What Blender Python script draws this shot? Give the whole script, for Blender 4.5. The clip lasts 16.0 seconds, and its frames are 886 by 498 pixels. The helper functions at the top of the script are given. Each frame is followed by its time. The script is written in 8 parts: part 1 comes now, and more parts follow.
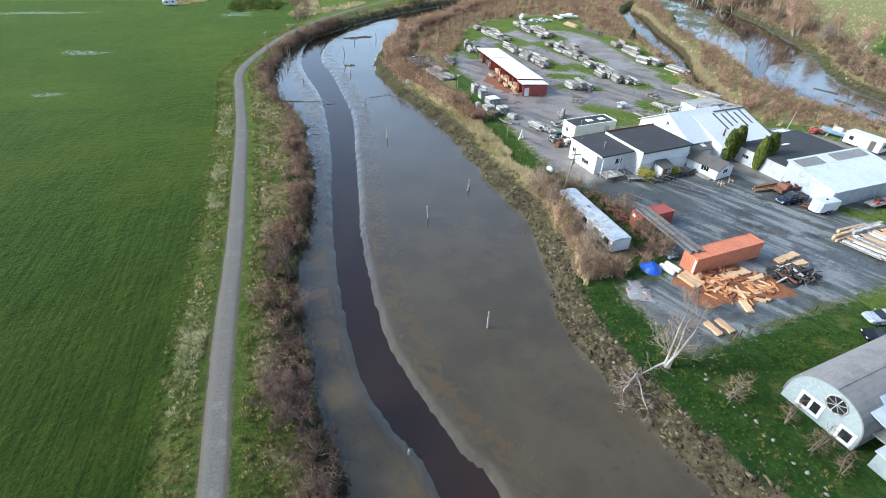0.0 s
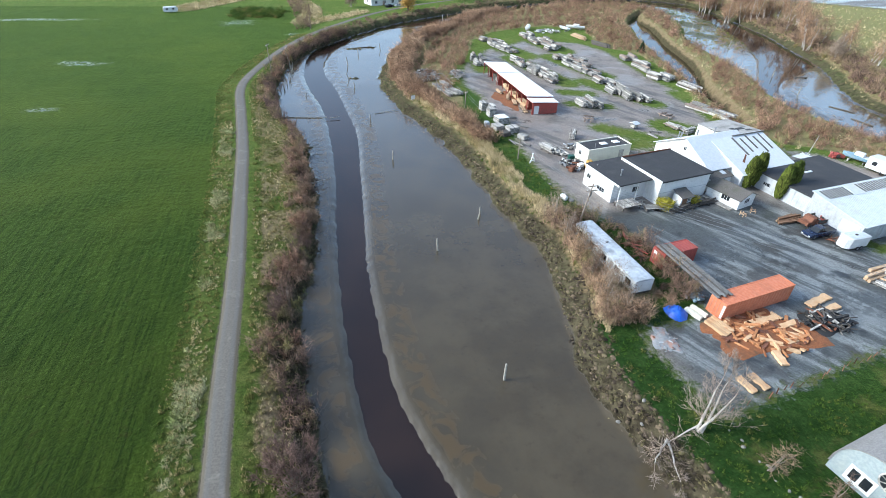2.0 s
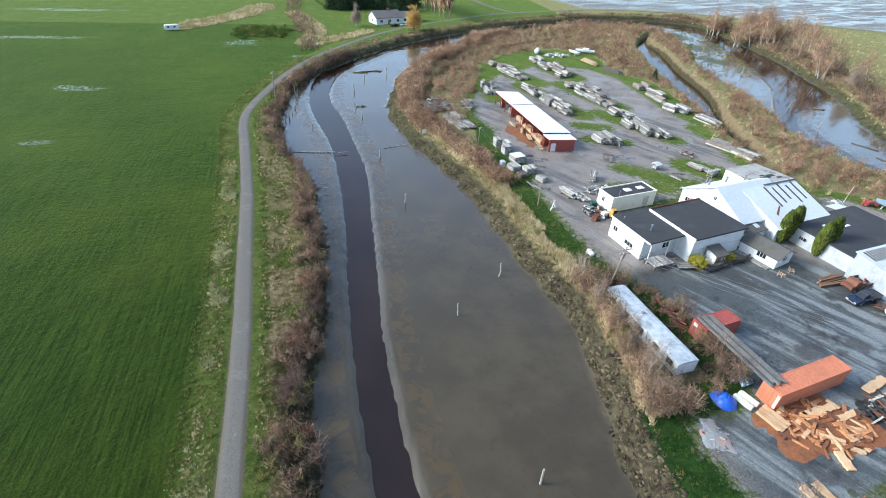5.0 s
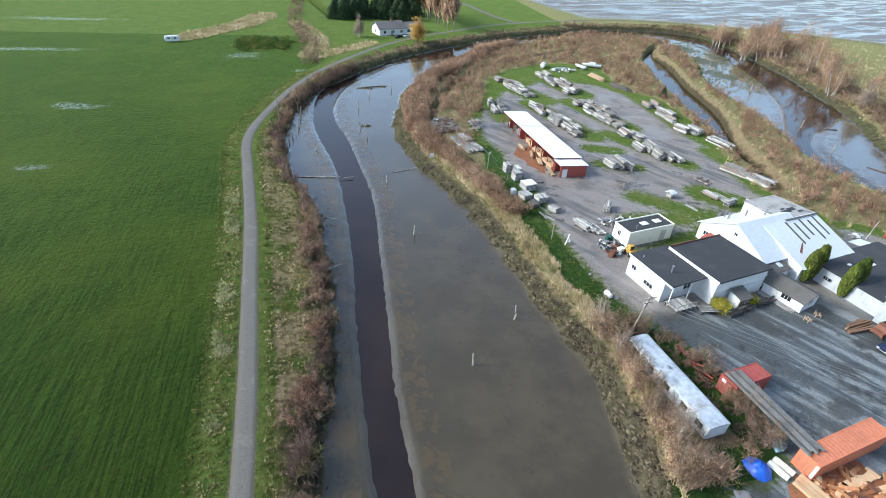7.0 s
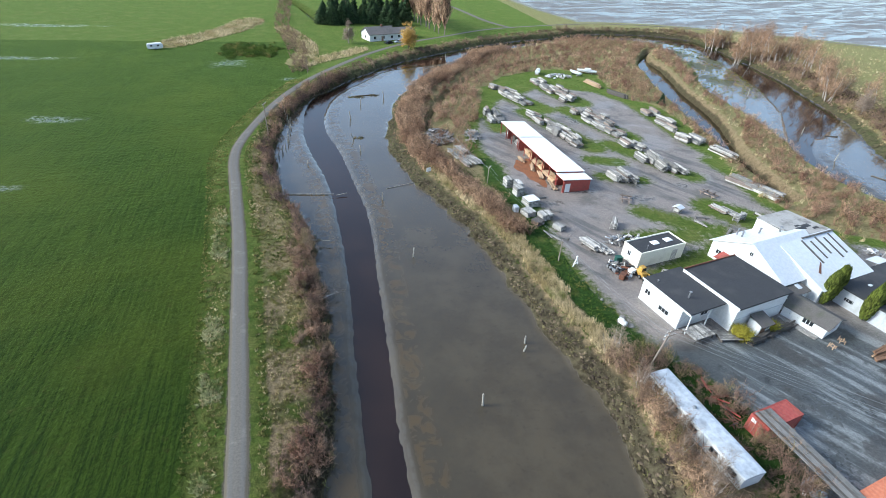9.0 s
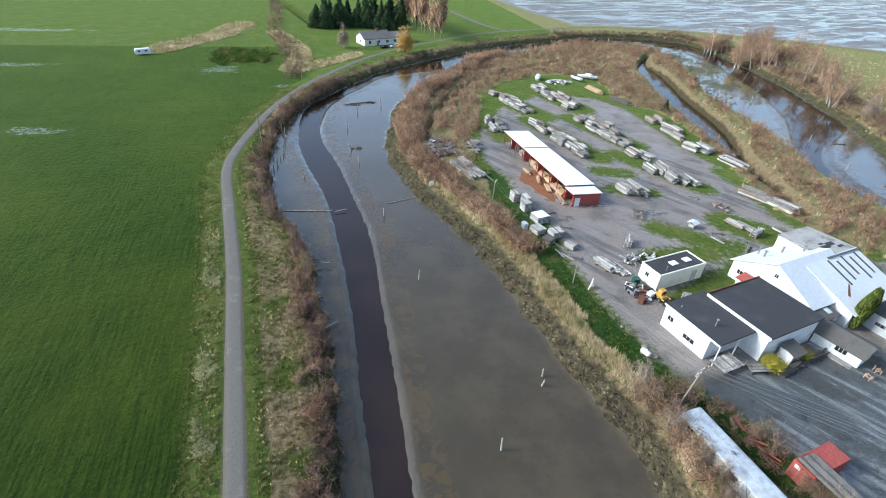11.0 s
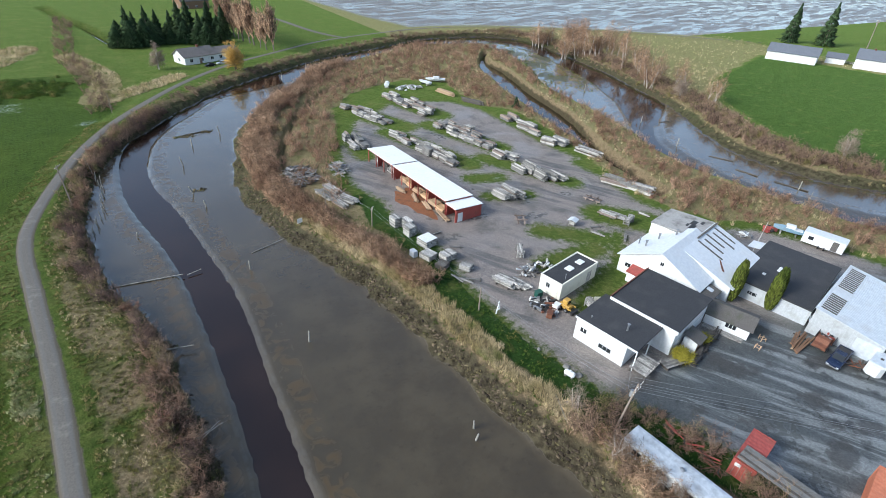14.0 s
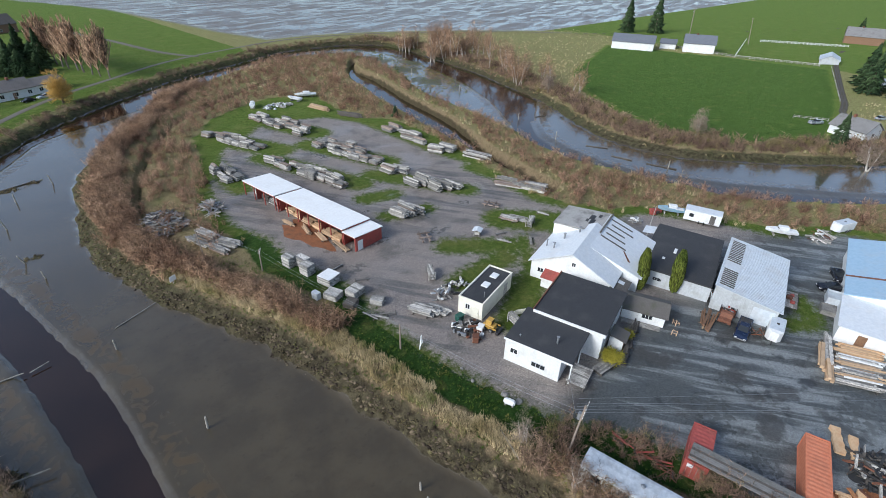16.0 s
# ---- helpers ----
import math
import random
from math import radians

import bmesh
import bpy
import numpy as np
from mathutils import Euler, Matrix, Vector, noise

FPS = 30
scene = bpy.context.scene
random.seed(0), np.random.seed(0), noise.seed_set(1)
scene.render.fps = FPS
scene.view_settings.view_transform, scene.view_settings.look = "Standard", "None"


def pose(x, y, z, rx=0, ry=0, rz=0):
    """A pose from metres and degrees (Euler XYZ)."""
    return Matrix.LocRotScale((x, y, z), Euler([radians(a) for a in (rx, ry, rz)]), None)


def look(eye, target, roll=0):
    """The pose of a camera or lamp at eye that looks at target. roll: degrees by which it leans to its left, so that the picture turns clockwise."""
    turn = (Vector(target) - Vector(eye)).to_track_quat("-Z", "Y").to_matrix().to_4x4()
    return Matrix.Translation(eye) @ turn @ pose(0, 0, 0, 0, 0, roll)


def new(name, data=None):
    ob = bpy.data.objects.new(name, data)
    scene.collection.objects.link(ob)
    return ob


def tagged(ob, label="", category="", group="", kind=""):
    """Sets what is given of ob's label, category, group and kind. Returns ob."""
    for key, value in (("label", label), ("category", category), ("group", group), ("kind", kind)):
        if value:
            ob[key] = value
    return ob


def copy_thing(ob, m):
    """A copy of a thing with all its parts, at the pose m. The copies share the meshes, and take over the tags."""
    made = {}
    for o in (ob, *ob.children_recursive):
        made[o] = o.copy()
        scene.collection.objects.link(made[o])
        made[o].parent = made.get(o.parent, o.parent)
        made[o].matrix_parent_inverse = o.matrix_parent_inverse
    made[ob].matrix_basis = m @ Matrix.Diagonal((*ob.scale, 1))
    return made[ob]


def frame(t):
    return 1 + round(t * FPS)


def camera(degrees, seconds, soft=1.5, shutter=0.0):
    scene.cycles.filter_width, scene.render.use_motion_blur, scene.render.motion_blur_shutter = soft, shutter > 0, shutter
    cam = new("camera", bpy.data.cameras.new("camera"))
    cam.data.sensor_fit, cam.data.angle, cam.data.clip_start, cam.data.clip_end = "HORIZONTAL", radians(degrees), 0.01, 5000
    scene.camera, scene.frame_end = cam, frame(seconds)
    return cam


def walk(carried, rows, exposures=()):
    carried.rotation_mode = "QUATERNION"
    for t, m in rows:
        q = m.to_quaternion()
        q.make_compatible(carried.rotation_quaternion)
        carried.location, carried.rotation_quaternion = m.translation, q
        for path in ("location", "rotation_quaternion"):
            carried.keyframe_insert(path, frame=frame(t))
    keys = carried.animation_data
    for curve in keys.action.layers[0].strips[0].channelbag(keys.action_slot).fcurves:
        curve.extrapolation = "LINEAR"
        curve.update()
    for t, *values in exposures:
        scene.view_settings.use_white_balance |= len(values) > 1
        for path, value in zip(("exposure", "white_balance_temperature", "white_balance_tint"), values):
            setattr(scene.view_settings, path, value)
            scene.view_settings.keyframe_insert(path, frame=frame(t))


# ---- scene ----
cam = camera(84.2, 16.0, soft=0.5)
PATH = [
    (0, (-1.454, -77.692, 40.321), (-1.164, -76.079, 39.174), 1.4),
    (0.5, (-1.579, -76.122, 40.657), (-1.29, -74.508, 39.511), 1.5),
    (1, (-1.828, -74.569, 41.11), (-1.536, -72.954, 39.967), 1.7),
    (1.5, (-2.026, -73.018, 41.669), (-1.733, -71.402, 40.527), 1.7),
    (2, (-2.244, -71.394, 42.265), (-1.95, -69.777, 41.124), 1.9),
    (2.5, (-2.497, -69.663, 42.907), (-2.202, -68.046, 41.767), 2.0),
    (3, (-2.84, -68.072, 43.546), (-2.543, -66.452, 42.41), 2.1),
    (3.5, (-3.251, -66.491, 44.173), (-2.951, -64.87, 43.042), 2.2),
    (4, (-3.675, -64.854, 44.762), (-3.37, -63.229, 43.636), 2.4),
    (4.5, (-4.064, -63.222, 45.282), (-3.756, -61.594, 44.162), 2.6),
    (7, (-5.847, -55.104, 49.408), (-5.532, -53.472, 48.296), 3.1),
    (7.5, (-6.096, -53.431, 49.66), (-5.757, -51.801, 48.552), 3.1),
    (8, (-6.341, -51.796, 49.753), (-5.991, -50.167, 48.647), 3.1),
    (8.5, (-6.571, -50.161, 49.791), (-6.217, -48.531, 48.687), 3.0),
    (9, (-6.812, -48.496, 49.823), (-6.457, -46.867, 48.718), 3.1),
    (11.5, (-8.368, -40.065, 49.966), (-7.957, -38.443, 48.869), 3.4),
    (12, (-8.453, -38.157, 49.978), (-7.987, -36.549, 48.884), 3.4),
    (12.5, (-8.421, -36.211, 50.003), (-7.9, -34.619, 48.91), 3.3),
    (13, (-8.383, -34.261, 50.028), (-7.768, -32.699, 48.94), 3.2),
    (13.5, (-8.208, -32.288, 50.022), (-7.459, -30.781, 48.942), 3.1),
    (14, (-7.734, -30.297, 50.016), (-6.857, -28.854, 48.944), 2.8),
    (14.5, (-7.145, -28.212, 49.984), (-6.17, -26.829, 48.917), 2.6),
    (15, (-6.479, -26.184, 49.901), (-5.411, -24.866, 48.841), 2.3),
    (15.5, (-5.696, -24.339, 49.851), (-4.534, -23.097, 48.799), 2.0),
    (16, (-4.806, -22.637, 49.828), (-3.585, -21.447, 48.783), 1.5),
]
walk(cam, [(t, look(eye, target, roll)) for t, eye, target, roll in PATH],
     exposures=[(0, 1.26, 5740, 4), (8.0, 1.22, 5740, 4), (12.5, 1.08, 5780, 5), (14.0, 0.90, 5820, 6), (16.0, 0.56, 5820, 8)])

# ---- light: hazy low sun from the west, bright sky ----
SUN_EL, SUN_AZ = radians(31), radians(278)          # compass bearing, +y is north
world = bpy.data.worlds.new("sky")
scene.world = world
world.use_nodes = True
wn = world.node_tree
sky = wn.nodes.new("ShaderNodeTexSky")
sky.sky_type, sky.sun_disc = "NISHITA", False
sky.sun_elevation, sky.sun_rotation = SUN_EL, SUN_AZ
sky.air_density, sky.dust_density, sky.ozone_density = 1.0, 1.4, 2.6
wn.nodes["Background"].inputs["Strength"].default_value = 0.125
veil = wn.nodes.new("ShaderNodeHueSaturation")          # thin white cloud takes colour out of the blue
veil.inputs["Saturation"].default_value = 0.72
wn.links.new(sky.outputs[0], veil.inputs["Color"])
wn.links.new(veil.outputs[0], wn.nodes["Background"].inputs["Color"])
sun_data = bpy.data.lights.new("sun", "SUN")
sun_data.energy, sun_data.angle, sun_data.color = 2.3, radians(22.0), (1.0, 0.94, 0.86)
sun = new("sun", sun_data)
sun_to = Vector((math.sin(SUN_AZ) * math.cos(SUN_EL), math.cos(SUN_AZ) * math.cos(SUN_EL), math.sin(SUN_EL)))
sun.matrix_world = look(sun_to * 300, (0, 0, 0))

# ---- materials ----
def node(nt, kind, **sets):
    n = nt.nodes.new("ShaderNode" + kind)
    for key, value in sets.items():
        n.inputs[key].default_value = value
    return n


def rgb(c):
    return (c[0], c[1], c[2], 1.0)


def mix(nt, fac, a, b, mode="MIX"):
    """A colour mix; fac, a and b are sockets, numbers or colours."""
    n = nt.nodes.new("ShaderNodeMix")
    n.data_type, n.blend_type = "RGBA", mode
    for sock, v in ((n.inputs[0], fac), (n.inputs[6], a), (n.inputs[7], b)):
        if isinstance(v, bpy.types.NodeSocket):
            nt.links.new(v, sock)
        else:
            sock.default_value = v if not isinstance(v, (tuple, list)) else rgb(v)
    return n.outputs[2]


def calc(nt, op, a, b=0.0, c=0.0, clamp=False):
    n = nt.nodes.new("ShaderNodeMath")
    n.operation, n.use_clamp = op, clamp
    for sock, v in zip(n.inputs, (a, b, c)):
        if isinstance(v, bpy.types.NodeSocket):
            nt.links.new(v, sock)
        else:
            sock.default_value = v
    return n.outputs[0]


def ramp(nt, v, lo, hi):
    """0 below lo, 1 above hi, smooth between."""
    n = nt.nodes.new("ShaderNodeMapRange")
    n.interpolation_type = "SMOOTHSTEP"
    nt.links.new(v, n.inputs[0])
    n.inputs[1].default_value, n.inputs[2].default_value = lo, hi
    return n.outputs[0]


def grain(nt, scale, detail=4.0, rough=0.6, where=None, distort=0.0):
    n = node(nt, "TexNoise", Scale=scale, Detail=detail, Roughness=rough, Distortion=distort)
    nt.links.new(where or coords(nt), n.inputs["Vector"])
    return n.outputs["Fac"]


def coords(nt):
    for n in nt.nodes:
        if n.bl_idname == "ShaderNodeTexCoord":
            return n.outputs["Object"]
    return nt.nodes.new("ShaderNodeTexCoord").outputs["Object"]


def stretched(nt, x, y, z, turn=0.0):
    n = nt.nodes.new("ShaderNodeMapping")
    n.inputs["Rotation"].default_value = (0, 0, turn)
    nt.links.new(coords(nt), n.inputs["Vector"])
    s = nt.nodes.new("ShaderNodeMapping")
    s.inputs["Scale"].default_value = (x, y, z)
    nt.links.new(n.outputs[0], s.inputs["Vector"])
    return s.outputs[0]


def bump(nt, height, strength, distance):
    n = node(nt, "Bump", Strength=strength, Distance=distance)
    nt.links.new(height, n.inputs["Height"])
    return n.outputs[0]


def blank(name):
    m = bpy.data.materials.new(name)
    m.use_nodes = True
    return m, m.node_tree, m.node_tree.nodes["Principled BSDF"]


def put(nt, bsdf, **inputs):
    names = {"color": "Base Color", "rough": "Roughness", "normal": "Normal", "metal": "Metallic", "spec": "Specular IOR Level"}
    for key, v in inputs.items():
        sock = bsdf.inputs[names[key]]
        if isinstance(v, bpy.types.NodeSocket):
            nt.links.new(v, sock)
        else:
            sock.default_value = rgb(v) if isinstance(v, (tuple, list)) else v


def plain(name, a, b, rough=0.7, metal=0.0, fine=6.0, coarse=0.5, relief=0.2, dirt=None, dirty=0.35, vary=0.15, along=None):
    """A worn surface: two colours mixed by fine grain, stained by a coarse noise, each object a little different."""
    m, nt, bsdf = blank(name)
    where = stretched(nt, *along) if along else None
    g = grain(nt, fine, 5.0, 0.65, where)
    big = grain(nt, coarse, 3.0, 0.6)
    col = mix(nt, ramp(nt, g, 0.3, 0.7), a, b)
    if dirt:
        col = mix(nt, calc(nt, "MULTIPLY", ramp(nt, big, 0.45, 0.75), dirty), col, dirt)
    info = nt.nodes.new("ShaderNodeObjectInfo")
    hsv = nt.nodes.new("ShaderNodeHueSaturation")
    nt.links.new(col, hsv.inputs["Color"])
    chance = info.outputs["Random"]
    if vary >= 0.4:
        chance = calc(nt, "FRACT", calc(nt, "ADD", chance, nt.nodes.new("ShaderNodeNewGeometry").outputs["Random Per Island"]))
    nt.links.new(calc(nt, "MULTIPLY_ADD", chance, vary, 1 - vary / 2), hsv.inputs["Value"])
    put(nt, bsdf, color=hsv.outputs[0], rough=calc(nt, "MULTIPLY_ADD", big, 0.25, rough - 0.12, clamp=True), metal=metal, normal=bump(nt, g, relief, 0.02))
    return m


# name, two tones, roughness ... of the place's surfaces
WHITE = plain("white_paint", (0.66, 0.67, 0.66), (0.76, 0.76, 0.74), 0.6, fine=3, coarse=0.6, relief=0.1, dirt=(0.45, 0.43, 0.38), dirty=0.35)
CREAM = plain("cream_paint", (0.70, 0.67, 0.56), (0.77, 0.74, 0.63), 0.65, fine=3, coarse=0.6, relief=0.1, dirt=(0.40, 0.36, 0.28), dirty=0.3)
BLACK_ROOF = plain("black_felt_roof", (0.026, 0.026, 0.028), (0.042, 0.042, 0.044), 0.8, fine=8, coarse=0.35, relief=0.4, dirt=(0.075, 0.072, 0.070), dirty=0.5)
BROWN_ROOF = plain("brown_shingle_roof", (0.075, 0.066, 0.058), (0.125, 0.115, 0.105), 0.9, fine=7, coarse=0.6, relief=0.6, dirt=(0.06, 0.07, 0.035), dirty=0.5)
GREY_ROOF = plain("grey_shingle_roof", (0.17, 0.165, 0.16), (0.25, 0.24, 0.23), 0.9, fine=7, coarse=0.5, relief=0.5, dirt=(0.11, 0.10, 0.085), dirty=0.5)
METAL_ROOF = plain("galvanised_roof", (0.43, 0.47, 0.51), (0.54, 0.58, 0.61), 0.45, 0.0, fine=2, coarse=0.4, relief=0.1, dirt=(0.40, 0.38, 0.36), dirty=0.4)
BRIGHT_ROOF = plain("clean_white_roof", (0.78, 0.77, 0.74), (0.84, 0.83, 0.80), 0.55, fine=2, coarse=0.4, relief=0.04, dirt=(0.66, 0.62, 0.56), dirty=0.25)
WHITE_ROOF = plain("white_metal_roof", (0.52, 0.545, 0.57), (0.61, 0.63, 0.645), 0.5, fine=2, coarse=0.4, relief=0.1, dirt=(0.55, 0.52, 0.48), dirty=0.3)
BLUE_ROOF = plain("blue_metal_roof", (0.30, 0.44, 0.56), (0.36, 0.50, 0.62), 0.4, fine=2, coarse=0.3, relief=0.1, dirt=(0.45, 0.48, 0.50), dirty=0.4)
STAINED_ROOF = plain("stained_pale_roof", (0.36, 0.39, 0.42), (0.52, 0.55, 0.58), 0.5, fine=1.5, coarse=0.45, relief=0.1, dirt=(0.20, 0.19, 0.18), dirty=0.75)
GREY_PLANK = plain("grey_planking", (0.14, 0.135, 0.125), (0.24, 0.23, 0.21), 0.9, fine=4, coarse=0.8, relief=0.4, dirt=(0.08, 0.075, 0.07), dirty=0.6, vary=0.4, along=(0.6, 5, 5))
OLD_ROOF = plain("bare_weathered_roof", (0.30, 0.29, 0.27), (0.42, 0.40, 0.37), 0.85, fine=3, coarse=0.5, relief=0.4, dirt=(0.14, 0.13, 0.12), dirty=0.8, along=(1, 9, 1))
GREY_WALL = plain("grey_sheet_wall", (0.40, 0.42, 0.43), (0.50, 0.52, 0.53), 0.55, fine=3, coarse=0.7, relief=0.2, dirt=(0.28, 0.27, 0.25), dirty=0.5)
RED_PAINT = plain("faded_red_paint", (0.27, 0.050, 0.040), (0.36, 0.080, 0.060), 0.6, fine=3, coarse=0.6, relief=0.15, dirt=(0.20, 0.07, 0.05), dirty=0.6)
ORANGE_PAINT = plain("faded_orange_paint", (0.50, 0.15, 0.070), (0.58, 0.21, 0.11), 0.6, fine=3, coarse=0.6, relief=0.15, dirt=(0.36, 0.13, 0.07), dirty=0.5)
OLD_WOOD = plain("silver_weathered_timber", (0.15, 0.142, 0.128), (0.58, 0.55, 0.50), 0.9, fine=4, coarse=0.7, relief=0.4, dirt=(0.09, 0.08, 0.07), dirty=0.7, vary=1.0, along=(5, 0.6, 5))
BROWN_BEAM = plain("brown_weathered_timber", (0.14, 0.105, 0.085), (0.34, 0.265, 0.215), 0.9, fine=4, coarse=0.7, relief=0.4, dirt=(0.08, 0.065, 0.055), dirty=0.6, vary=0.8, along=(5, 0.6, 5))
DARK_WOOD = plain("dark_timber", (0.060, 0.052, 0.044), (0.12, 0.105, 0.09), 0.9, fine=4, coarse=0.7, relief=0.4, dirt=(0.04, 0.035, 0.03), dirty=0.5, vary=0.5, along=(5, 0.6, 5))
TAN_WOOD = plain("sawn_tan_timber", (0.40, 0.27, 0.16), (0.52, 0.37, 0.23), 0.8, fine=4, coarse=0.7, relief=0.3, dirt=(0.28, 0.18, 0.11), dirty=0.5, vary=0.5, along=(5, 0.6, 5))
FRESH_WOOD = plain("fresh_sawn_wood", (0.50, 0.32, 0.17), (0.64, 0.44, 0.26), 0.75, fine=4, coarse=0.8, relief=0.25, dirt=(0.50, 0.25, 0.11), dirty=0.7, vary=0.4, along=(5, 0.7, 5))
CUT_WOOD = plain("orange_split_wood", (0.40, 0.165, 0.060), (0.56, 0.28, 0.125), 0.8, fine=4, coarse=0.8, relief=0.3, dirt=(0.36, 0.11, 0.035), dirty=0.7, vary=0.5)
SAWDUST = plain("orange_sawdust", (0.17, 0.058, 0.022), (0.31, 0.118, 0.044), 0.95, fine=7, coarse=0.8, relief=0.8, dirt=(0.10, 0.060, 0.035), dirty=0.8)
RUST = plain("rusty_steel", (0.12, 0.045, 0.025), (0.21, 0.085, 0.045), 0.8, fine=8, coarse=1.0, relief=0.4, dirt=(0.05, 0.035, 0.03), dirty=0.6, vary=0.5)
STEEL = plain("dull_steel", (0.26, 0.27, 0.28), (0.36, 0.37, 0.38), 0.45, 0.6, fine=6, coarse=1.0, relief=0.1, dirt=(0.14, 0.12, 0.10), dirty=0.4)
DARK_STEEL = plain("black_steel", (0.022, 0.022, 0.024), (0.045, 0.044, 0.044), 0.6, 0.2, fine=6, coarse=1.0, relief=0.2, dirt=(0.09, 0.06, 0.04), dirty=0.5)
RUBBER = plain("tyre_rubber", (0.016, 0.016, 0.017), (0.03, 0.03, 0.03), 0.85, fine=12, coarse=2, relief=0.3)
TARP = plain("blue_plastic_sheet", (0.015, 0.075, 0.42), (0.025, 0.12, 0.55), 0.4, fine=4, coarse=2, relief=0.6)
STONE = plain("grey_boulder", (0.15, 0.14, 0.125), (0.25, 0.24, 0.22), 0.9, fine=5, coarse=1, relief=0.6, dirt=(0.16, 0.15, 0.12), dirty=0.5)
LIME = plain("pale_crushed_stone", (0.19, 0.20, 0.205), (0.28, 0.285, 0.29), 0.95, fine=7, coarse=0.7, relief=0.8, dirt=(0.42, 0.19, 0.10), dirty=0.8)
YELLOW_PAINT = plain("yellow_machine_paint", (0.42, 0.24, 0.04), (0.52, 0.32, 0.07), 0.5, fine=4, coarse=1.5, relief=0.1, dirt=(0.2, 0.12, 0.05), dirty=0.5)
GREEN_PAINT = plain("dark_green_plastic", (0.010, 0.060, 0.045), (0.015, 0.085, 0.06), 0.5, fine=4, coarse=1.5, relief=0.1)
LIGHT_BLUE = plain("pale_blue_hull", (0.20, 0.33, 0.42), (0.27, 0.41, 0.50), 0.45, fine=3, coarse=1.0, relief=0.1, dirt=(0.35, 0.36, 0.35), dirty=0.5)
CAR_BLUE = plain("dark_blue_car_paint", (0.012, 0.022, 0.055), (0.02, 0.032, 0.07), 0.25, 0.2, fine=2, coarse=1, relief=0.02)
CAR_BLACK = plain("black_car_paint", (0.010, 0.011, 0.016), (0.016, 0.017, 0.022), 0.22, 0.2, fine=2, coarse=1, relief=0.02)
CAR_SILVER = plain("silver_car_paint", (0.45, 0.48, 0.52), (0.52, 0.55, 0.58), 0.28, 0.4, fine=2, coarse=1, relief=0.02)
BARK = plain("grey_brown_bark", (0.13, 0.105, 0.085), (0.24, 0.20, 0.165), 0.95, fine=9, coarse=1, relief=0.6, vary=0.3)
PALE_BARK = plain("pale_birch_bark", (0.42, 0.38, 0.33), (0.58, 0.54, 0.48), 0.9, fine=6, coarse=1, relief=0.4, dirt=(0.15, 0.12, 0.10), dirty=0.7, vary=0.2)
POLE_WOOD = plain("utility_pole_wood", (0.20, 0.155, 0.12), (0.32, 0.26, 0.21), 0.9, fine=5, coarse=0.6, relief=0.4, along=(6, 6, 0.5))
PILE_WOOD = plain("bleached_piling_wood", (0.24, 0.22, 0.18), (0.42, 0.39, 0.33), 0.9, fine=6, coarse=0.8, relief=0.5, dirt=(0.10, 0.09, 0.07), dirty=0.7)
DOOR_WOOD = plain("brown_door", (0.16, 0.085, 0.045), (0.22, 0.125, 0.07), 0.6, fine=4, coarse=1, relief=0.1)


def glass_material():
    m, nt, bsdf = blank("window_glass")
    put(nt, bsdf, color=mix(nt, grain(nt, 1.5), (0.012, 0.015, 0.018), (0.03, 0.034, 0.038)), rough=0.05)
    return m


def leafy(name, tones, gloss=0.85, clump=0.12, spread=0.5):
    """Plants: tones mixed leaf by leaf and, over metres, plant by plant."""
    m, nt, bsdf = blank(name)
    geo = nt.nodes.new("ShaderNodeNewGeometry")
    where = nt.nodes.new("ShaderNodeNewGeometry").outputs["Position"]
    big = grain(nt, clump, 3, 0.6, where)
    col = mix(nt, ramp(nt, big, 0.38, 0.62), tones[0], tones[1])
    if len(tones) > 2:
        col = mix(nt, ramp(nt, grain(nt, clump * 2.3, 3, 0.6, where), 0.52, 0.66), col, tones[2])
    hsv = nt.nodes.new("ShaderNodeHueSaturation")
    nt.links.new(col, hsv.inputs["Color"])
    nt.links.new(calc(nt, "MULTIPLY_ADD", geo.outputs["Random Per Island"], spread * 2, 1 - spread), hsv.inputs["Value"])
    put(nt, bsdf, color=hsv.outputs[0], rough=gloss, spec=0.2)
    return m


GLASS = glass_material()
TWIGS_RED = leafy("russet_bramble_twigs", [(0.215, 0.118, 0.078), (0.37, 0.232, 0.150), (0.30, 0.225, 0.115)], spread=0.85)
TWIGS_GREY = leafy("brown_bramble_twigs", [(0.17, 0.110, 0.080), (0.30, 0.205, 0.135), (0.21, 0.185, 0.065)], spread=0.85)
TWIGS_BROWN = leafy("brown_crest_twigs", [(0.26, 0.155, 0.095), (0.40, 0.265, 0.165), (0.20, 0.125, 0.080)], spread=0.85)
PALE_WEED = leafy("pale_green_weeds", [(0.20, 0.235, 0.085), (0.38, 0.37, 0.20), (0.11, 0.15, 0.04)], spread=0.6)
TWIGS_DARK = leafy("dark_purple_brown_twigs", [(0.105, 0.066, 0.055), (0.17, 0.112, 0.088)], spread=0.6)
TWIGS_SILVER = leafy("silvery_bare_twigs", [(0.25, 0.195, 0.155), (0.35, 0.28, 0.23)], spread=0.5)
TWIGS_PALE = leafy("pale_bare_twigs", [(0.24, 0.18, 0.135), (0.32, 0.25, 0.19)])
REEDS = leafy("dead_reed_grass", [(0.34, 0.265, 0.125), (0.56, 0.450, 0.265), (0.19, 0.21, 0.060)], spread=0.7)
GREENS = leafy("rank_olive_grass", [(0.080, 0.100, 0.018), (0.160, 0.148, 0.040), (0.30, 0.235, 0.100)], spread=0.7)
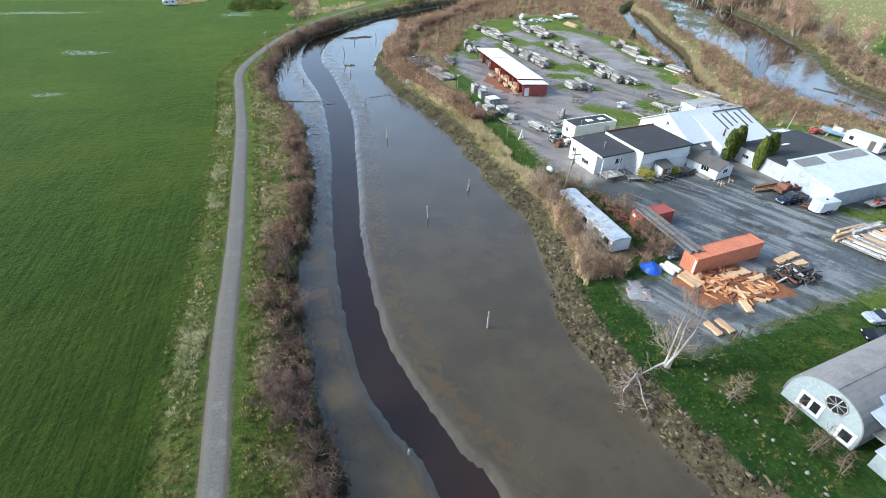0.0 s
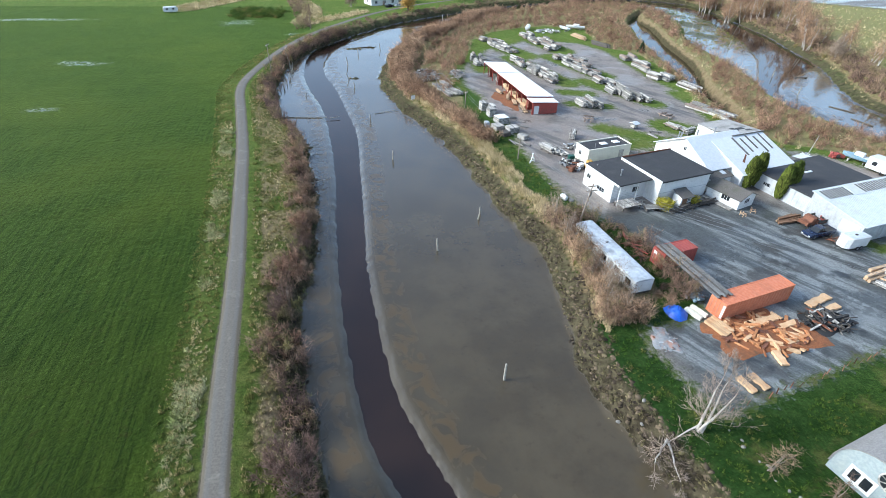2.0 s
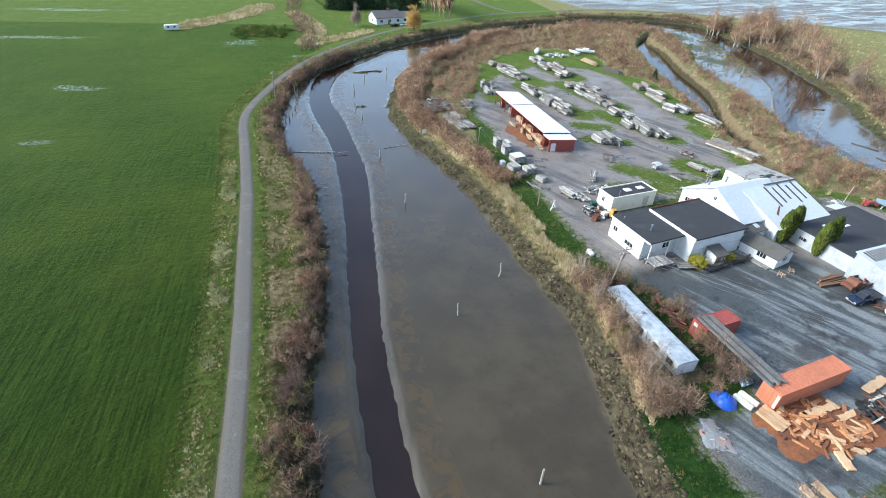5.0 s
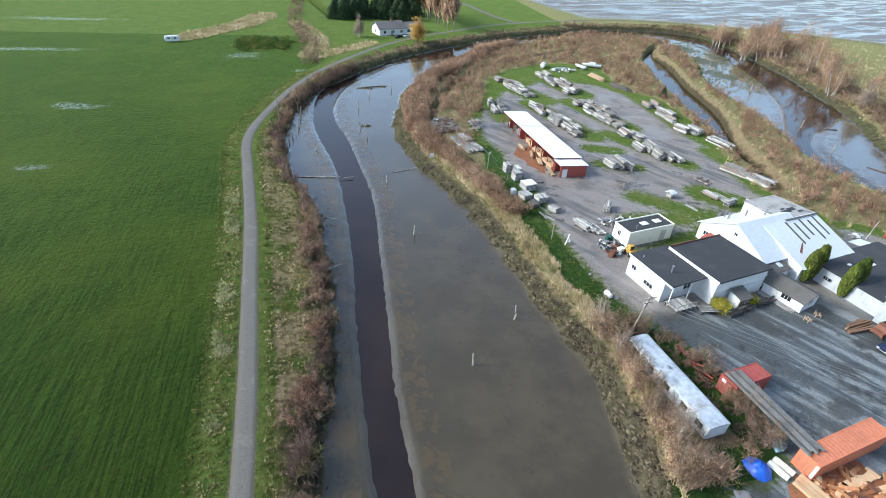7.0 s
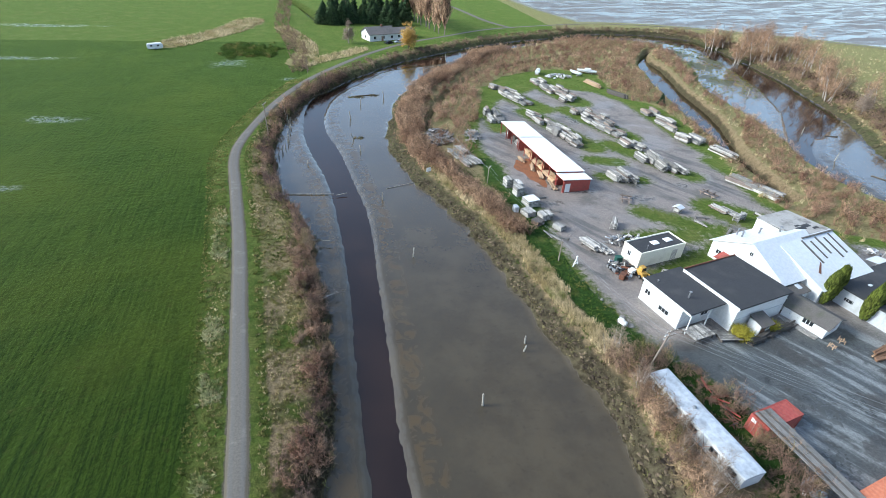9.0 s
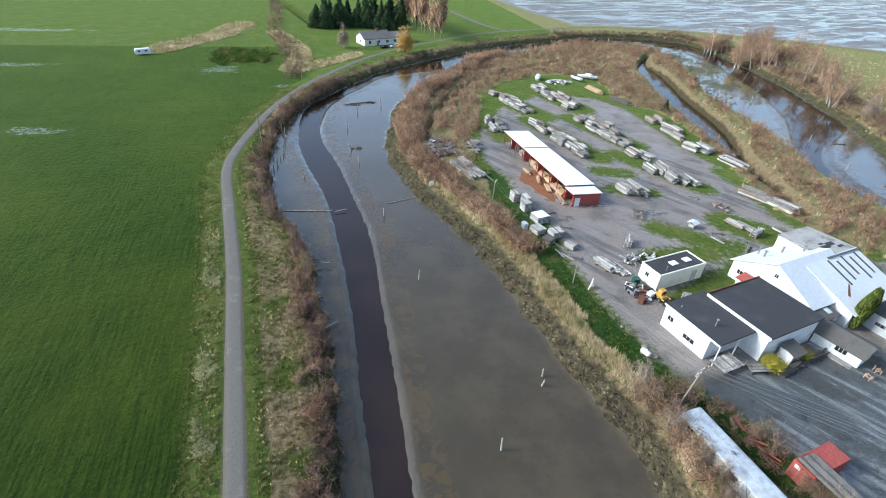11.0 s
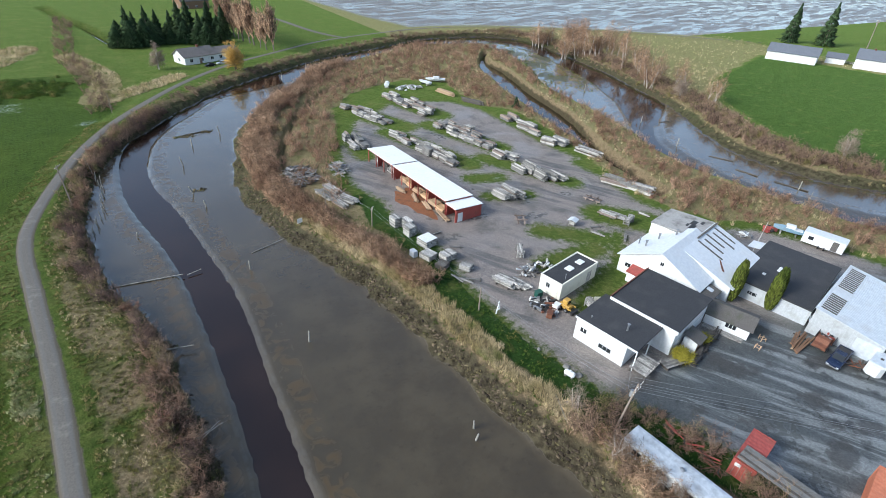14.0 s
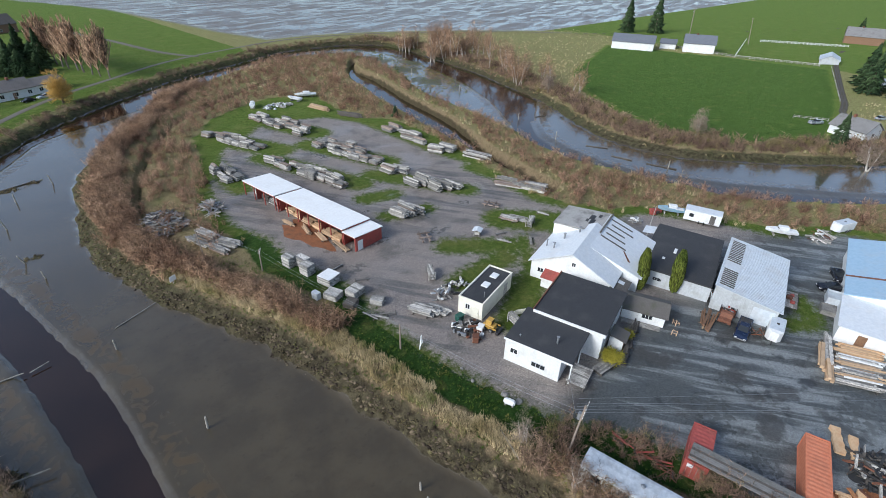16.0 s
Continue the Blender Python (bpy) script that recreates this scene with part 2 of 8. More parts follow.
LUSH = leafy("lush_green_grass", [(0.038, 0.082, 0.008), (0.085, 0.122, 0.016), (0.20, 0.17, 0.05)], spread=0.65)
CLOD = leafy("brown_bank_mud", [(0.038, 0.028, 0.019), (0.105, 0.080, 0.052), (0.100, 0.086, 0.040)], clump=0.35, spread=0.7)
SEDGE = leafy("matted_bank_sedge", [(0.065, 0.050, 0.028), (0.150, 0.122, 0.062), (0.125, 0.130, 0.038)], clump=0.3, spread=0.8)
CEDAR = leafy("golden_green_cedar", [(0.055, 0.080, 0.012), (0.095, 0.112, 0.018)], spread=0.7)
GOLD = leafy("golden_yellow_shrub", [(0.30, 0.27, 0.03), (0.38, 0.33, 0.05)])
CONIFER = leafy("dark_conifer_needles", [(0.032, 0.060, 0.026), (0.062, 0.096, 0.040)], spread=0.7)
WILLOW = leafy("amber_willow_twigs", [(0.46, 0.28, 0.07), (0.55, 0.36, 0.11)])

# ---- the plan: courses of banks, road, ditches and yard, in metres ----
def course(pts, n=4):
    """A smooth line through plan points."""
    p = np.array(pts, float)
    q = np.vstack([2 * p[0] - p[1], p, 2 * p[-1] - p[-2]])
    out = []
    for i in range(1, len(q) - 2):
        a, b, c, d = q[i - 1], q[i], q[i + 1], q[i + 2]
        for s in np.linspace(0, 1, n, endpoint=False):
            out.append(0.5 * (2 * b + (c - a) * s + (2 * a - 5 * b + 4 * c - d) * s**2 + (3 * b - a - 3 * c + d) * s**3))
    return np.array(out + [p[-1]])


BANK_OUT = course([(-2, -130), (-4.5, -70), (-5.5, -54), (-7.5, -44), (-10, -34), (-11.5, -22), (-10.8, -12), (-10.3, 0), (-11.4, 12), (-13.4, 29),
                   (-17, 43), (-22, 55), (-25, 76), (-25.5, 98), (-19.5, 120.6), (-12.6, 135), (-2.4, 151), (15, 174), (36, 193), (68, 217), (104, 234),
                   (143, 251), (180, 249), (199, 234), (199, 205), (192, 172), (187, 148), (173, 107), (164, 87), (153.6, 69.6), (145.4, 54), (143.3, 43),
                   (145.5, 25.6), (157, 10), (168, -3), (186, -20), (235, -62), (300, -130)])
BANK_IN = course([(36, -130), (31, -70), (27, -59), (24, -50), (22, -42), (21.5, -34), (23, -25), (24, -17), (24.5, -10), (22, 0), (20.4, 10), (19, 20),
                  (16.5, 29), (14.5, 40), (11, 50), (8, 58), (6, 68), (4.5, 80), (5, 90), (7, 104), (10.6, 119), (16, 132), (27, 149), (42, 170), (47, 180),
                  (58, 191), (92, 211), (118, 226), (141, 226), (162, 215), (157, 170), (140, 135), (135, 115), (129, 81), (123, 65), (119, 51), (118.3, 42),
                  (121, 28), (123, 16), (128, 1), (140, -12.7), (152, -26), (195, -75), (240, -130)])
CHANNEL_W = course([(6, -80), (2.4, -55.4), (-1, -48), (-3.6, -42.6), (-5.4, -33.8), (-6.7, -23.7), (-7.4, -14), (-8.1, 0), (-8.4, 15), (-9.4, 32), (-11, 48),
                    (-13, 62), (-17, 78), (-19.5, 92), (-20, 111), (-18, 130)])
CHANNEL_E = course([(13, -80), (8.8, -56), (6.3, -51.4), (2.5, -42.7), (0, -34.6), (-1.4, -24.5), (-2.4, -9.7), (-2.4, 4), (-2.6, 20), (-3, 42), (-5.2, 58),
                    (-8.4, 78), (-11.8, 92), (-13, 106), (-11.2, 121.7), (-6.8, 134), (1.2, 146.8), (12, 163), (30, 172), (47, 181)])
FAR_OUT = np.array([(-14, 150), (10, 185), (60, 228), (140, 268), (215, 258), (218, 200), (205, 140), (188, 108), (166, 92), (146, 79), (131.5, 65), (126, 52), (123.5, 38), (124.5, 30), (135, 8), (151, -14),
                    (173, -38), (290, -140)], float)
FAR_IN = np.array([(210, -140), (145, -30), (120, 0), (110, 45), (118, 62), (134, 82), (150, 103), (164, 130), (174, 160), (183, 195), (182, 220), (171, 233), (143, 236), (104, 222), (60, 186)], float)
ROAD = course([(-9, -130), (-13.2, -75), (-15.8, -54), (-17.2, -44), (-18.6, -33), (-20, -20), (-21.5, -8), (-23.5, 6), (-26.8, 29), (-31.3, 54), (-33.6, 67),
               (-34, 78), (-31.6, 95), (-27.2, 116), (-19.6, 138), (-8.3, 160), (5.4, 182), (24, 204), (46, 222), (77, 245), (115, 260), (154, 270), (200, 264),
               (247, 241), (295, 210), (340, 168), (400, 125), (600, 30)])
LANE = course([(93, 250), (88, 259), (81.6, 279), (74.8, 322), (68, 353), (57, 420)])
DRIVE_E = course([(420, 32), (360, 26), (300, 14), (250, 3), (225, -4), (220, -40)])
SLOUGH = course([(150, 196), (138, 180), (128, 150), (121, 130), (116, 110), (111, 92), (105, 74), (100.4, 61), (96.7, 46.5), (94, 37)])
DITCH = course([(113, 191), (90, 179), (65, 163.6), (45, 148.5), (28, 122), (18.5, 98), (16, 87), (15.8, 78), (16.6, 71.7), (19, 61.4), (20.7, 51.4), (23, 45)])
CANAL = course([(-58, 410), (-41.4, 351), (-32.3, 325), (-24, 292), (-16.5, 261.6)])
BAR = course([(142, 76), (131, 65), (125, 52.5), (122.5, 38), (123, 30), (134, 8), (150, -14), (172, -38)])
YARD = [(40.5, -29.8), (36.5, -31.5), (31, -32), (30, -35), (33, -45), (40, -43), (58, -39), (72, -36), (112, -44), (126, -36), (120, -20), (108, -10), (104, 3), (97, 14), (90, 18),
        (84, 34), (86, 48), (90, 60), (88, 74), (96, 82), (92, 104), (84, 122), (66, 130), (58, 122), (46, 114), (40, 104), (33, 92), (30, 82), (28.5, 70), (31, 60),
        (30, 50), (33, 40), (33.5, 33), (31, 25), (31.5, 15), (33.5, 5), (35.5, -4), (39.0, -10), (41.5, -16), (42.5, -22)]
FIELD_E = [(215, 106), (302, 136), (321, 68), (328, 24), (262, 9), (231, 3), (190, -2), (168, 15), (162, 36), (171, 57), (187, 82)]
NORTH_LAWN = [(34, 84), (36, 104), (39.5, 115), (43.8, 129), (55.2, 143.8), (72.6, 153.2), (81.7, 155.8), (96.7, 147), (93, 128), (93, 112), (100, 105), (99, 92), (96, 77), (94, 62), (86, 60), (80, 110), (60, 118), (44, 100)]
# grass strips that the timber rows stand on, as lines with a half width
GRASS_STRIPS = [((46, 131), (57, 104), 4.2), ((65, 140), (73, 110), 4.2), ((39, 108), (37.5, 86), 2.6), ((51, 101), (60, 70), 3.2), ((66, 102), (74, 77), 3.6),
                ((95, 112), (94, 80), 4.5), ((93, 77), (95, 60), 5.0), ((66, 72), (77, 50), 3.6), ((54, 52), (63, 49), 2.4), ((89, 58), (91, 36), 3.4),
                ((72, 34), (79, 26), 5.0), ((55, 34), (64, 26), 3.2), ((48, 24), (60, 24), 3.0), ((46, 11), (57, 16), 3.4), ((19, 72), (26, 58), 3.0),
                ((26, 52), (30, 40), 3.4), ((56, 62), (62, 60), 3.0), ((60, 18), (68, 26), 1.8), ((76, 22), (88, 16), 2.5), ((77, -19), (80, -22), 2.0),
                ((86, -19), (82, -22), 2.2), ((30, 28), (31.5, 4), 1.6)]


def dist_line(x, y, line):
    """Distance from points to a line."""
    best = np.full(x.shape, 1e9)
    for (ax, ay), (bx, by) in zip(line[:-1], line[1:]):
        dx, dy = bx - ax, by - ay
        s = np.clip(((x - ax) * dx + (y - ay) * dy) / (dx * dx + dy * dy + 1e-9), 0, 1)
        best = np.minimum(best, (x - ax - s * dx) ** 2 + (y - ay - s * dy) ** 2)
    return np.sqrt(best)


def dist_area(x, y, ring):
    """Signed distance to an area, above 0 inside it."""
    ring = np.asarray(ring, float)
    inside = np.zeros(x.shape, bool)
    for (ax, ay), (bx, by) in zip(ring, np.roll(ring, -1, 0)):
        if ay != by:
            inside ^= ((ay > y) != (by > y)) & (x < (bx - ax) * (y - ay) / (by - ay) + ax)
    return np.where(inside, 1, -1) * dist_line(x, y, np.vstack([ring, ring[:1]]))


def smooth(v, lo, hi):
    s = np.clip((v - lo) / (hi - lo), 0, 1)
    return s * s * (3 - 2 * s)


_rng = np.random.default_rng(5)
_lattice = _rng.random((256, 256))


def ripple(x, y, size):
    """Smooth noise from 0 to 1 with features of that size."""
    u, v = x / size, y / size
    i, j = np.floor(u).astype(int), np.floor(v).astype(int)
    a, b = u - i, v - j
    a, b = a * a * (3 - 2 * a), b * b * (3 - 2 * b)
    at = lambda p, q: _lattice[p % 256, q % 256]
    return (at(i, j) * (1 - a) + at(i + 1, j) * a) * (1 - b) + (at(i, j + 1) * (1 - a) + at(i + 1, j + 1) * a) * b


RIVER = np.vstack([BANK_OUT, BANK_IN[::-1]])
CHANNEL = np.vstack([CHANNEL_W, FAR_OUT, FAR_IN, CHANNEL_E[::-1]])
WATER_Z = -2.62
ISLANDS = [(-2, 126.6, 4.5, 1.5), (3, 128.5, 3.0, 1.2), (-3.7, 87.5, 1.8, 1.2), (150, 78, 3, 1.2), (131.5, 49, 4, 0.7), (130.5, 37, 4, 0.7), (133, 26, 6, 0.8),
           (138, 15.5, 3, 0.7), (62, 197, 9, 2.0), (50, 185, 5, 1.2)]
MARSH = [(167, 200, 10, 13), (163, 172, 8, 12), (154, 146, 7, 9), (166, 224, 10, 7), (177, 182, 5, 8)]
ISLANDS += MARSH


def lie(x, y):
    """The height of the ground and the zones that the soil follows."""
    x, y = np.asarray(x, float), np.asarray(y, float)
    wob = (ripple(x, y, 2.3) - 0.5) * 1.6 + (ripple(x + 40, y, 7.0) - 0.5) * 1.6
    river = dist_area(x, y, RIVER) + wob * 0.7
    chan = dist_area(x, y, CHANNEL) + (ripple(x, y + 9, 1.3) - 0.5) * 0.35
    road = np.minimum(np.minimum(dist_line(x, y, ROAD), dist_line(x, y, LANE)), dist_line(x, y, DRIVE_E))
    yard = dist_area(x, y, YARD)
    west = dist_line(x, y, BANK_OUT) < dist_line(x, y, BANK_IN)
    rough = smooth(ripple(x, y, 3.1), 0.2, 0.9) * 0.35 + ripple(x, y, 1.1) * 0.2
    # land: level, a bank that falls to the mud, a soft dike under the road
    z = np.where(west, 0.55 * smooth(-road, -7.0, -1.5), 0.0)
    on = smooth(-river, 0.0, np.where(west, 5.0, 4.2)) ** 0.8
    shelf = smooth(-river, 0.0, 0.7) * 0.45
    low = -2.35 + shelf + rough * smooth(-river, 0, 1.0)
    land = low * (1 - on) + (z + rough * 0.25 * smooth(road, 2.2, 5.0) * smooth(-yard, 0.0, 2.0)) * on
    # bed: mudflat, with the channel cut into it
    bed = -2.25 + (ripple(x, y, 9.0) - 0.5) * 0.06 + 0.05 * smooth(chan, -3.0, -0.6) - 0.75 * smooth(chan, -0.25, 1.1)
    for cx, cy, rx, ry in ISLANDS:
        r = np.hypot((x - cx) / rx, (y - cy) / ry) + (ripple(x, y, 2.0) - 0.5) * 0.7
        bed = np.maximum(bed, -2.95 + 0.75 * (1 - smooth(r, 0.5, 1.1)))
    bar = dist_line(x, y, BAR)
    bed = np.maximum(bed, -2.95 + 0.42 * (1 - smooth(bar, 1.2, 3.4)))
    z = np.where(river > 0, bed, land)
    # ditches on the land
    slough = dist_line(x, y, SLOUGH)
    wide = (1.8 + 3.8 * smooth(y, 60, 100)) * (1 - 0.85 * smooth(y, 160, 190))
    z = z - 3.4 * (1 - smooth(slough + wob * 0.4, wide * 0.8, wide + 1.0)) * (river < 0)
    ditch = dist_line(x, y, DITCH)
    z = z - (1.5 + 0.4 * smooth(y, 140, 150)) * (1 - smooth(ditch + wob * 0.3, 0.4, 1.6)) * (river < 0)
    canal = dist_line(x, y, CANAL)
    z = np.maximum(z - 3.2 * (1 - smooth(canal, 1.4, 3.0)), -3.3)
    # shallow dip of the tide flats beyond the far dike
    beyond = np.where((y > np.interp(x, ROAD[:, 0][ROAD[:, 1] > 200], ROAD[:, 1][ROAD[:, 1] > 200])) & (x > 60), dist_line(x, y, ROAD), -dist_line(x, y, ROAD))
    flats = np.where(x > 60, np.minimum(beyond, x + 4 - np.interp(y, [284, 331, 396, 510, 581, 900], [140, 130, 124, 109, 82, -60])), -50)
    z = z - 1.4 * smooth(flats, 6, 26)
    return z, dict(river=river, chan=chan, road=road, yard=yard, flats=flats, slough=slough - wide, ditch=ditch)


def spaced(spans, last):
    out = []
    for a, b, step in spans:
        out += list(np.arange(a, b, step))
    return np.array(out + [last])


gx = spaced([(-3000, -600, 300), (-600, -160, 30), (-160, -44, 3), (-44, 60, 0.7), (60, 200, 1.25), (200, 360, 5), (360, 900, 45), (900, 3300, 300)], 3300)
gy = spaced([(-1500, -200, 100), (-200, -72, 8), (-72, 110, 0.75), (110, 262, 1.3), (262, 420, 6), (420, 1000, 40), (1000, 3400, 300)], 3400)
GX, GY = np.meshgrid(gx, gy)
FX, FY = GX.ravel(), GY.ravel()
FZ, ZONES = lie(FX, FY)


def sheet(name, zs, ncol, nrow, xs, ys):
    me = bpy.data.meshes.new(name)
    i = np.arange(ncol * nrow).reshape(nrow, ncol)
    quads = np.stack([i[:-1, :-1], i[:-1, 1:], i[1:, 1:], i[1:, :-1]], -1).reshape(-1, 4)
    me.vertices.add(len(xs))
    me.vertices.foreach_set("co", np.stack([xs, ys, zs], -1).ravel())
    me.loops.add(quads.size)
    me.loops.foreach_set("vertex_index", quads.ravel())
    me.polygons.add(len(quads))
    me.polygons.foreach_set("loop_start", np.arange(0, quads.size, 4))
    me.polygons.foreach_set("use_smooth", np.ones(len(quads), bool))
    me.update()
    return me


strips = np.full(FX.shape, -50.0)
for a, b, w in GRASS_STRIPS:
    w = w * (1.2 if min(a[1], b[1]) > 60 else 0.95)
    strips = np.maximum(strips, w - dist_line(FX, FY, np.array([a, b], float)))
# dry reeds and scrub on the verges, wet hollows in the field
scrub_w = np.where(FX < 60, np.minimum(dist_line(FX, FY, ROAD) - 2.4, -ZONES["river"]), -1)
east_side = (FX > 120) & (ZONES["river"] < 0) & (dist_area(FX, FY, np.vstack([BANK_IN])) < 0)
pen = dist_area(FX, FY, BANK_IN)
dry = np.zeros(FX.shape)
west_of_road = (FX < np.interp(FY, ROAD[:68, 1], ROAD[:68, 0])) & (FY < 205)
dry = np.maximum(dry, np.where((FY < 150) & (FX < 20) & ~west_of_road & (pen < 0), smooth(scrub_w, 0.1, 1.4) * (0.30 + 0.62 * ripple(FX, FY, 4)), 0))
dry = np.maximum(dry, np.where(east_side, smooth(-dist_area(FX, FY, FIELD_E), 0, 4) * 0.9, 0) * (FX < 330))
dry = np.maximum(dry, np.where((pen > 0) & (FY > -30), np.where((FX < 60) & (FY < 66), smooth(-ZONES["yard"], 4.0, 6.5), smooth(-ZONES["yard"], 1.5, 5)) * 0.85, 0))
dry = np.maximum(dry, np.where((pen < 0) & (ZONES["river"] < 0) & (ZONES["river"] > -8) & (FY > 100), (1 - smooth(-ZONES["river"], 4.0, 7.5)) * 0.95, 0))
for a, b, w in (((-82, 198), (-62, 232), 8), ((-62, 232), (-54, 262), 9), ((-26, 165), (-22, 200), 4), ((-22, 165), (2, 192), 5), ((-36, 242), (-27, 198), 3)):
    dry = np.maximum(dry, 1 - smooth(dist_line(FX, FY, np.array([a, b], float)) + (ripple(FX, FY, 2.5) - 0.5) * 2, w * 0.6, w * 1.1))
dry = np.maximum(dry, np.where((FX > 180) & (FX < 345) & (FY > 85) & (ZONES["flats"] < 4) & (dist_area(FX, FY, FIELD_E) < -1) & (pen < 0), 0.42 + 0.45 * ripple(FX, FY, 14), 0))
marsh = np.zeros(FX.shape)
for cx, cy, rx, ry in MARSH:
    marsh = np.maximum(marsh, 1 - smooth(np.hypot((FX - cx) / rx, (FY - cy) / ry) + (ripple(FX, FY, 2.0) - 0.5) * 0.7, 0.6, 1.0))
turf = dist_area(FX, FY, NORTH_LAWN)
dry = dry * (1 - smooth(turf, -1.5, 1.0) * (0.75 + 0.25 * ripple(FX, FY, 3)))
wet = np.zeros(FX.shape)
for cx, cy, rx, ry in ((-87, 101, 7, 3.5), (-77, 58, 3.5, 2), (-50, 165, 8, 6), (-26.5, 142, 3, 2.5), (-135, 172, 30, 3), (-150, 240, 30, 4), (71.5, 45.5, 2.5, 2.0), (62, 60, 1.6, 1.4),
                       (46, 45, 3, 1.6), (52, 57, 2.5, 1.2), (60, 46, 2.2, 1.2), (48, 72, 1.5, 4), (44, 90, 1.5, 4), (63, 92, 1.2, 6), (37, 40, 2.5, 2), (40, 52, 5, 4), (45, -25, 5, 4), (52, -18, 7, 3), (66, -32, 6, 3), (58, 40, 4, 2)):
    wet = np.maximum(wet, 1 - smooth(np.hypot((FX - cx) / rx, (FY - cy) / ry) + (ripple(FX, FY, 2.2) - 0.5) * 0.9, 0.55, 1.1))
field_w = np.where(west_of_road & (FX < -20 + 0 * FX), dist_line(FX, FY, ROAD), 0)
ground_me = sheet("ground", FZ, len(gx), len(gy), FX, FY)
for key, values in dict(river=ZONES["river"], chan=ZONES["chan"], road=ZONES["road"], yard=np.minimum(ZONES["yard"], -strips), flats=ZONES["flats"], dry=dry, wet=wet, marsh=marsh,
                        crop=field_w, tarry=smooth(-FY + (ripple(FX, FY, 8) - 0.5) * 8, -2, 8) * smooth(FX, 27, 35), slough=np.minimum(ZONES["slough"], ZONES["ditch"]), lawn=np.where((pen > 0) & (FX < 60) & (FY < 66) & (ZONES["yard"] < -0.3), 3.0, dist_area(FX, FY, FIELD_E))).items():
    at = ground_me.attributes.new(key, "FLOAT", "POINT")
    at.data.foreach_set("value", np.asarray(values, np.float32))


def ground_material():
    m, nt, bsdf = blank("soil_and_grass")
    zone = {}
    for key in ("river", "chan", "road", "yard", "flats", "dry", "wet", "crop", "slough", "lawn", "tarry", "marsh"):
        n = nt.nodes.new("ShaderNodeAttribute")
        n.attribute_name = key
        zone[key] = n.outputs["Fac"]
    fine, mid, big, huge = grain(nt, 4.0, 8, 0.75), grain(nt, 0.9, 5, 0.6), grain(nt, 0.16, 5, 0.6), grain(nt, 0.03, 4, 0.55)
    edge = calc(nt, "SUBTRACT", mid, 0.5)
    # meadow
    col = mix(nt, ramp(nt, mid, 0.3, 0.7), (0.034, 0.056, 0.010), (0.078, 0.094, 0.022))
    col = mix(nt, calc(nt, "MULTIPLY", ramp(nt, big, 0.45, 0.75), 0.5), col, (0.150, 0.125, 0.050))
    # young crop in drilled rows
    rows = grain(nt, 1.0, 3, 0.6, stretched(nt, 2.6, 0.11, 1.0, radians(-5)))
    crop = mix(nt, ramp(nt, rows, 0.32, 0.68), (0.0070, 0.0165, 0.0025), (0.0250, 0.0430, 0.0055))
    crop = mix(nt, calc(nt, "MULTIPLY", ramp(nt, huge, 0.4, 0.7), 0.45), crop, (0.056, 0.068, 0.009))
    crop = mix(nt, calc(nt, "MULTIPLY", ramp(nt, fine, 0.6, 0.8), 0.35), crop, (0.070, 0.066, 0.024))
    crop = mix(nt, calc(nt, "MULTIPLY", ramp(nt, grain(nt, 0.5, 6, 0.7), 0.55, 0.72), 0.5), crop, (0.030, 0.026, 0.008))
    col = mix(nt, ramp(nt, calc(nt, "ADD", zone["crop"], calc(nt, "MULTIPLY", edge, 5.0)), 4.0, 6.0), col, crop)
    lawn = mix(nt, ramp(nt, grain(nt, 0.6, 6, 0.7), 0.35, 0.65), (0.0075, 0.025, 0.005), (0.020, 0.044, 0.010))
    lawn = mix(nt, calc(nt, "MULTIPLY", ramp(nt, grain(nt, 0.25, 4, 0.6), 0.55, 0.7), 0.6), lawn, (0.090, 0.085, 0.028))
    col = mix(nt, ramp(nt, calc(nt, "ADD", zone["lawn"], calc(nt, "MULTIPLY", edge, 4.0)), -0.5, 1.0), col, lawn)
    # dead reeds and bramble litter
    litter = mix(nt, ramp(nt, fine, 0.3, 0.7), (0.135, 0.094, 0.054), (0.265, 0.200, 0.118))
    litter = mix(nt, ramp(nt, mid, 0.5, 0.7), litter, (0.105, 0.070, 0.042))
    col = mix(nt, ramp(nt, calc(nt, "ADD", zone["dry"], calc(nt, "MULTIPLY", calc(nt, "SUBTRACT", big, 0.5), 1.6)), 0.35, 0.75), col, litter)
    # yard: crushed stone, wet and dark in places
    stone = mix(nt, ramp(nt, fine, 0.3, 0.7), (0.158, 0.133, 0.114), (0.322, 0.275, 0.240))
    tracks = grain(nt, 1.0, 5, 0.62, stretched(nt, 0.045, 0.42, 1.0, radians(60)), 0.5)
    stone = mix(nt, calc(nt, "MULTIPLY", calc(nt, "MULTIPLY", ramp(nt, tracks, 0.48, 0.62), ramp(nt, huge, 0.35, 0.6)), 0.8), stone, (0.085, 0.084, 0.082))
    stone = mix(nt, calc(nt, "MULTIPLY", ramp(nt, big, 0.5, 0.66), 0.6), stone, (0.075, 0.070, 0.062))
    tarry = mix(nt, ramp(nt, fine, 0.3, 0.7), (0.046, 0.050, 0.049), (0.098, 0.104, 0.101))
    tarry = mix(nt, calc(nt, "MULTIPLY", ramp(nt, tracks, 0.45, 0.58), 0.85), tarry, (0.225, 0.236, 0.230))
    tarry = mix(nt, calc(nt, "MULTIPLY", ramp(nt, big, 0.53, 0.62), 0.8), tarry, (0.050, 0.047, 0.042))
    tarry = mix(nt, calc(nt, "MULTIPLY", ramp(nt, grain(nt, 0.30, 4, 0.6), 0.57, 0.68), 0.8), tarry, (0.026, 0.027, 0.028))
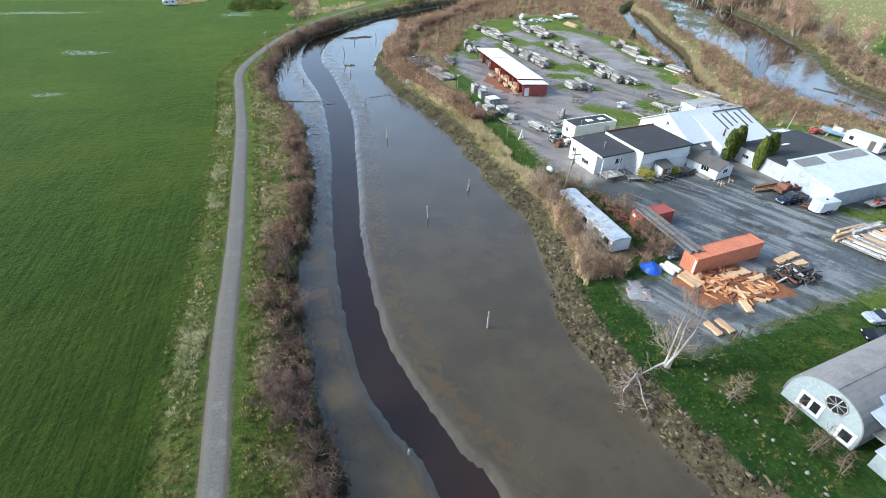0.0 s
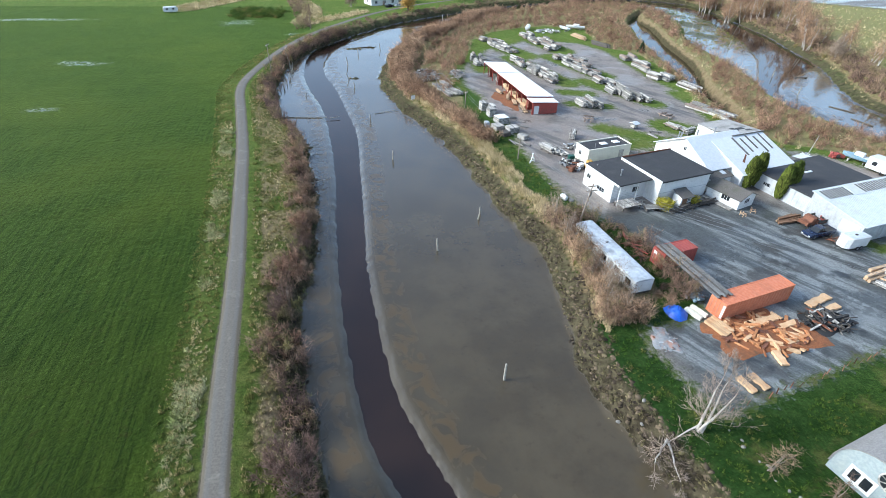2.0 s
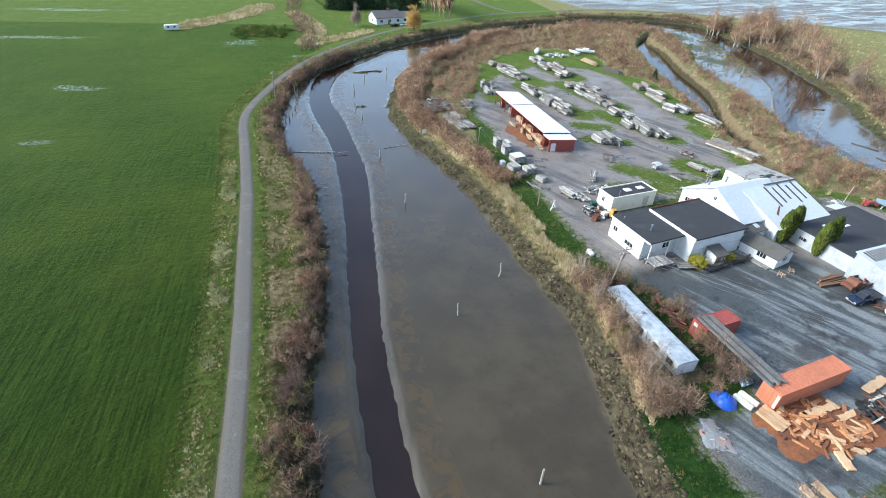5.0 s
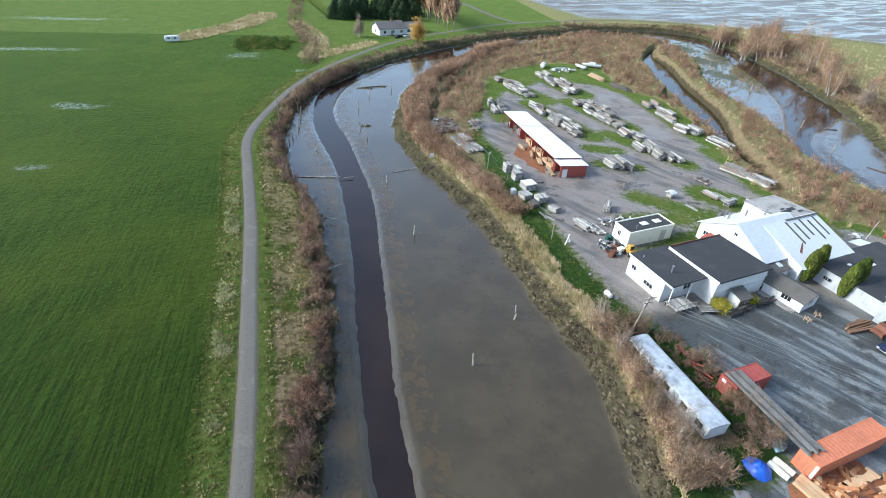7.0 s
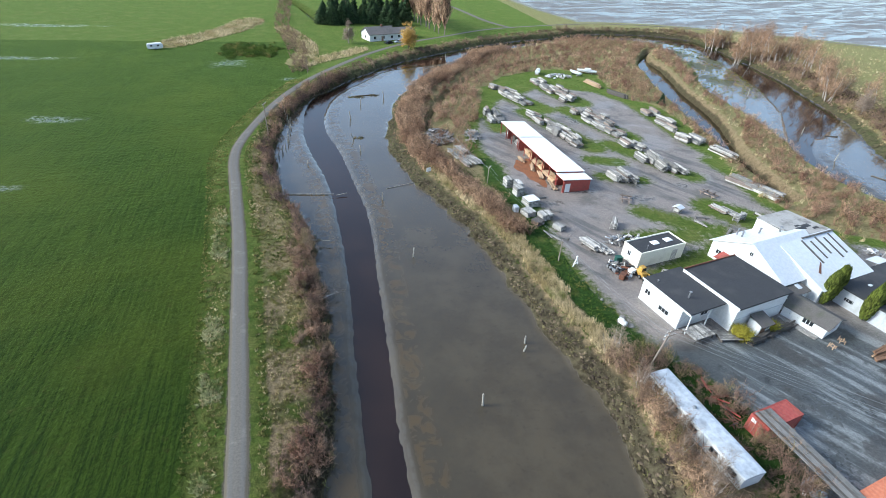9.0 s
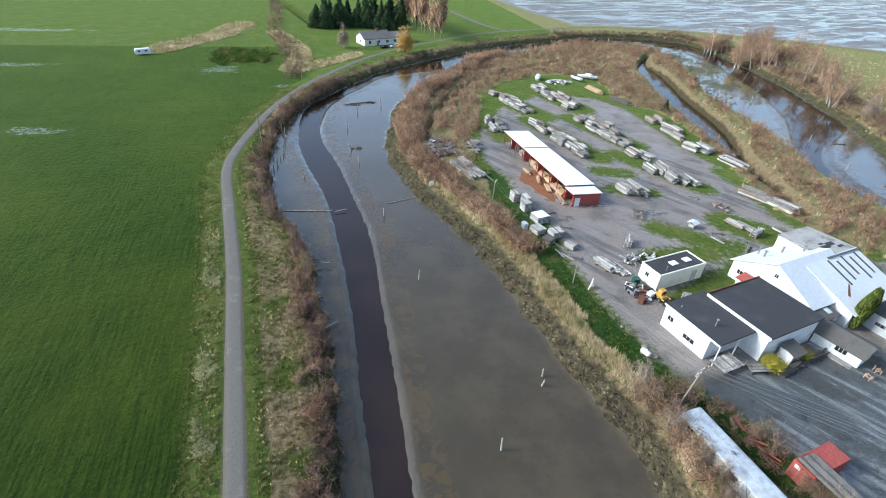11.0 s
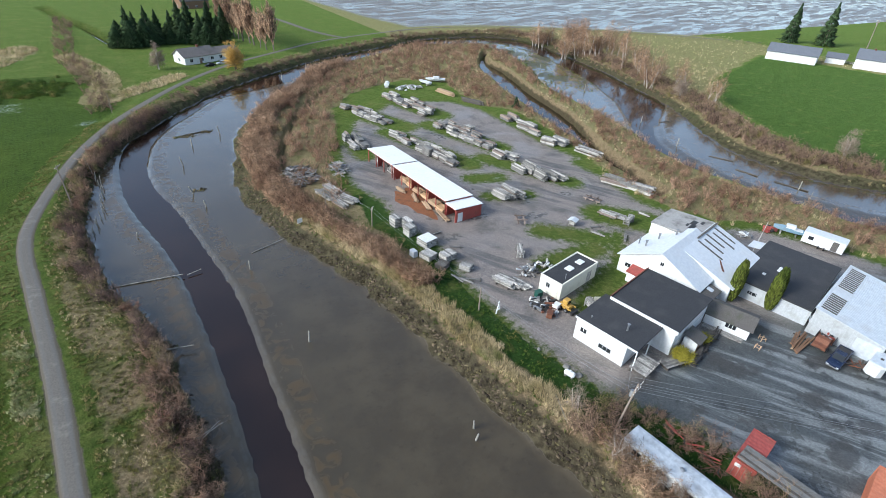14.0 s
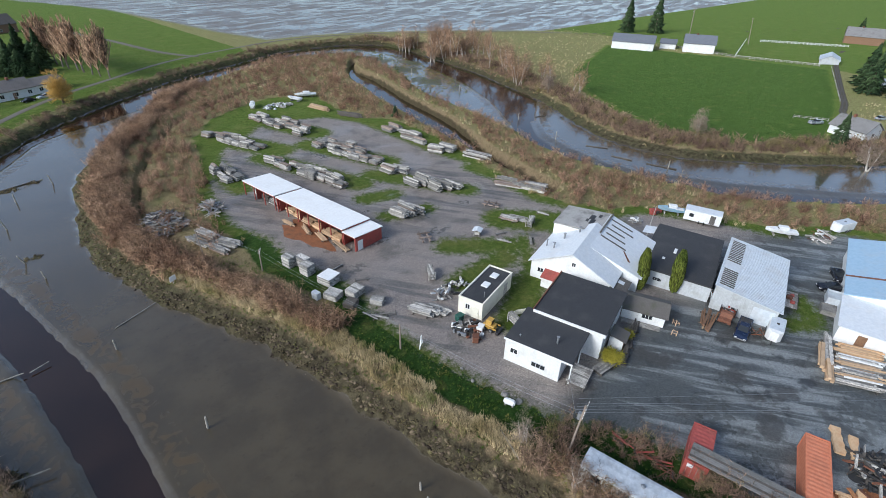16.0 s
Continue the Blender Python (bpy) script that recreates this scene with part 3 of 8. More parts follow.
    stone = mix(nt, zone["tarry"], stone, tarry)
    in_yard = ramp(nt, calc(nt, "ADD", zone["yard"], calc(nt, "ADD", calc(nt, "MULTIPLY", edge, 6.0), calc(nt, "MULTIPLY", calc(nt, "SUBTRACT", fine, 0.5), 5.0))), -1.2, 1.2)
    col = mix(nt, in_yard, col, stone)
    # road: worn chip seal with grass creeping in
    tar = mix(nt, ramp(nt, fine, 0.25, 0.75), (0.070, 0.060, 0.044), (0.120, 0.104, 0.078))
    ruts = calc(nt, "SUBTRACT", 1.0, ramp(nt, calc(nt, "ABSOLUTE", calc(nt, "SUBTRACT", zone["road"], 0.62)), 0.12, 0.34))
    tar = mix(nt, calc(nt, "MULTIPLY", ruts, calc(nt, "MULTIPLY_ADD", big, 0.8, 0.15)), tar, (0.105, 0.102, 0.096))
    tar = mix(nt, calc(nt, "MULTIPLY", ramp(nt, mid, 0.5, 0.7), 0.6), tar, (0.12, 0.115, 0.105))
    in_road = calc(nt, "SUBTRACT", 1.0, ramp(nt, calc(nt, "ADD", zone["road"], calc(nt, "MULTIPLY", edge, 0.8)), 1.15, 1.45))
    col = mix(nt, in_road, col, tar)
    speck = grain(nt, 2.4, 9, 0.85)
    col = mix(nt, 0.8, col, mix(nt, ramp(nt, speck, 0.32, 0.68), (0.35, 0.35, 0.35), (1.0, 1.0, 1.0)), "MULTIPLY")
    grit = grain(nt, 5.5, 2, 0.5)
    col = mix(nt, 0.4, col, mix(nt, ramp(nt, grit, 0.38, 0.62), (0.45, 0.45, 0.45), (1.25, 1.25, 1.25)), "MULTIPLY")
    col = mix(nt, 1.0, col, (1.36, 1.36, 1.36), "MULTIPLY")
    # bank clods, mud, tide flats
    clods = mix(nt, ramp(nt, mid, 0.35, 0.65), (0.026, 0.020, 0.014), (0.080, 0.066, 0.040))
    clods = mix(nt, ramp(nt, fine, 0.5, 0.75), clods, (0.115, 0.100, 0.058))
    in_bank = ramp(nt, calc(nt, "ADD", zone["river"], calc(nt, "MULTIPLY", edge, 2.4)), -3.7, -2.6)
    col = mix(nt, in_bank, col, clods)
    mud = mix(nt, ramp(nt, big, 0.35, 0.65), (0.052, 0.040, 0.022), (0.072, 0.056, 0.031))
    drift = grain(nt, 0.35, 5, 0.6, None, 1.5)
    near = calc(nt, "MULTIPLY", ramp(nt, zone["chan"], -4.6, -3.0), calc(nt, "SUBTRACT", 1.0, ramp(nt, zone["chan"], -1.2, -0.7)))
    algae = calc(nt, "MULTIPLY", ramp(nt, drift, 0.46, 0.56), calc(nt, "MULTIPLY_ADD", near, 0.85, 0.08))
    mud = mix(nt, algae, mud, (0.078, 0.050, 0.018))
    mud = mix(nt, calc(nt, "MULTIPLY", ramp(nt, mid, 0.55, 0.75), 0.35), mud, (0.028, 0.021, 0.012))
    lip = calc(nt, "MULTIPLY", ramp(nt, zone["chan"], -0.5, -0.32), calc(nt, "SUBTRACT", 1.0, ramp(nt, zone["chan"], -0.1, 0.15)))
    mud = mix(nt, calc(nt, "MULTIPLY", calc(nt, "MULTIPLY", lip, 0.32), ramp(nt, mid, 0.36, 0.56)), mud, (0.105, 0.094, 0.074))
    in_mud = ramp(nt, calc(nt, "ADD", zone["river"], calc(nt, "MULTIPLY", edge, 0.9)), -0.18, 0.06)
    col = mix(nt, in_mud, col, mud)
    col = mix(nt, calc(nt, "MULTIPLY", zone["marsh"], ramp(nt, mid, 0.35, 0.55)), col, mix(nt, fine, (0.060, 0.070, 0.026), (0.120, 0.115, 0.060)))
    in_slough = calc(nt, "SUBTRACT", 1.0, ramp(nt, zone["slough"], 0.0, 0.5))
    col = mix(nt, in_slough, col, (0.060, 0.045, 0.028))
    pools = grain(nt, 1.0, 9, 0.8, stretched(nt, 0.030, 0.110, 1.0, radians(-14)))
    in_flats = ramp(nt, zone["flats"], 6.0, 16.0)
    col = mix(nt, in_flats, col, mix(nt, ramp(nt, pools, 0.5, 0.6), (0.15, 0.125, 0.098), (0.09, 0.08, 0.07)))
    wet_here = calc(nt, "MULTIPLY", calc(nt, "MULTIPLY", zone["wet"], ramp(nt, mid, 0.40, 0.58)), calc(nt, "MULTIPLY_ADD", in_yard, 0.2, 0.8))
    col = mix(nt, calc(nt, "MULTIPLY", wet_here, 0.7), col, (0.07, 0.07, 0.06))
    damp = calc(nt, "MULTIPLY", ramp(nt, grain(nt, 0.09, 5, 0.6), 0.47, 0.6), 0.3)
    r = calc(nt, "SUBTRACT", 0.95, calc(nt, "MULTIPLY", in_yard, calc(nt, "ADD", damp, 0.3)))
    r = mix(nt, wet_here, mix(nt, 0.0, r, (0, 0, 0)), (0.05, 0.05, 0.05))
    r = mix(nt, in_mud, r, mix(nt, calc(nt, "MAXIMUM", algae, zone["marsh"]), (0.20, 0.20, 0.20), (0.5, 0.5, 0.5)))
    r = mix(nt, calc(nt, "MULTIPLY", in_flats, ramp(nt, pools, 0.42, 0.60)), mix(nt, in_flats, r, (0.55, 0.55, 0.55)), (0.08, 0.08, 0.08))
    hgt = calc(nt, "ADD", calc(nt, "MULTIPLY", fine, 0.35), mid)
    soft = calc(nt, "SUBTRACT", 1.0, calc(nt, "MAXIMUM", calc(nt, "MULTIPLY", in_mud, 0.93), calc(nt, "MULTIPLY", calc(nt, "MAXIMUM", in_road, in_yard), 0.75)))
    soft = calc(nt, "MULTIPLY", soft, calc(nt, "SUBTRACT", 1.0, calc(nt, "MULTIPLY", wet_here, 0.95)))
    soft = calc(nt, "MULTIPLY", soft, calc(nt, "SUBTRACT", 1.0, calc(nt, "MULTIPLY", in_flats, 0.97)))
    b = node(nt, "Bump", Distance=0.25)
    nt.links.new(hgt, b.inputs["Height"])
    nt.links.new(calc(nt, "MULTIPLY", soft, 1.0), b.inputs["Strength"])
    gloss = calc(nt, "MULTIPLY_ADD", calc(nt, "MAXIMUM", calc(nt, "MAXIMUM", calc(nt, "MULTIPLY", in_mud, 0.34), in_flats), calc(nt, "MULTIPLY", calc(nt, "MAXIMUM", in_yard, wet_here), 0.5)), 0.80, 0.06)
    put(nt, bsdf, color=col, rough=r, normal=b.outputs[0], spec=gloss)
    # the upright blades catch the light where they are seen from the side
    blades = calc(nt, "SUBTRACT", 1.0, calc(nt, "MAXIMUM", calc(nt, "MAXIMUM", in_mud, in_flats), calc(nt, "MAXIMUM", in_road, in_yard)))
    nt.links.new(calc(nt, "MULTIPLY", blades, 0.24), bsdf.inputs["Sheen Weight"])
    bsdf.inputs["Sheen Roughness"].default_value, bsdf.inputs["Sheen Tint"].default_value = 0.45, (0.40, 0.62, 0.12, 1.0)
    # a film of water on the mud
    nt.links.new(calc(nt, "MULTIPLY", in_mud, calc(nt, "SUBTRACT", 1.0, calc(nt, "MULTIPLY", zone["marsh"], 0.9))), bsdf.inputs["Coat Weight"])
    bsdf.inputs["Coat Roughness"].default_value, bsdf.inputs["Coat IOR"].default_value = 0.04, 1.40
    return m


GROUND = ground_material()
ground_me.materials.append(GROUND)
tagged(new("ground", ground_me), "green field, gravel yard and grey tidal mud in one land", "ground", kind="structure")


def water_material():
    m, nt, bsdf = blank("silty_water")
    g = grain(nt, 0.7, 3, 0.5)
    col = mix(nt, ramp(nt, grain(nt, 0.08, 3), 0.35, 0.65), (0.016, 0.0078, 0.005), (0.024, 0.0125, 0.008))
    put(nt, bsdf, color=col, rough=0.03, normal=bump(nt, g, 0.02, 0.05), spec=0.9)
    bsdf.inputs["IOR"].default_value = 1.36
    return m


WATER = water_material()
wme = bpy.data.meshes.new("water")
wme.from_pydata([(-45, -140, WATER_Z), (330, -140, WATER_Z), (330, 430, WATER_Z), (-45, 430, WATER_Z)], [], [(0, 1, 2, 3)])
wme.materials.append(WATER)
tagged(new("water", wme), "dark brown silty water of the tidal channel", "water", kind="structure")


def ground_z(x, y):
    return float(lie(np.array([x]), np.array([y]))[0][0])


# the dike road: a strip of worn chip seal a little above the soil
def road_material():
    m, nt, bsdf = blank("worn_chip_seal")
    n = nt.nodes.new("ShaderNodeAttribute")
    n.attribute_name = "across"
    side = calc(nt, "ABSOLUTE", n.outputs["Fac"])
    fine, mid, long = grain(nt, 5.0, 7, 0.7), grain(nt, 0.7, 4, 0.6), grain(nt, 1.0, 4, 0.6, stretched(nt, 1.6, 0.12, 1.0, radians(-6)))
    col = mix(nt, ramp(nt, fine, 0.3, 0.7), (0.098, 0.086, 0.070), (0.150, 0.134, 0.112))
    rut = calc(nt, "SUBTRACT", 1.0, ramp(nt, calc(nt, "ABSOLUTE", calc(nt, "SUBTRACT", side, 0.58)), 0.10, 0.30))
    col = mix(nt, calc(nt, "MULTIPLY", rut, calc(nt, "MULTIPLY_ADD", long, 0.7, 0.05)), col, (0.120, 0.116, 0.108))
    col = mix(nt, calc(nt, "MULTIPLY", ramp(nt, mid, 0.55, 0.75), 0.5), col, (0.235, 0.215, 0.18))
    col = mix(nt, calc(nt, "MULTIPLY", ramp(nt, calc(nt, "ADD", side, calc(nt, "MULTIPLY", long, 0.5)), 1.05, 1.30), 0.8), col, (0.105, 0.085, 0.050))
    put(nt, bsdf, color=col, rough=0.85, normal=bump(nt, fine, 0.3, 0.03))
    return m


def road_strip(line, half):
    step = np.hypot(*np.diff(line, axis=0).T)
    at = np.concatenate([[0], np.cumsum(step)])
    s = np.arange(0, at[-1], 0.8)
    cx, cy = np.interp(s, at, line[:, 0]), np.interp(s, at, line[:, 1])
    tx, ty = np.gradient(cx), np.gradient(cy)
    L = np.hypot(tx, ty)
    across = np.array([-1, -0.75, -0.5, -0.25, 0, 0.25, 0.5, 0.75, 1.0])
    wob = (ripple(s, s * 0, 3.0) - 0.5) * 0.12
    X = cx[:, None] - (ty / L)[:, None] * across * (half + wob[:, None])
    Y = cy[:, None] + (tx / L)[:, None] * across * (half + wob[:, None])
    zc = lie(cx, cy)[0]
    Z = zc[:, None] + 0.10 - 0.16 * across**4
    me = sheet("road", Z.ravel(), len(across), len(s), X.ravel(), Y.ravel())
    a = me.attributes.new("across", "FLOAT", "POINT")
    a.data.foreach_set("value", np.tile(across * half, len(s)).astype(np.float32))
    me.materials.append(road_material())
    return tagged(new("road", me), "narrow grey chip-seal road along the dike", "road", kind="structure")


ROADSIDE = ROAD[(ROAD[:, 1] > -128) & (ROAD[:, 0] < 330)]
road_strip(ROADSIDE, 1.36)
road_strip(LANE, 2.0)

# ---- building tools ----
def mesh_of(bm, name, material):
    me = bpy.data.meshes.new(name)
    bmesh.ops.recalc_face_normals(bm, faces=bm.faces)
    bm.to_mesh(me)
    bm.free()
    me.materials.append(material)
    return me


def part(name, bm, material, parent=None, label=""):
    ob = new(name, mesh_of(bm, name, material))
    ob.parent = parent
    return tagged(ob, label)


def thing(name, label, category, m=None, group="", kind=""):
    """An empty at the base of a thing, that its parts hang under."""
    ob = new(name)
    ob.empty_display_size = 0.3
    ob.matrix_world = m or Matrix()
    return tagged(ob, label, category, group, kind)


def box(bm, x0, y0, z0, x1, y1, z1, bev=0.0, m=None):
    """A block from corner to corner, its edges rounded by bev."""
    mat = Matrix.Translation(((x0 + x1) / 2, (y0 + y1) / 2, (z0 + z1) / 2)) @ Matrix.Diagonal((abs(x1 - x0), abs(y1 - y0), abs(z1 - z0), 1))
    r = bmesh.ops.create_cube(bm, size=1, matrix=mat)
    vs = r["verts"]
    if bev:
        es = list({e for v in vs for e in v.link_edges})
        r = bmesh.ops.bevel(bm, geom=es, offset=bev, segments=1, affect="EDGES", clamp_overlap=True)
        vs = list({v for f in r["faces"] for v in f.verts} | {v for v in vs if v.is_valid})
    if m is not None:
        bmesh.ops.transform(bm, matrix=m, verts=[v for v in vs if v.is_valid])
    return bm


def boxes(*sizes, bev=0.0):
    bm = bmesh.new()
    for s in sizes:
        box(bm, *s, bev=bev)
    return bm


def prism(bm, ring, z0, z1):
    """An upright prism over a plan ring; z1 may be a list of heights."""
    n = len(ring)
    tops = z1 if isinstance(z1, (list, tuple)) else [z1] * n
    lo = [bm.verts.new((x, y, z0)) for x, y in ring]
    hi = [bm.verts.new((x, y, z)) for (x, y), z in zip(ring, tops)]
    bm.faces.new(lo[::-1])
    bm.faces.new(hi)
    for i in range(n):
        bm.faces.new((lo[i], lo[(i + 1) % n], hi[(i + 1) % n], hi[i]))
    return bm


def slab(bm, pts, thick):
    """A plate: the ring pts is its top, thick its depth."""
    n = len(pts)
    hi = [bm.verts.new(p) for p in pts]
    lo = [bm.verts.new((p[0], p[1], p[2] - thick)) for p in pts]
    bm.faces.new(hi)
    bm.faces.new(lo[::-1])
    for i in range(n):
        bm.faces.new((lo[i], lo[(i + 1) % n], hi[(i + 1) % n], hi[i]))
    return bm


def rod(bm, a, b, r0, r1=None, n=6):
    """A tapered round bar from a to b."""
    a, b = Vector(a), Vector(b)
    r1 = r0 if r1 is None else r1
    q = (b - a).to_track_quat("Z", "Y").to_matrix().to_4x4()
    m = Matrix.Translation((a + b) / 2) @ q
    bmesh.ops.create_cone(bm, cap_ends=True, segments=n, radius1=r0, radius2=r1, depth=(b - a).length, matrix=m)
    return bm


def lofted(bm, sections):
    """A hull through rings of equal count, closed at both ends."""
    rows = [[bm.verts.new(p) for p in ring] for ring in sections]
    for a, b in zip(rows[:-1], rows[1:]):
        for k in range(len(a)):
            bm.faces.new((a[k], a[(k + 1) % len(a)], b[(k + 1) % len(b)], b[k]))
    bm.faces.new(rows[0][::-1]), bm.faces.new(rows[-1])
    return bm

# ---- buildings ----
TURN = 13.0


def window(parent, m, w, h, frame_mat=None, bars=1, name="window"):
    """A framed window, proud of the wall; m: its lower middle, the wall's face in x and z, looking along -y."""
    f = 0.07
    bm = bmesh.new()
    for s in ((-w / 2 - f, -0.05, -f, w / 2 + f, 0.03, 0), (-w / 2 - f, -0.05, h, w / 2 + f, 0.03, h + f), (-w / 2 - f, -0.05, 0, -w / 2, 0.03, h), (w / 2, -0.05, 0, w / 2 + f, 0.03, h)):
        box(bm, *s)
    ob = part(name, bm, frame_mat or WHITE, parent)
    ob.matrix_local = m
    for i in range(bars):
        x = -w / 2 + w * (i + 1) / (bars + 1)
        part("glazing_bar", boxes((x - 0.03, -0.045, 0, x + 0.03, 0.02, h)), frame_mat or WHITE, ob)
    part("pane", boxes((-w / 2, -0.02, 0, w / 2, 0.01, h)), GLASS, ob, "dark window glass")
    return ob


def door(parent, m, w, h, mat):
    ob = part("door", boxes((-w / 2, -0.04, 0.02, w / 2, 0.02, h), (-w / 2 - 0.08, -0.06, 0, -w / 2, 0.02, h + 0.08), (w / 2, -0.06, 0, w / 2 + 0.08, 0.02, h + 0.08), (-w / 2, -0.06, h, w / 2, 0.02, h + 0.08)), mat, parent)
    ob.matrix_local = m
    part("handle", boxes((w / 2 - 0.14, -0.10, 1.0, w / 2 - 0.06, -0.03, 1.08)), STEEL, ob)
    return ob


WEST = lambda n, z: pose(0, n, z, 0, 0, -90)                # on a wall in the local plane x = 0
SOUTH = lambda e, z, n=0.0: pose(e, n, z)


def vent_pipe(parent, x, y, z, h=0.7, r=0.08, mat=None):
    bm = rod(bmesh.new(), (x, y, z), (x, y, z + h), r, n=8)
    rod(bm, (x, y, z + h), (x, y, z + h + 0.1), r * 1.9, r * 0.8, n=8)
    return part("vent_pipe", bm, mat or STEEL, parent)


def ribbed(bm, a, b, c, d, n, rib=0.05, wide=0.06):
    """Standing seams on a roof plane: a-b is its top edge, d-c its lower edge."""
    a, b, c, d = (Vector(v) for v in (a, b, c, d))
    up = (b - a).cross(d - a).normalized()
    up = up if up.z > 0 else -up
    along = (b - a).normalized() * wide
    for i in range(n + 1):
        s = i / n
        p, q = a.lerp(b, s), d.lerp(c, s)
        ring = [p - along / 2, p + along / 2, q + along / 2, q - along / 2]
        lo = [bm.verts.new(v) for v in ring]
        hi = [bm.verts.new(v + up * rib) for v in ring]
        bm.faces.new(hi)
        for k in range(4):
            bm.faces.new((lo[k], lo[(k + 1) % 4], hi[(k + 1) % 4], hi[k]))
    return bm


def gable_walls(e, n, eave, ridge, mid, along="e", t=0.2):
    """Walls of a gabled house as one shell with thickness; the ridge runs along e or n, at mid across."""
    bm = bmesh.new()
    if along == "e":
        for x0, x1 in ((0, t), (e - t, e)):
            ring = [(0, 0), (n, 0), (n, eave), (mid, ridge), (0, eave)]
            lo = [bm.verts.new((x0, y, z)) for y, z in ring]
            hi = [bm.verts.new((x1, y, z)) for y, z in ring]
            bm.faces.new(lo), bm.faces.new(hi[::-1])
            for k in range(5):
                bm.faces.new((lo[k], lo[(k + 1) % 5], hi[(k + 1) % 5], hi[k]))
        box(bm, t, 0, 0, e - t, t, eave), box(bm, t, n - t, 0, e - t, n, eave)
    else:
        for y0, y1 in ((0, t), (n - t, n)):
            ring = [(0, 0), (e, 0), (e, eave), (mid, ridge), (0, eave)]
            lo = [bm.verts.new((x, y0, z)) for x, z in ring]
            hi = [bm.verts.new((x, y1, z)) for x, z in ring]
            bm.faces.new(lo), bm.faces.new(hi[::-1])
            for k in range(5):
                bm.faces.new((lo[k], lo[(k + 1) % 5], hi[(k + 1) % 5], hi[k]))
        box(bm, 0, t, 0, t, n - t, eave), box(bm, e - t, t, 0, e, n - t, eave)
    return bm


def flat_walls(e, n, h, t=0.2):
    return boxes((0, 0, 0, e, t, h), (0, n - t, 0, e, n, h), (0, t, 0, t, n - t, h), (e - t, t, 0, e, n - t, h))


# workshop in two blocks with dark flat roofs
front = thing("workshop", "white-walled workshop with a black felt flat roof", "building", pose(40.4, -0.9, 0, 0, 0, TURN))
part("wall", flat_walls(8.2, 8.1, 3.85), WHITE, front)
part("roof", slab(bmesh.new(), [(-0.15, -1.5, 4.1), (7.75, -1.5, 4.3), (7.75, 8.25, 4.3), (-0.15, 8.25, 4.1)], 0.25), BLACK_ROOF, front, "black felt roof with a wide overhang")
part("fascia", boxes((-0.22, -1.57, 3.82, -0.15, 8.32, 4.12)), WHITE, front)
window(front, WEST(6.7, 1.8), 1.0, 0.8)
window(front, WEST(3.0, 1.0), 1.9, 0.7, GREY_WALL, 2)
door(front, SOUTH(2.6, 0.9), 0.95, 2.0, WHITE)
window(front, SOUTH(5.2, 1.4), 1.4, 1.0)
for px in (0.4, 4.2):
    part("post", boxes((px, -1.4, 0, px + 0.14, -1.26, 3.75)), WHITE, front)
vent_pipe(front, 2.6, 1.6, 4.05, 1.3, 0.13)
vent_pipe(front, 1.2, 6.5, 4.02, 0.4)

rear = thing("workshop", "tall white workshop block with a dark flat roof", "building", pose(48.35, -2.5, 0, 0, 0, TURN))
part("wall", flat_walls(11.3, 10.2, 4.35), WHITE, rear)
part("roof", slab(bmesh.new(), [(-0.2, -0.3, 4.62), (11.6, -0.3, 4.72), (11.6, 10.4, 4.72), (-0.2, 10.4, 4.62)], 0.28), BLACK_ROOF, rear, "black felt roof")
part("parapet", boxes((-0.32, -0.32, 4.2, -0.2, 10.45, 4.74)), WHITE, rear, "white roof edge strip")
part("coping", boxes((-0.2, 10.4, 4.5, 11.6, 10.55, 4.9)), RUST, rear, "rusty parapet coping")
part("band", boxes((0, -0.05, 2.2, 11.3, 0, 2.28)), GREY_WALL, rear)

hut = thing("lean_to_porch", "small entrance porch with a dark shingle roof", "porch", pose(52.0, -4.1, 0, 0, 0, TURN))
part("wall", boxes((0, 0, 0, 2.3, 0.12, 2.1), (0, 0.12, 0, 0.12, 2.0, 2.1), (2.18, 0.12, 0, 2.3, 2.0, 2.1)), WHITE, hut)
part("roof", slab(bmesh.new(), [(-0.25, -0.4, 2.1), (2.55, -0.4, 2.1), (2.55, 2.1, 2.75), (-0.25, 2.1, 2.75)], 0.12), BROWN_ROOF, hut)
door(hut, SOUTH(0.8, 0.05), 0.9, 1.9, DOOR_WOOD)
window(hut, SOUTH(1.75, 0.9), 0.5, 0.8)

deck = thing("wooden_deck", "weathered wooden deck on short posts beside the workshop", "deck", pose(41.2, -4.4, 0, 0, 0, TURN))
for i in range(11):
    part("board", boxes((0.02 + i * 0.36, 0, 0.82, 0.35 + i * 0.36, 2.6, 0.88)), OLD_WOOD, deck)
for x in (0.1, 3.8):
    for y in (0.1, 2.4):
        part("post", boxes((x, y, 0, x + 0.14, y + 0.14, 0.815)), DARK_WOOD, deck)
part("rail", boxes((0, 0.0, 1.7, 4.0, 0.06, 1.78), (0, 0.0, 0.885, 0.08, 0.06, 1.7), (2, 0.0, 0.885, 2.08, 0.06, 1.7), (3.92, 0, 0.885, 4, 0.06, 1.7)), OLD_WOOD, deck)

ramp_w = thing("plank_ramp", "weathered plank walkway leading from the deck", "ramp", pose(45.4, -4.6, 0, 0, 0, -8))
for i in range(6):
    part("board", boxes((0, 0.02 + i * 0.27, 0.55, 5.0 - 0.15 * (i % 2), 0.27 + i * 0.27, 0.61)), (OLD_WOOD, GREY_PLANK)[i % 2], ramp_w)
for x in (0.2, 2.5, 4.6):
    part("bearer", boxes((x, 0, 0.0, x + 0.15, 1.64, 0.545)), DARK_WOOD, ramp_w)

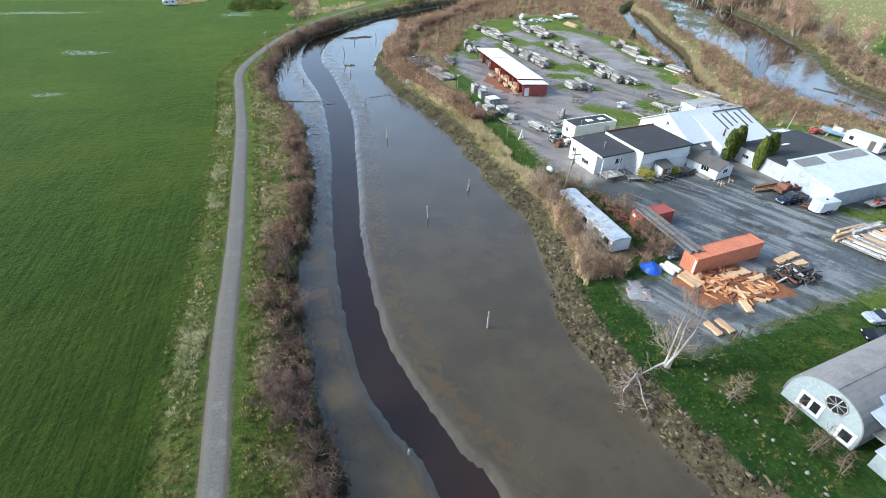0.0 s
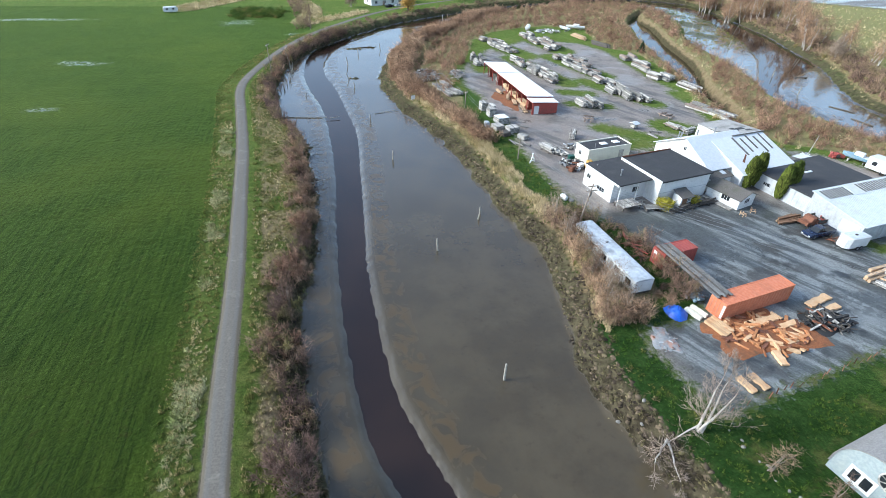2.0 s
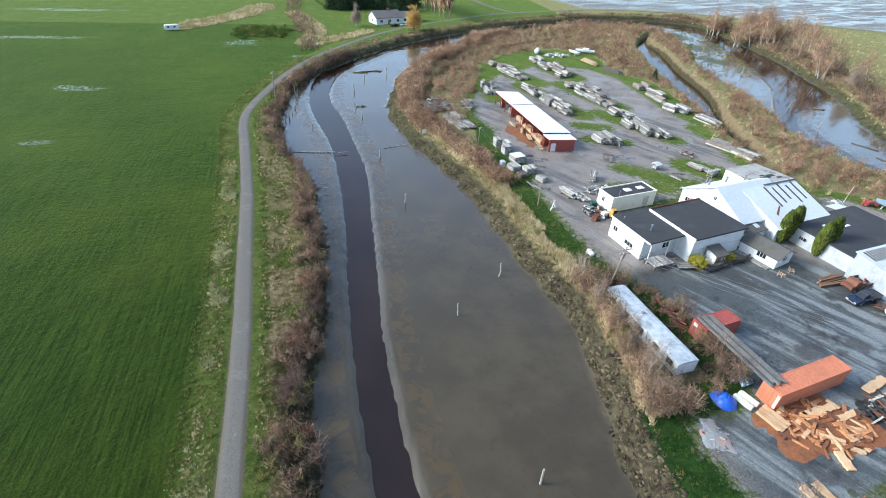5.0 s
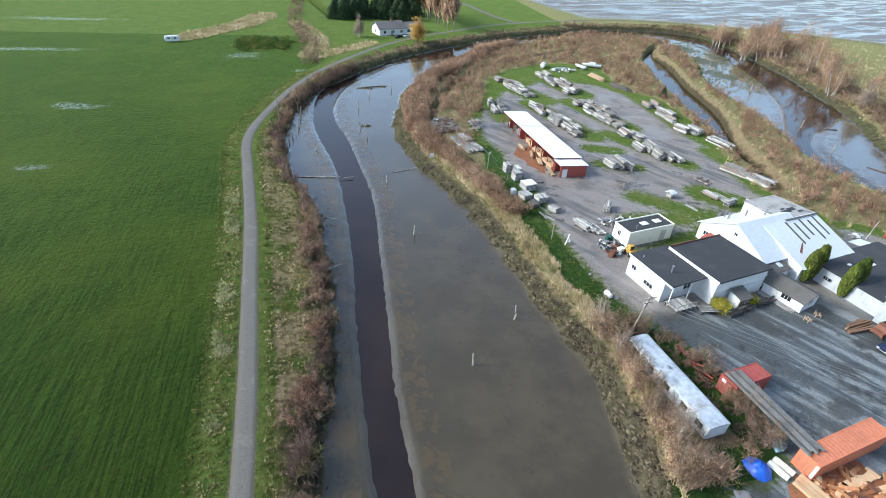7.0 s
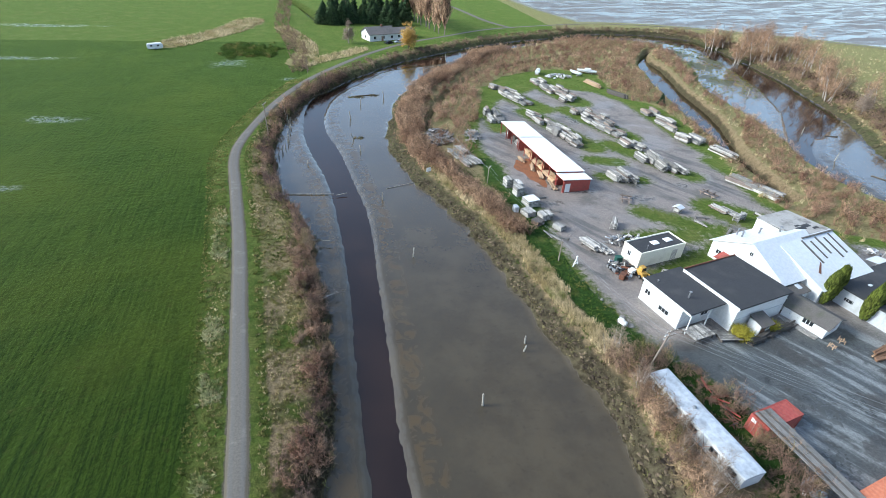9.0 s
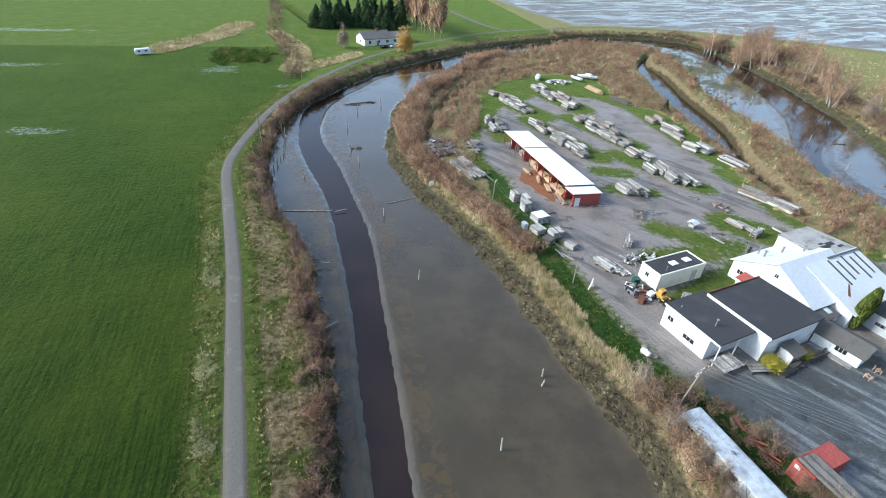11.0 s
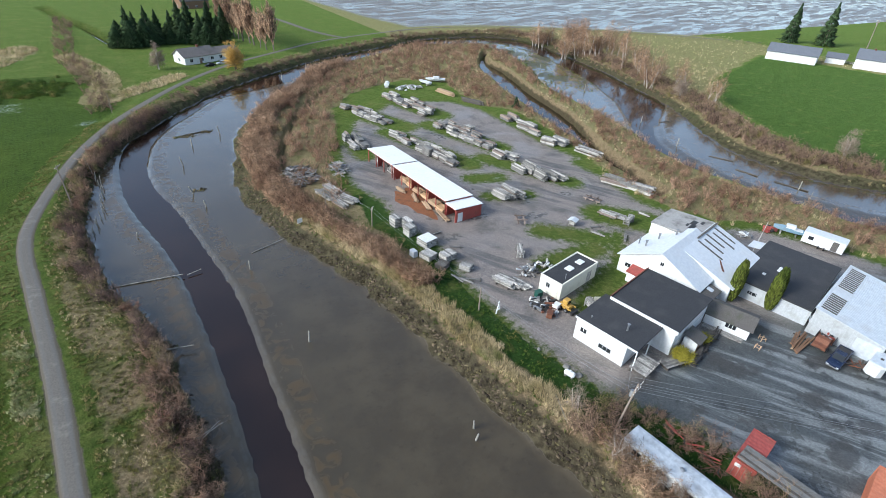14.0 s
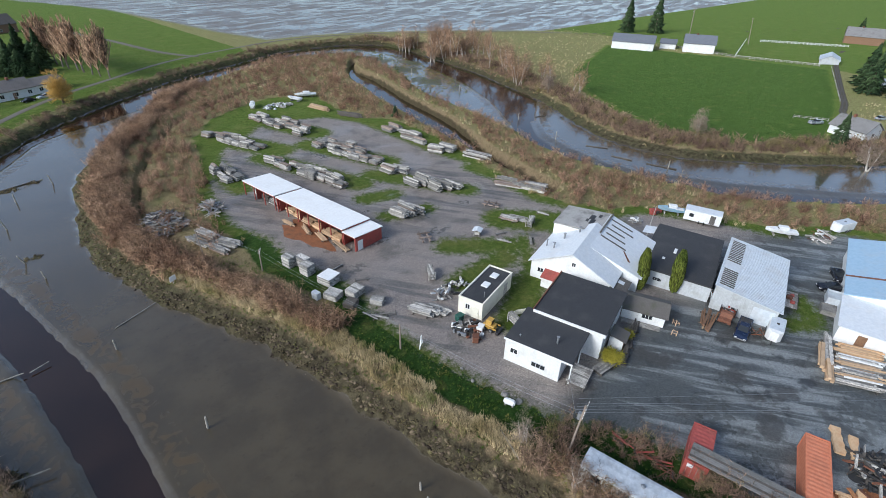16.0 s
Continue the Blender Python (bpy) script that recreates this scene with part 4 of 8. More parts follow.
# small store with two roof lights
store = thing("storehouse", "small cream storehouse with a black roof and two skylights", "building", pose(42.6, 14.7, 0, 0, 0, TURN))
part("wall", flat_walls(10.6, 4.3, 3.1), CREAM, store)
part("roof", slab(bmesh.new(), [(0.2, 0.2, 3.06), (10.4, 0.2, 3.06), (10.4, 4.1, 3.06), (0.2, 4.1, 3.06)], 0.15), BLACK_ROOF, store)
part("parapet", boxes((-0.05, -0.05, 3.1, 10.65, 0.16, 3.22), (-0.05, 4.14, 3.1, 10.65, 4.35, 3.22), (-0.05, 0.16, 3.1, 0.16, 4.14, 3.22), (10.44, 0.16, 3.1, 10.65, 4.14, 3.22)), CREAM, store)
for x in (4.3, 7.4):
    sk = part("skylight", boxes((x, 1.5, 3.06, x + 1.5, 2.7, 3.25), bev=0.05), WHITE, store, "white plastic dome skylight")
window(store, WEST(2.6, 1.3), 0.7, 0.9)
door(store, WEST(1.1, 0.05), 0.9, 2.0, CREAM)
door(store, SOUTH(8.3, 0.05), 1.0, 2.1, OLD_WOOD)
vent_pipe(store, 2.0, 0.8, 3.06, 0.9, 0.06)

# white gabled hall
hall = thing("hall", "large white gabled hall with a white metal roof", "building", pose(61.6, 3.4, 0, 0, 0, TURN))
part("wall", gable_walls(13.0, 14.0, 3.4, 6.85, 7.0), WHITE, hall)
ra, rb = (-0.4, 7.0, 7.05), (13.2, 7.0, 7.05)
part("roof", slab(bmesh.new(), [ra, rb, (13.2, 14.5, 3.35), (-0.4, 14.5, 3.35)], 0.15), WHITE_ROOF, hall, "white metal roof slope")
part("roof", slab(bmesh.new(), [(-0.4, -0.5, 3.35), (13.2, -0.5, 3.35), rb, ra], 0.15), WHITE_ROOF, hall, "white metal roof slope")
window(hall, WEST(12.2, 1.5), 1.0, 0.8)
window(hall, WEST(6.6, 4.6), 0.6, 0.7)
door(hall, WEST(10.0, 0.05), 0.9, 2.0, GREY_WALL)
for x, y in ((3.6, 11.5), (7.4, 11.0), (9.6, 9.0)):
    vent_pipe(hall, x, y, 7.05 - (y - 7) * 0.493, 1.1, 0.16)
vent_pipe(hall, 5.0, 13.3, 3.7, 1.6, 0.12)

lean = thing("red_lean_to", "small red-roofed lean-to against the white hall", "shed", pose(57.8, 10.9, 0, 0, 0, TURN))
part("wall", boxes((0, 0, 0, 1.8, 3.0, 2.0)), WHITE, lean)
part("roof", slab(bmesh.new(), [(-0.3, -0.2, 2.02), (1.95, -0.2, 2.6), (1.95, 3.2, 2.6), (-0.3, 3.2, 2.02)], 0.08), RED_PAINT, lean)

# second hall behind it: one slope bare and weathered, one white with strips of skylight
hall2 = thing("hall", "white monopitch hall with strips of dull skylight", "building", pose(67.4, 1.4, 0, 0, 0, TURN))
part("wall", prism(bmesh.new(), [(0, 0), (13.6, 0), (13.6, 9.2), (0, 9.2)], 0, [2.95, 2.95, 6.3, 6.3]), WHITE, hall2)
pitch = lambda v: 3.1 + (v + 0.5) * 0.3505
part("roof", slab(bmesh.new(), [(-0.3, -0.5, 3.1), (13.9, -0.5, 3.1), (13.9, 9.3, 6.535), (-0.3, 9.3, 6.535)], 0.12), WHITE_ROOF, hall2, "white metal roof slope with skylights")
for i in range(5):
    x = 4.9 + i * 1.8
    a, b = 8.6 - 0.5 * (i % 2), 3.8 + 0.6 * (i % 3)
    part("skylight", slab(bmesh.new(), [(x, a, pitch(a) + 0.06), (x + 0.4, a, pitch(a) + 0.06), (x + 0.4, b, pitch(b) + 0.06), (x, b, pitch(b) + 0.06)], 0.08), BROWN_ROOF, hall2, "dull glass roof strip")
part("gutter_stain", slab(bmesh.new(), [(2.2, 2.6, pitch(2.6) + 0.03), (4.6, 4.2, pitch(4.2) + 0.03), (4.6, 3.9, pitch(3.9) + 0.03), (2.4, 2.2, pitch(2.2) + 0.03)], 0.03), RUST, hall2, "rust-stained valley flashing")
loft = thing("loft_block", "tall white block with a bare weathered roof", "building", pose(71.0, 11.3, 0, 0, 0, TURN))
part("wall", flat_walls(8.2, 8.8, 5.8), WHITE, loft)
over = lambda v: 6.5 - v * 0.06
part("roof", slab(bmesh.new(), [(-0.2, 0.0, 6.5), (8.5, 0.0, 6.5), (8.5, 9.0, 5.96), (-0.2, 9.0, 5.96)], 0.14), OLD_ROOF, loft, "bare weathered roof boards")
for x, y, w, d in ((1.0, 1.4, 1.6, 0.7), (2.2, 2.2, 2.2, 0.9), (4.2, 2.6, 2.0, 1.0), (5.6, 1.6, 1.4, 0.6), (3.0, 3.4, 1.2, 0.5)):
    part("patch", slab(bmesh.new(), [(x, y, over(y) + 0.03), (x + w, y, over(y) + 0.03), (x + w * 1.1, y + d, over(y + d) + 0.03), (x + 0.2, y + d, over(y + d) + 0.03)], 0.05), DARK_STEEL, loft, "dark patched hole")
part("ridge_cap", boxes((-0.25, -0.1, 6.5, 8.55, 0.18, 6.62)), BROWN_ROOF, loft)
window(loft, WEST(6.5, 3.4), 0.8, 0.8)

# low flat block
flat = thing("low_workshop", "low workshop with a dark flat roof and grey sheet walls", "building", pose(73.8, -8.3, 0, 0, 0, TURN))
part("wall", flat_walls(18.0, 11.8, 2.95), GREY_WALL, flat)
part("roof", slab(bmesh.new(), [(-0.3, 0.0, 3.2), (18.2, 0.0, 3.2), (18.2, 12.0, 3.3), (-0.3, 12.0, 3.3)], 0.22), BLACK_ROOF, flat)
part("skylight", boxes((7.6, 7.0, 3.24, 9.4, 7.5, 3.38), bev=0.03), WHITE, flat)
part("skylight", boxes((4.4, 8.4, 3.24, 5.1, 8.9, 3.38), bev=0.03), WHITE, flat)
window(flat, WEST(8.4, 1.2), 1.4, 0.6, GREY_WALL)
for i in range(12):
    part("wall_rib", boxes((-0.05, 0.2 + i * 0.95, 0, 0, 0.26 + i * 0.95, 2.9)), GREY_WALL, flat)
part("awning", slab(bmesh.new(), [(4.6, 12.1, 3.1), (8.2, 12.1, 3.1), (8.2, 14.4, 2.7), (4.6, 14.4, 2.7)], 0.08), METAL_ROOF, flat, "pale sheet awning")
part("awning", slab(bmesh.new(), [(13.4, 12.1, 3.2), (16.6, 12.1, 3.2), (16.6, 14.2, 2.9), (13.4, 14.2, 2.9)], 0.08), WHITE_ROOF, flat, "white sheet awning")

# metal shed with skylight strips
shed_m = thing("metal_shed", "metal shed with a pale ribbed roof and grey walls", "building", pose(74.4, -18.1, 0, 0, 0, 11.0))
part("wall", prism(bmesh.new(), [(0, 0), (18, 0), (18, 9.3), (0, 9.3)], 0, [3.25, 3.25, 4.6, 4.6]), GREY_WALL, shed_m)
part("roof", slab(bmesh.new(), [(-0.4, -0.5, 3.35), (18.4, -0.5, 3.35), (18.4, 9.5, 4.82), (-0.4, 9.5, 4.82)], 0.12), METAL_ROOF, shed_m)
part("roof_rib", ribbed(bmesh.new(), (-0.4, 9.5, 4.82), (18.4, 9.5, 4.82), (18.4, -0.5, 3.35), (-0.4, -0.5, 3.35), 44, 0.035, 0.05), METAL_ROOF, shed_m)
for a, b in ((0.6, 6.4), (9.2, 17.6)):
    n = int((b - a) / 0.62)
    for i in range(n):
        x = a + (b - a) * i / n
        zz = lambda v: 4.82 - (9.5 - v) * 0.147 + 0.07
        part("skylight", slab(bmesh.new(), [(x, 9.0, zz(9.0)), (x + 0.34, 9.0, zz(9.0)), (x + 0.34, 6.8, zz(6.8)), (x, 6.8, zz(6.8))], 0.06), BROWN_ROOF, shed_m, "dull roof light sheet")
part("patch", slab(bmesh.new(), [(6.5, 9.1, 4.84), (9.0, 9.1, 4.84), (9.0, 6.6, 4.47), (6.5, 6.6, 4.47)], 0.05), WHITE_ROOF, shed_m, "white replaced roof sheet")
part("sliding_door", boxes((-0.12, 0.4, 0, -0.02, 3.4, 2.9)), METAL_ROOF, shed_m, "pale sliding door")
for i in range(14):
    part("wall_rib", boxes((-0.06, 3.6 + i * 0.42, 0, 0, 3.66 + i * 0.42, 3.6)), GREY_WALL, shed_m)
for i in range(20):
    part("wall_rib", boxes((0.5 + i * 0.9, -0.05, 0, 0.56 + i * 0.9, 0, 3.15)), GREY_WALL, shed_m)

# shop cabin
cabin = thing("shop_cabin", "white cabin with a brown shingle gable roof", "building", pose(61.9, -6.0, 0, 0, 0, 20.0))
part("wall", gable_walls(4.4, 6.4, 2.15, 3.05, 2.2, "n", 0.15), WHITE, cabin)
part("roof", slab(bmesh.new(), [(-0.5, -0.4, 2.05), (2.2, -0.4, 3.2), (2.2, 6.8, 3.2), (-0.5, 6.8, 2.05)], 0.12), BROWN_ROOF, cabin)
part("roof", slab(bmesh.new(), [(2.2, -0.4, 3.2), (4.9, -0.4, 2.05), (4.9, 6.8, 2.05), (2.2, 6.8, 3.2)], 0.12), BROWN_ROOF, cabin)
window(cabin, WEST(2.6, 0.9), 1.5, 0.9, WHITE, 2)
window(cabin, SOUTH(2.2, 1.0), 1.2, 0.8, WHITE, 2)
door(cabin, WEST(4.4, 0.03), 0.9, 1.95, WHITE)
door(cabin, WEST(5.6, 0.03), 0.9, 1.95, WHITE)
part("plank_walk", boxes((-1.3, 0.4, 0, -0.25, 6.2, 0.22)), OLD_WOOD, cabin, "weathered boardwalk")
link = thing("linking_roof", "low dark roof with a roof light between workshop and hall", "building", pose(60.6, 0.6, 0, 0, 0, TURN))
part("wall", boxes((0.2, 0.2, 0, 5.2, 2.4, 2.6)), WHITE, link)
part("roof", slab(bmesh.new(), [(0, 0, 2.65), (5.6, 0, 2.65), (5.6, 2.7, 3.2), (0, 2.7, 3.2)], 0.1), BROWN_ROOF, link)
part("skylight", slab(bmesh.new(), [(3.6, 0.9, 2.92), (4.5, 0.9, 2.92), (4.5, 1.9, 3.12), (3.6, 1.9, 3.12)], 0.08), METAL_ROOF, link)

# open-fronted timber shed, red, with a white roof in three heights
tshed = thing("timber_shed", "long open-fronted red timber shed with a white metal roof", "building", pose(40.6, 44.6, 0, 0, 0, 5.6))
for n0, n1, h, name in ((0, 3.6, 2.75, "end"), (3.6, 25.2, 3.2, "main"), (25.8, 38.0, 3.2, "far")):
    hi = h + 0.45
    part("back_wall", boxes((6.6, n0 + 0.1, 0, 6.75, n1 - 0.1, h - 0.05)), RED_PAINT, tshed)
    rf = slab(bmesh.new(), [(-0.3, n0, hi), (7.1, n0, h), (7.1, n1, h), (-0.3, n1, hi)], 0.14)
    part("roof", rf, BRIGHT_ROOF, tshed, "white metal roof")
    part("roof_seam", ribbed(bmesh.new(), (-0.3, n0, hi), (-0.3, n1, hi), (7.1, n1, h), (7.1, n0, h), int((n1 - n0) / 0.9), 0.012, 0.03), BRIGHT_ROOF, tshed)
    part("beam", boxes((-0.15, n0 + 0.1, hi - 0.42, 0.0, n1 - 0.1, hi - 0.16)), RED_PAINT, tshed)
    k = max(1, round((n1 - n0) / 3.6))
    for i in range(k + 1):
        y = n0 + 0.2 + (n1 - n0 - 0.4) * i / k
        part("post", boxes((-0.13, y - 0.09, 0, 0.05, y + 0.09, hi - 0.42)), RED_PAINT, tshed)
        if i % 2 == 0:
            part("partition", boxes((0.4, y - 0.05, 0, 6.6, y + 0.05, h - 0.06)), RED_PAINT, tshed)
part("end_wall", boxes((0.0, 0.0, 0, 6.6, 0.09, 2.7)), RED_PAINT, tshed, "red boarded end wall")
door(tshed, SOUTH(1.0, 0.05, -0.02), 1.1, 2.0, WHITE)
for i in range(14):
    part("batten", boxes((2.0 + i * 0.34, -0.03, 0.02, 2.05 + i * 0.34, 0, 2.65)), RED_PAINT, tshed)

# blue-roofed building
blue = thing("boat_building", "white building with a pale blue metal gable roof", "building", pose(89.4, -42.4, 0, 0, 0, 8.0))
part("wall", gable_walls(22, 18, 4.0, 6.0, 9.0), WHITE, blue)
part("roof", slab(bmesh.new(), [(-0.4, 9, 6.2), (22.4, 9, 6.2), (22.4, 18.6, 3.95), (-0.4, 18.6, 3.95)], 0.15), BLUE_ROOF, blue)
part("roof", slab(bmesh.new(), [(-0.4, -0.6, 3.95), (22.4, -0.6, 3.95), (22.4, 9, 6.2), (-0.4, 9, 6.2)], 0.15), BLUE_ROOF, blue)
part("roof_stripe", slab(bmesh.new(), [(6.0, 9.1, 6.25), (6.5, 9.1, 6.25), (6.5, 18.6, 4.02), (6.0, 18.6, 4.02)], 0.05), RUST, blue, "rust stripe across the roof")
annex = thing("annex", "low white annex with a stepped pale roof", "building", pose(80.6, -40.8, 0, 0, 0, 8.0))
part("wall", boxes((0, 0, 0, 8.6, 15.6, 2.8)), WHITE, annex)
part("roof", slab(bmesh.new(), [(-0.3, -0.3, 2.9), (8.8, -0.3, 3.7), (8.8, 15.9, 3.7), (-0.3, 15.9, 2.9)], 0.12), WHITE_ROOF, annex)
part("porch_roof", slab(bmesh.new(), [(-2.6, 2, 2.0), (-0.4, 2, 2.5), (-0.4, 9.5, 2.5), (-2.6, 9.5, 2.0)], 0.1), WHITE_ROOF, annex, "low white porch roof")
for y in (2.2, 5.8, 9.3):
    part("post", boxes((-2.5, y - 0.06, 0, -2.38, y + 0.06, 1.9)), WHITE, annex)
door(annex, WEST(12.5, 0.05), 1.0, 2.1, DOOR_WOOD)


# barrel-roofed house with a round window
def barrel_house():
    w, h, L, n = 7.0, 4.7, 17.0, 18
    arch = []
    for i in range(n + 1):
        a = math.pi * i / n
        y = math.cos(a) * w / 2
        z = 0.9 + (h - 0.9) * math.sin(a) ** 0.72
        arch.append((y, z))
    ho = thing("barrel_house", "pale grey barrel-roofed house with a round window", "house", pose(39.6, -54.7, 0.15, 0, 0, 14.5))
    bm = bmesh.new()
    ring = [(w / 2, 0)] + arch + [(-w / 2, 0)]
    lo = [bm.verts.new((0, y, z)) for y, z in ring]
    hi = [bm.verts.new((0.25, y, z)) for y, z in ring]
    bm.faces.new(lo[::-1]), bm.faces.new(hi)
    for i in range(len(ring)):
        j = (i + 1) % len(ring)
        bm.faces.new((lo[i], lo[j], hi[j], hi[i]))
    part("end_wall", bm, PALE_GREY, ho, "pale grey-green painted end wall")
    for side, (a, b) in enumerate(((0, n // 2), (n // 2, n))):
        bm = bmesh.new()
        rows = []
        for y, z in arch[a:b + 1]:
            out = Vector((0, y, z - 0.9)).normalized() * 0.12
            rows.append([bm.verts.new((x, y + o * out.y, z + o * out.z)) for x, o in ((-0.12, 1), (L, 1), (L, 0), (-0.12, 0))])
        for p, q in zip(rows[:-1], rows[1:]):
            for k in range(4):
                bm.faces.new((p[k], p[(k + 1) % 4], q[(k + 1) % 4], q[k]))
        bm.faces.new(rows[0]), bm.faces.new(rows[-1][::-1])
        part("roof", bm, GREY_ROOF, ho, "grey shingle barrel roof")
    part("ridge_cap", boxes((-0.15, -0.14, h + 0.08, L, 0.14, h + 0.18)), GREY_ROOF, ho)
    part("side_wall", boxes((0.25, -w / 2, 0, L, -w / 2 + 0.2, 0.95), (0.25, w / 2 - 0.2, 0, L, w / 2, 0.95)), PALE_GREY, ho)
    # round window with spokes
    bm = bmesh.new()
    c = Vector((-0.05, -0.7, 3.25))
    r = 0.95
    for i in range(24):
        a, b = 2 * math.pi * i / 24, 2 * math.pi * (i + 1) / 24
        pa, pb = (c + Vector((0, math.cos(v) * r, math.sin(v) * r)) for v in (a, b))
        rod(bm, pa, pb, 0.075, n=5)
    for i in range(4):
        a = math.pi * i / 4 + 0.2
        d = Vector((0, math.cos(a) * r, math.sin(a) * r))
        rod(bm, c - d, c + d, 0.05, n=5)
    rw = part("round_window", bm, OLD_WOOD, ho, "round window with wooden spokes")
    bm = bmesh.new()
    bmesh.ops.create_cone(bm, cap_ends=True, segments=24, radius1=r, radius2=r, depth=0.04, matrix=Matrix.Translation((-0.015, c.y, c.z)) @ Matrix.Rotation(math.pi / 2, 4, "Y"))
    part("pane", bm, GLASS, rw)
    for y, z, ww, hh, bars in ((1.0, 0.75, 1.7, 1.25, 1), (-2.5, 0.45, 0.95, 1.1, 0)):
        win = window(ho, WEST(y, z), ww, hh, WHITE, bars)
        f = 0.07
        part("window_trim", boxes((-ww / 2 - 0.28, -0.07, -0.30, ww / 2 + 0.28, 0.0, -f), (-ww / 2 - 0.28, -0.07, hh + f, ww / 2 + 0.28, 0.0, hh + 0.28),
                                  (-ww / 2 - 0.28, -0.07, -f, -ww / 2 - f, 0.0, hh + f), (ww / 2 + f, -0.07, -f, ww / 2 + 0.28, 0.0, hh + f)), WHITE, win)
        if bars:
            part("mullion", boxes((-0.13, -0.075, 0, 0.13, -0.047, hh)), WHITE, win)
    part("skylight", slab(bmesh.new(), [(3.2, -2.0, 4.40), (4.0, -2.0, 4.40), (4.0, -2.75, 3.85), (3.2, -2.75, 3.85)], 0.1), METAL_ROOF, ho, "roof window")
    # balcony dormer
    part("balcony_floor", boxes((1.6, -5.8, 1.7, 5.8, -3.2, 1.85)), OLD_WOOD, ho)
    part("balcony_roof", slab(bmesh.new(), [(1.2, -5.0, 3.3), (5.8, -5.0, 3.3), (5.8, -2.6, 3.9), (1.2, -2.6, 3.9)], 0.08), METAL_ROOF, ho, "corrugated balcony roof")
    for x in (1.7, 3.7, 5.6):
        part("post", boxes((x, -5.7, 0, x + 0.12, -5.58, 1.7)), OLD_WOOD, ho)
        part("post", boxes((x, -4.9, 1.85, x + 0.1, -4.8, 3.3)), OLD_WOOD, ho)
    part("rail", boxes((1.6, -5.8, 2.7, 5.8, -5.72, 2.8), (1.6, -5.75, 1.85, 1.68, -5.7, 2.7), (5.7, -5.75, 1.85, 5.78, -5.7, 2.7), (1.6, -5.76, 2.25, 5.8, -5.72, 2.32)), OLD_WOOD, ho)


PALE_GREY = plain("pale_grey_green_paint", (0.25, 0.295, 0.305), (0.33, 0.375, 0.38), 0.6, fine=3, coarse=0.6, relief=0.1, dirt=(0.36, 0.38, 0.35), dirty=0.4)
barrel_house()
bluebox = thing("garden_shed", "pale blue flat-roofed garden shed", "shed", pose(41.5, -62.0, 0, 0, 0, 14))
part("wall", boxes((0, 0, 0, 3.2, 2.6, 1.9)), PALE_GREY, bluebox)
part("roof", slab(bmesh.new(), [(-0.2, -0.2, 2.0), (3.4, -0.2, 2.0), (3.4, 2.8, 2.1), (-0.2, 2.8, 2.1)], 0.1), METAL_ROOF, bluebox)


# far houses
DARK_SHAKE = plain("dark_shake_roof", (0.07, 0.06, 0.052), (0.12, 0.105, 0.09), 0.9, fine=5, coarse=0.4, relief=0.5)
SLATE_ROOF = plain("blue_grey_slate_roof", (0.10, 0.11, 0.13), (0.16, 0.17, 0.19), 0.8, fine=5, coarse=0.4, relief=0.4)
FARM_ROOF = plain("grey_brown_farm_roof", (0.13, 0.115, 0.105), (0.20, 0.18, 0.165), 0.9, fine=5, coarse=0.4, relief=0.5, dirt=(0.09, 0.085, 0.07), dirty=0.5)
def house(x, y, turn, e, n, eave, ridge, roof, label, wall=None, windows=3, chimney=True):
    ho = thing("house", label, "house", pose(x, y, 0, 0, 0, turn))
    part("wall", gable_walls(e, n, eave, ridge - 0.15, n / 2), wall or WHITE, ho)
    for s in (0, 1):
        a = [(-0.5, n / 2, ridge), (e + 0.5, n / 2, ridge), (e + 0.5, n + 0.5, eave - 0.1), (-0.5, n + 0.5, eave - 0.1)]
        b = [(-0.5, -0.5, eave - 0.1), (e + 0.5, -0.5, eave - 0.1), (e + 0.5, n / 2, ridge), (-0.5, n / 2, ridge)]
        part("roof", slab(bmesh.new(), a if s else b, 0.2), roof, ho)
    for i in range(windows):
        window(ho, SOUTH(e * (i + 0.6) / windows, 1.0), 1.3, 1.2, WHITE, 1)
    window(ho, WEST(n / 2, 1.0), 1.2, 1.2, WHITE, 1)
    door(ho, SOUTH(e * 0.5 - 0.1, 0.05), 0.9, 2.0, DOOR_WOOD)
    if chimney:
        part("chimney", boxes((e * 0.6, n / 2 - 0.4, ridge - 0.5, e * 0.6 + 0.8, n / 2 + 0.4, ridge + 0.7)), RUST, ho, "brick chimney")
    return ho


fh = house(7.2, 209.5, 22, 14, 9.5, 3.2, 6.0, FARM_ROOF, "white farmhouse with a brown roof by the dike road")
house(20.2, 215.0, 22, 11, 8, 3.2, 5.2, FARM_ROOF, "white house wing with a brown roof", chimney=False)
house(318, 114, 112, 24, 14, 4.4, 8.0, SLATE_ROOF, "long white house with a slate roof behind the meadow", chimney=False)
house(338, 86, 112, 17, 13, 5.2, 9.4, SLATE_ROOF, "white two-storey house with a grey roof", windows=4)
house(331, 106, 112, 9, 8, 3.2, 5.4, SLATE_ROOF, "small white outbuilding with a slate roof", windows=1, chimney=False)
house(359, 34, 190, 16, 9, 2.6, 5.0, METAL_ROOF, "grey barn with a pale metal roof", GREY_WALL, 0, False)
house(24, 388, 20, 20, 13, 5.0, 10.0, DARK_SHAKE, "tall brown gabled house among dark firs", DOOR_WOOD, 3)
house(470, 20, 100, 22, 16, 5.0, 10.0, GREY_ROOF, "brown gabled house with a grey roof", DOOR_WOOD, 3)
house(206, -14, 70, 11, 9, 3.0, 6.0, GREY_ROOF, "white cottage with a grey roof by the river", windows=2)
house(300, -14, 100, 12, 9, 3.0, 5.0, METAL_ROOF, "white cottage with a metal roof behind conifers", windows=2)

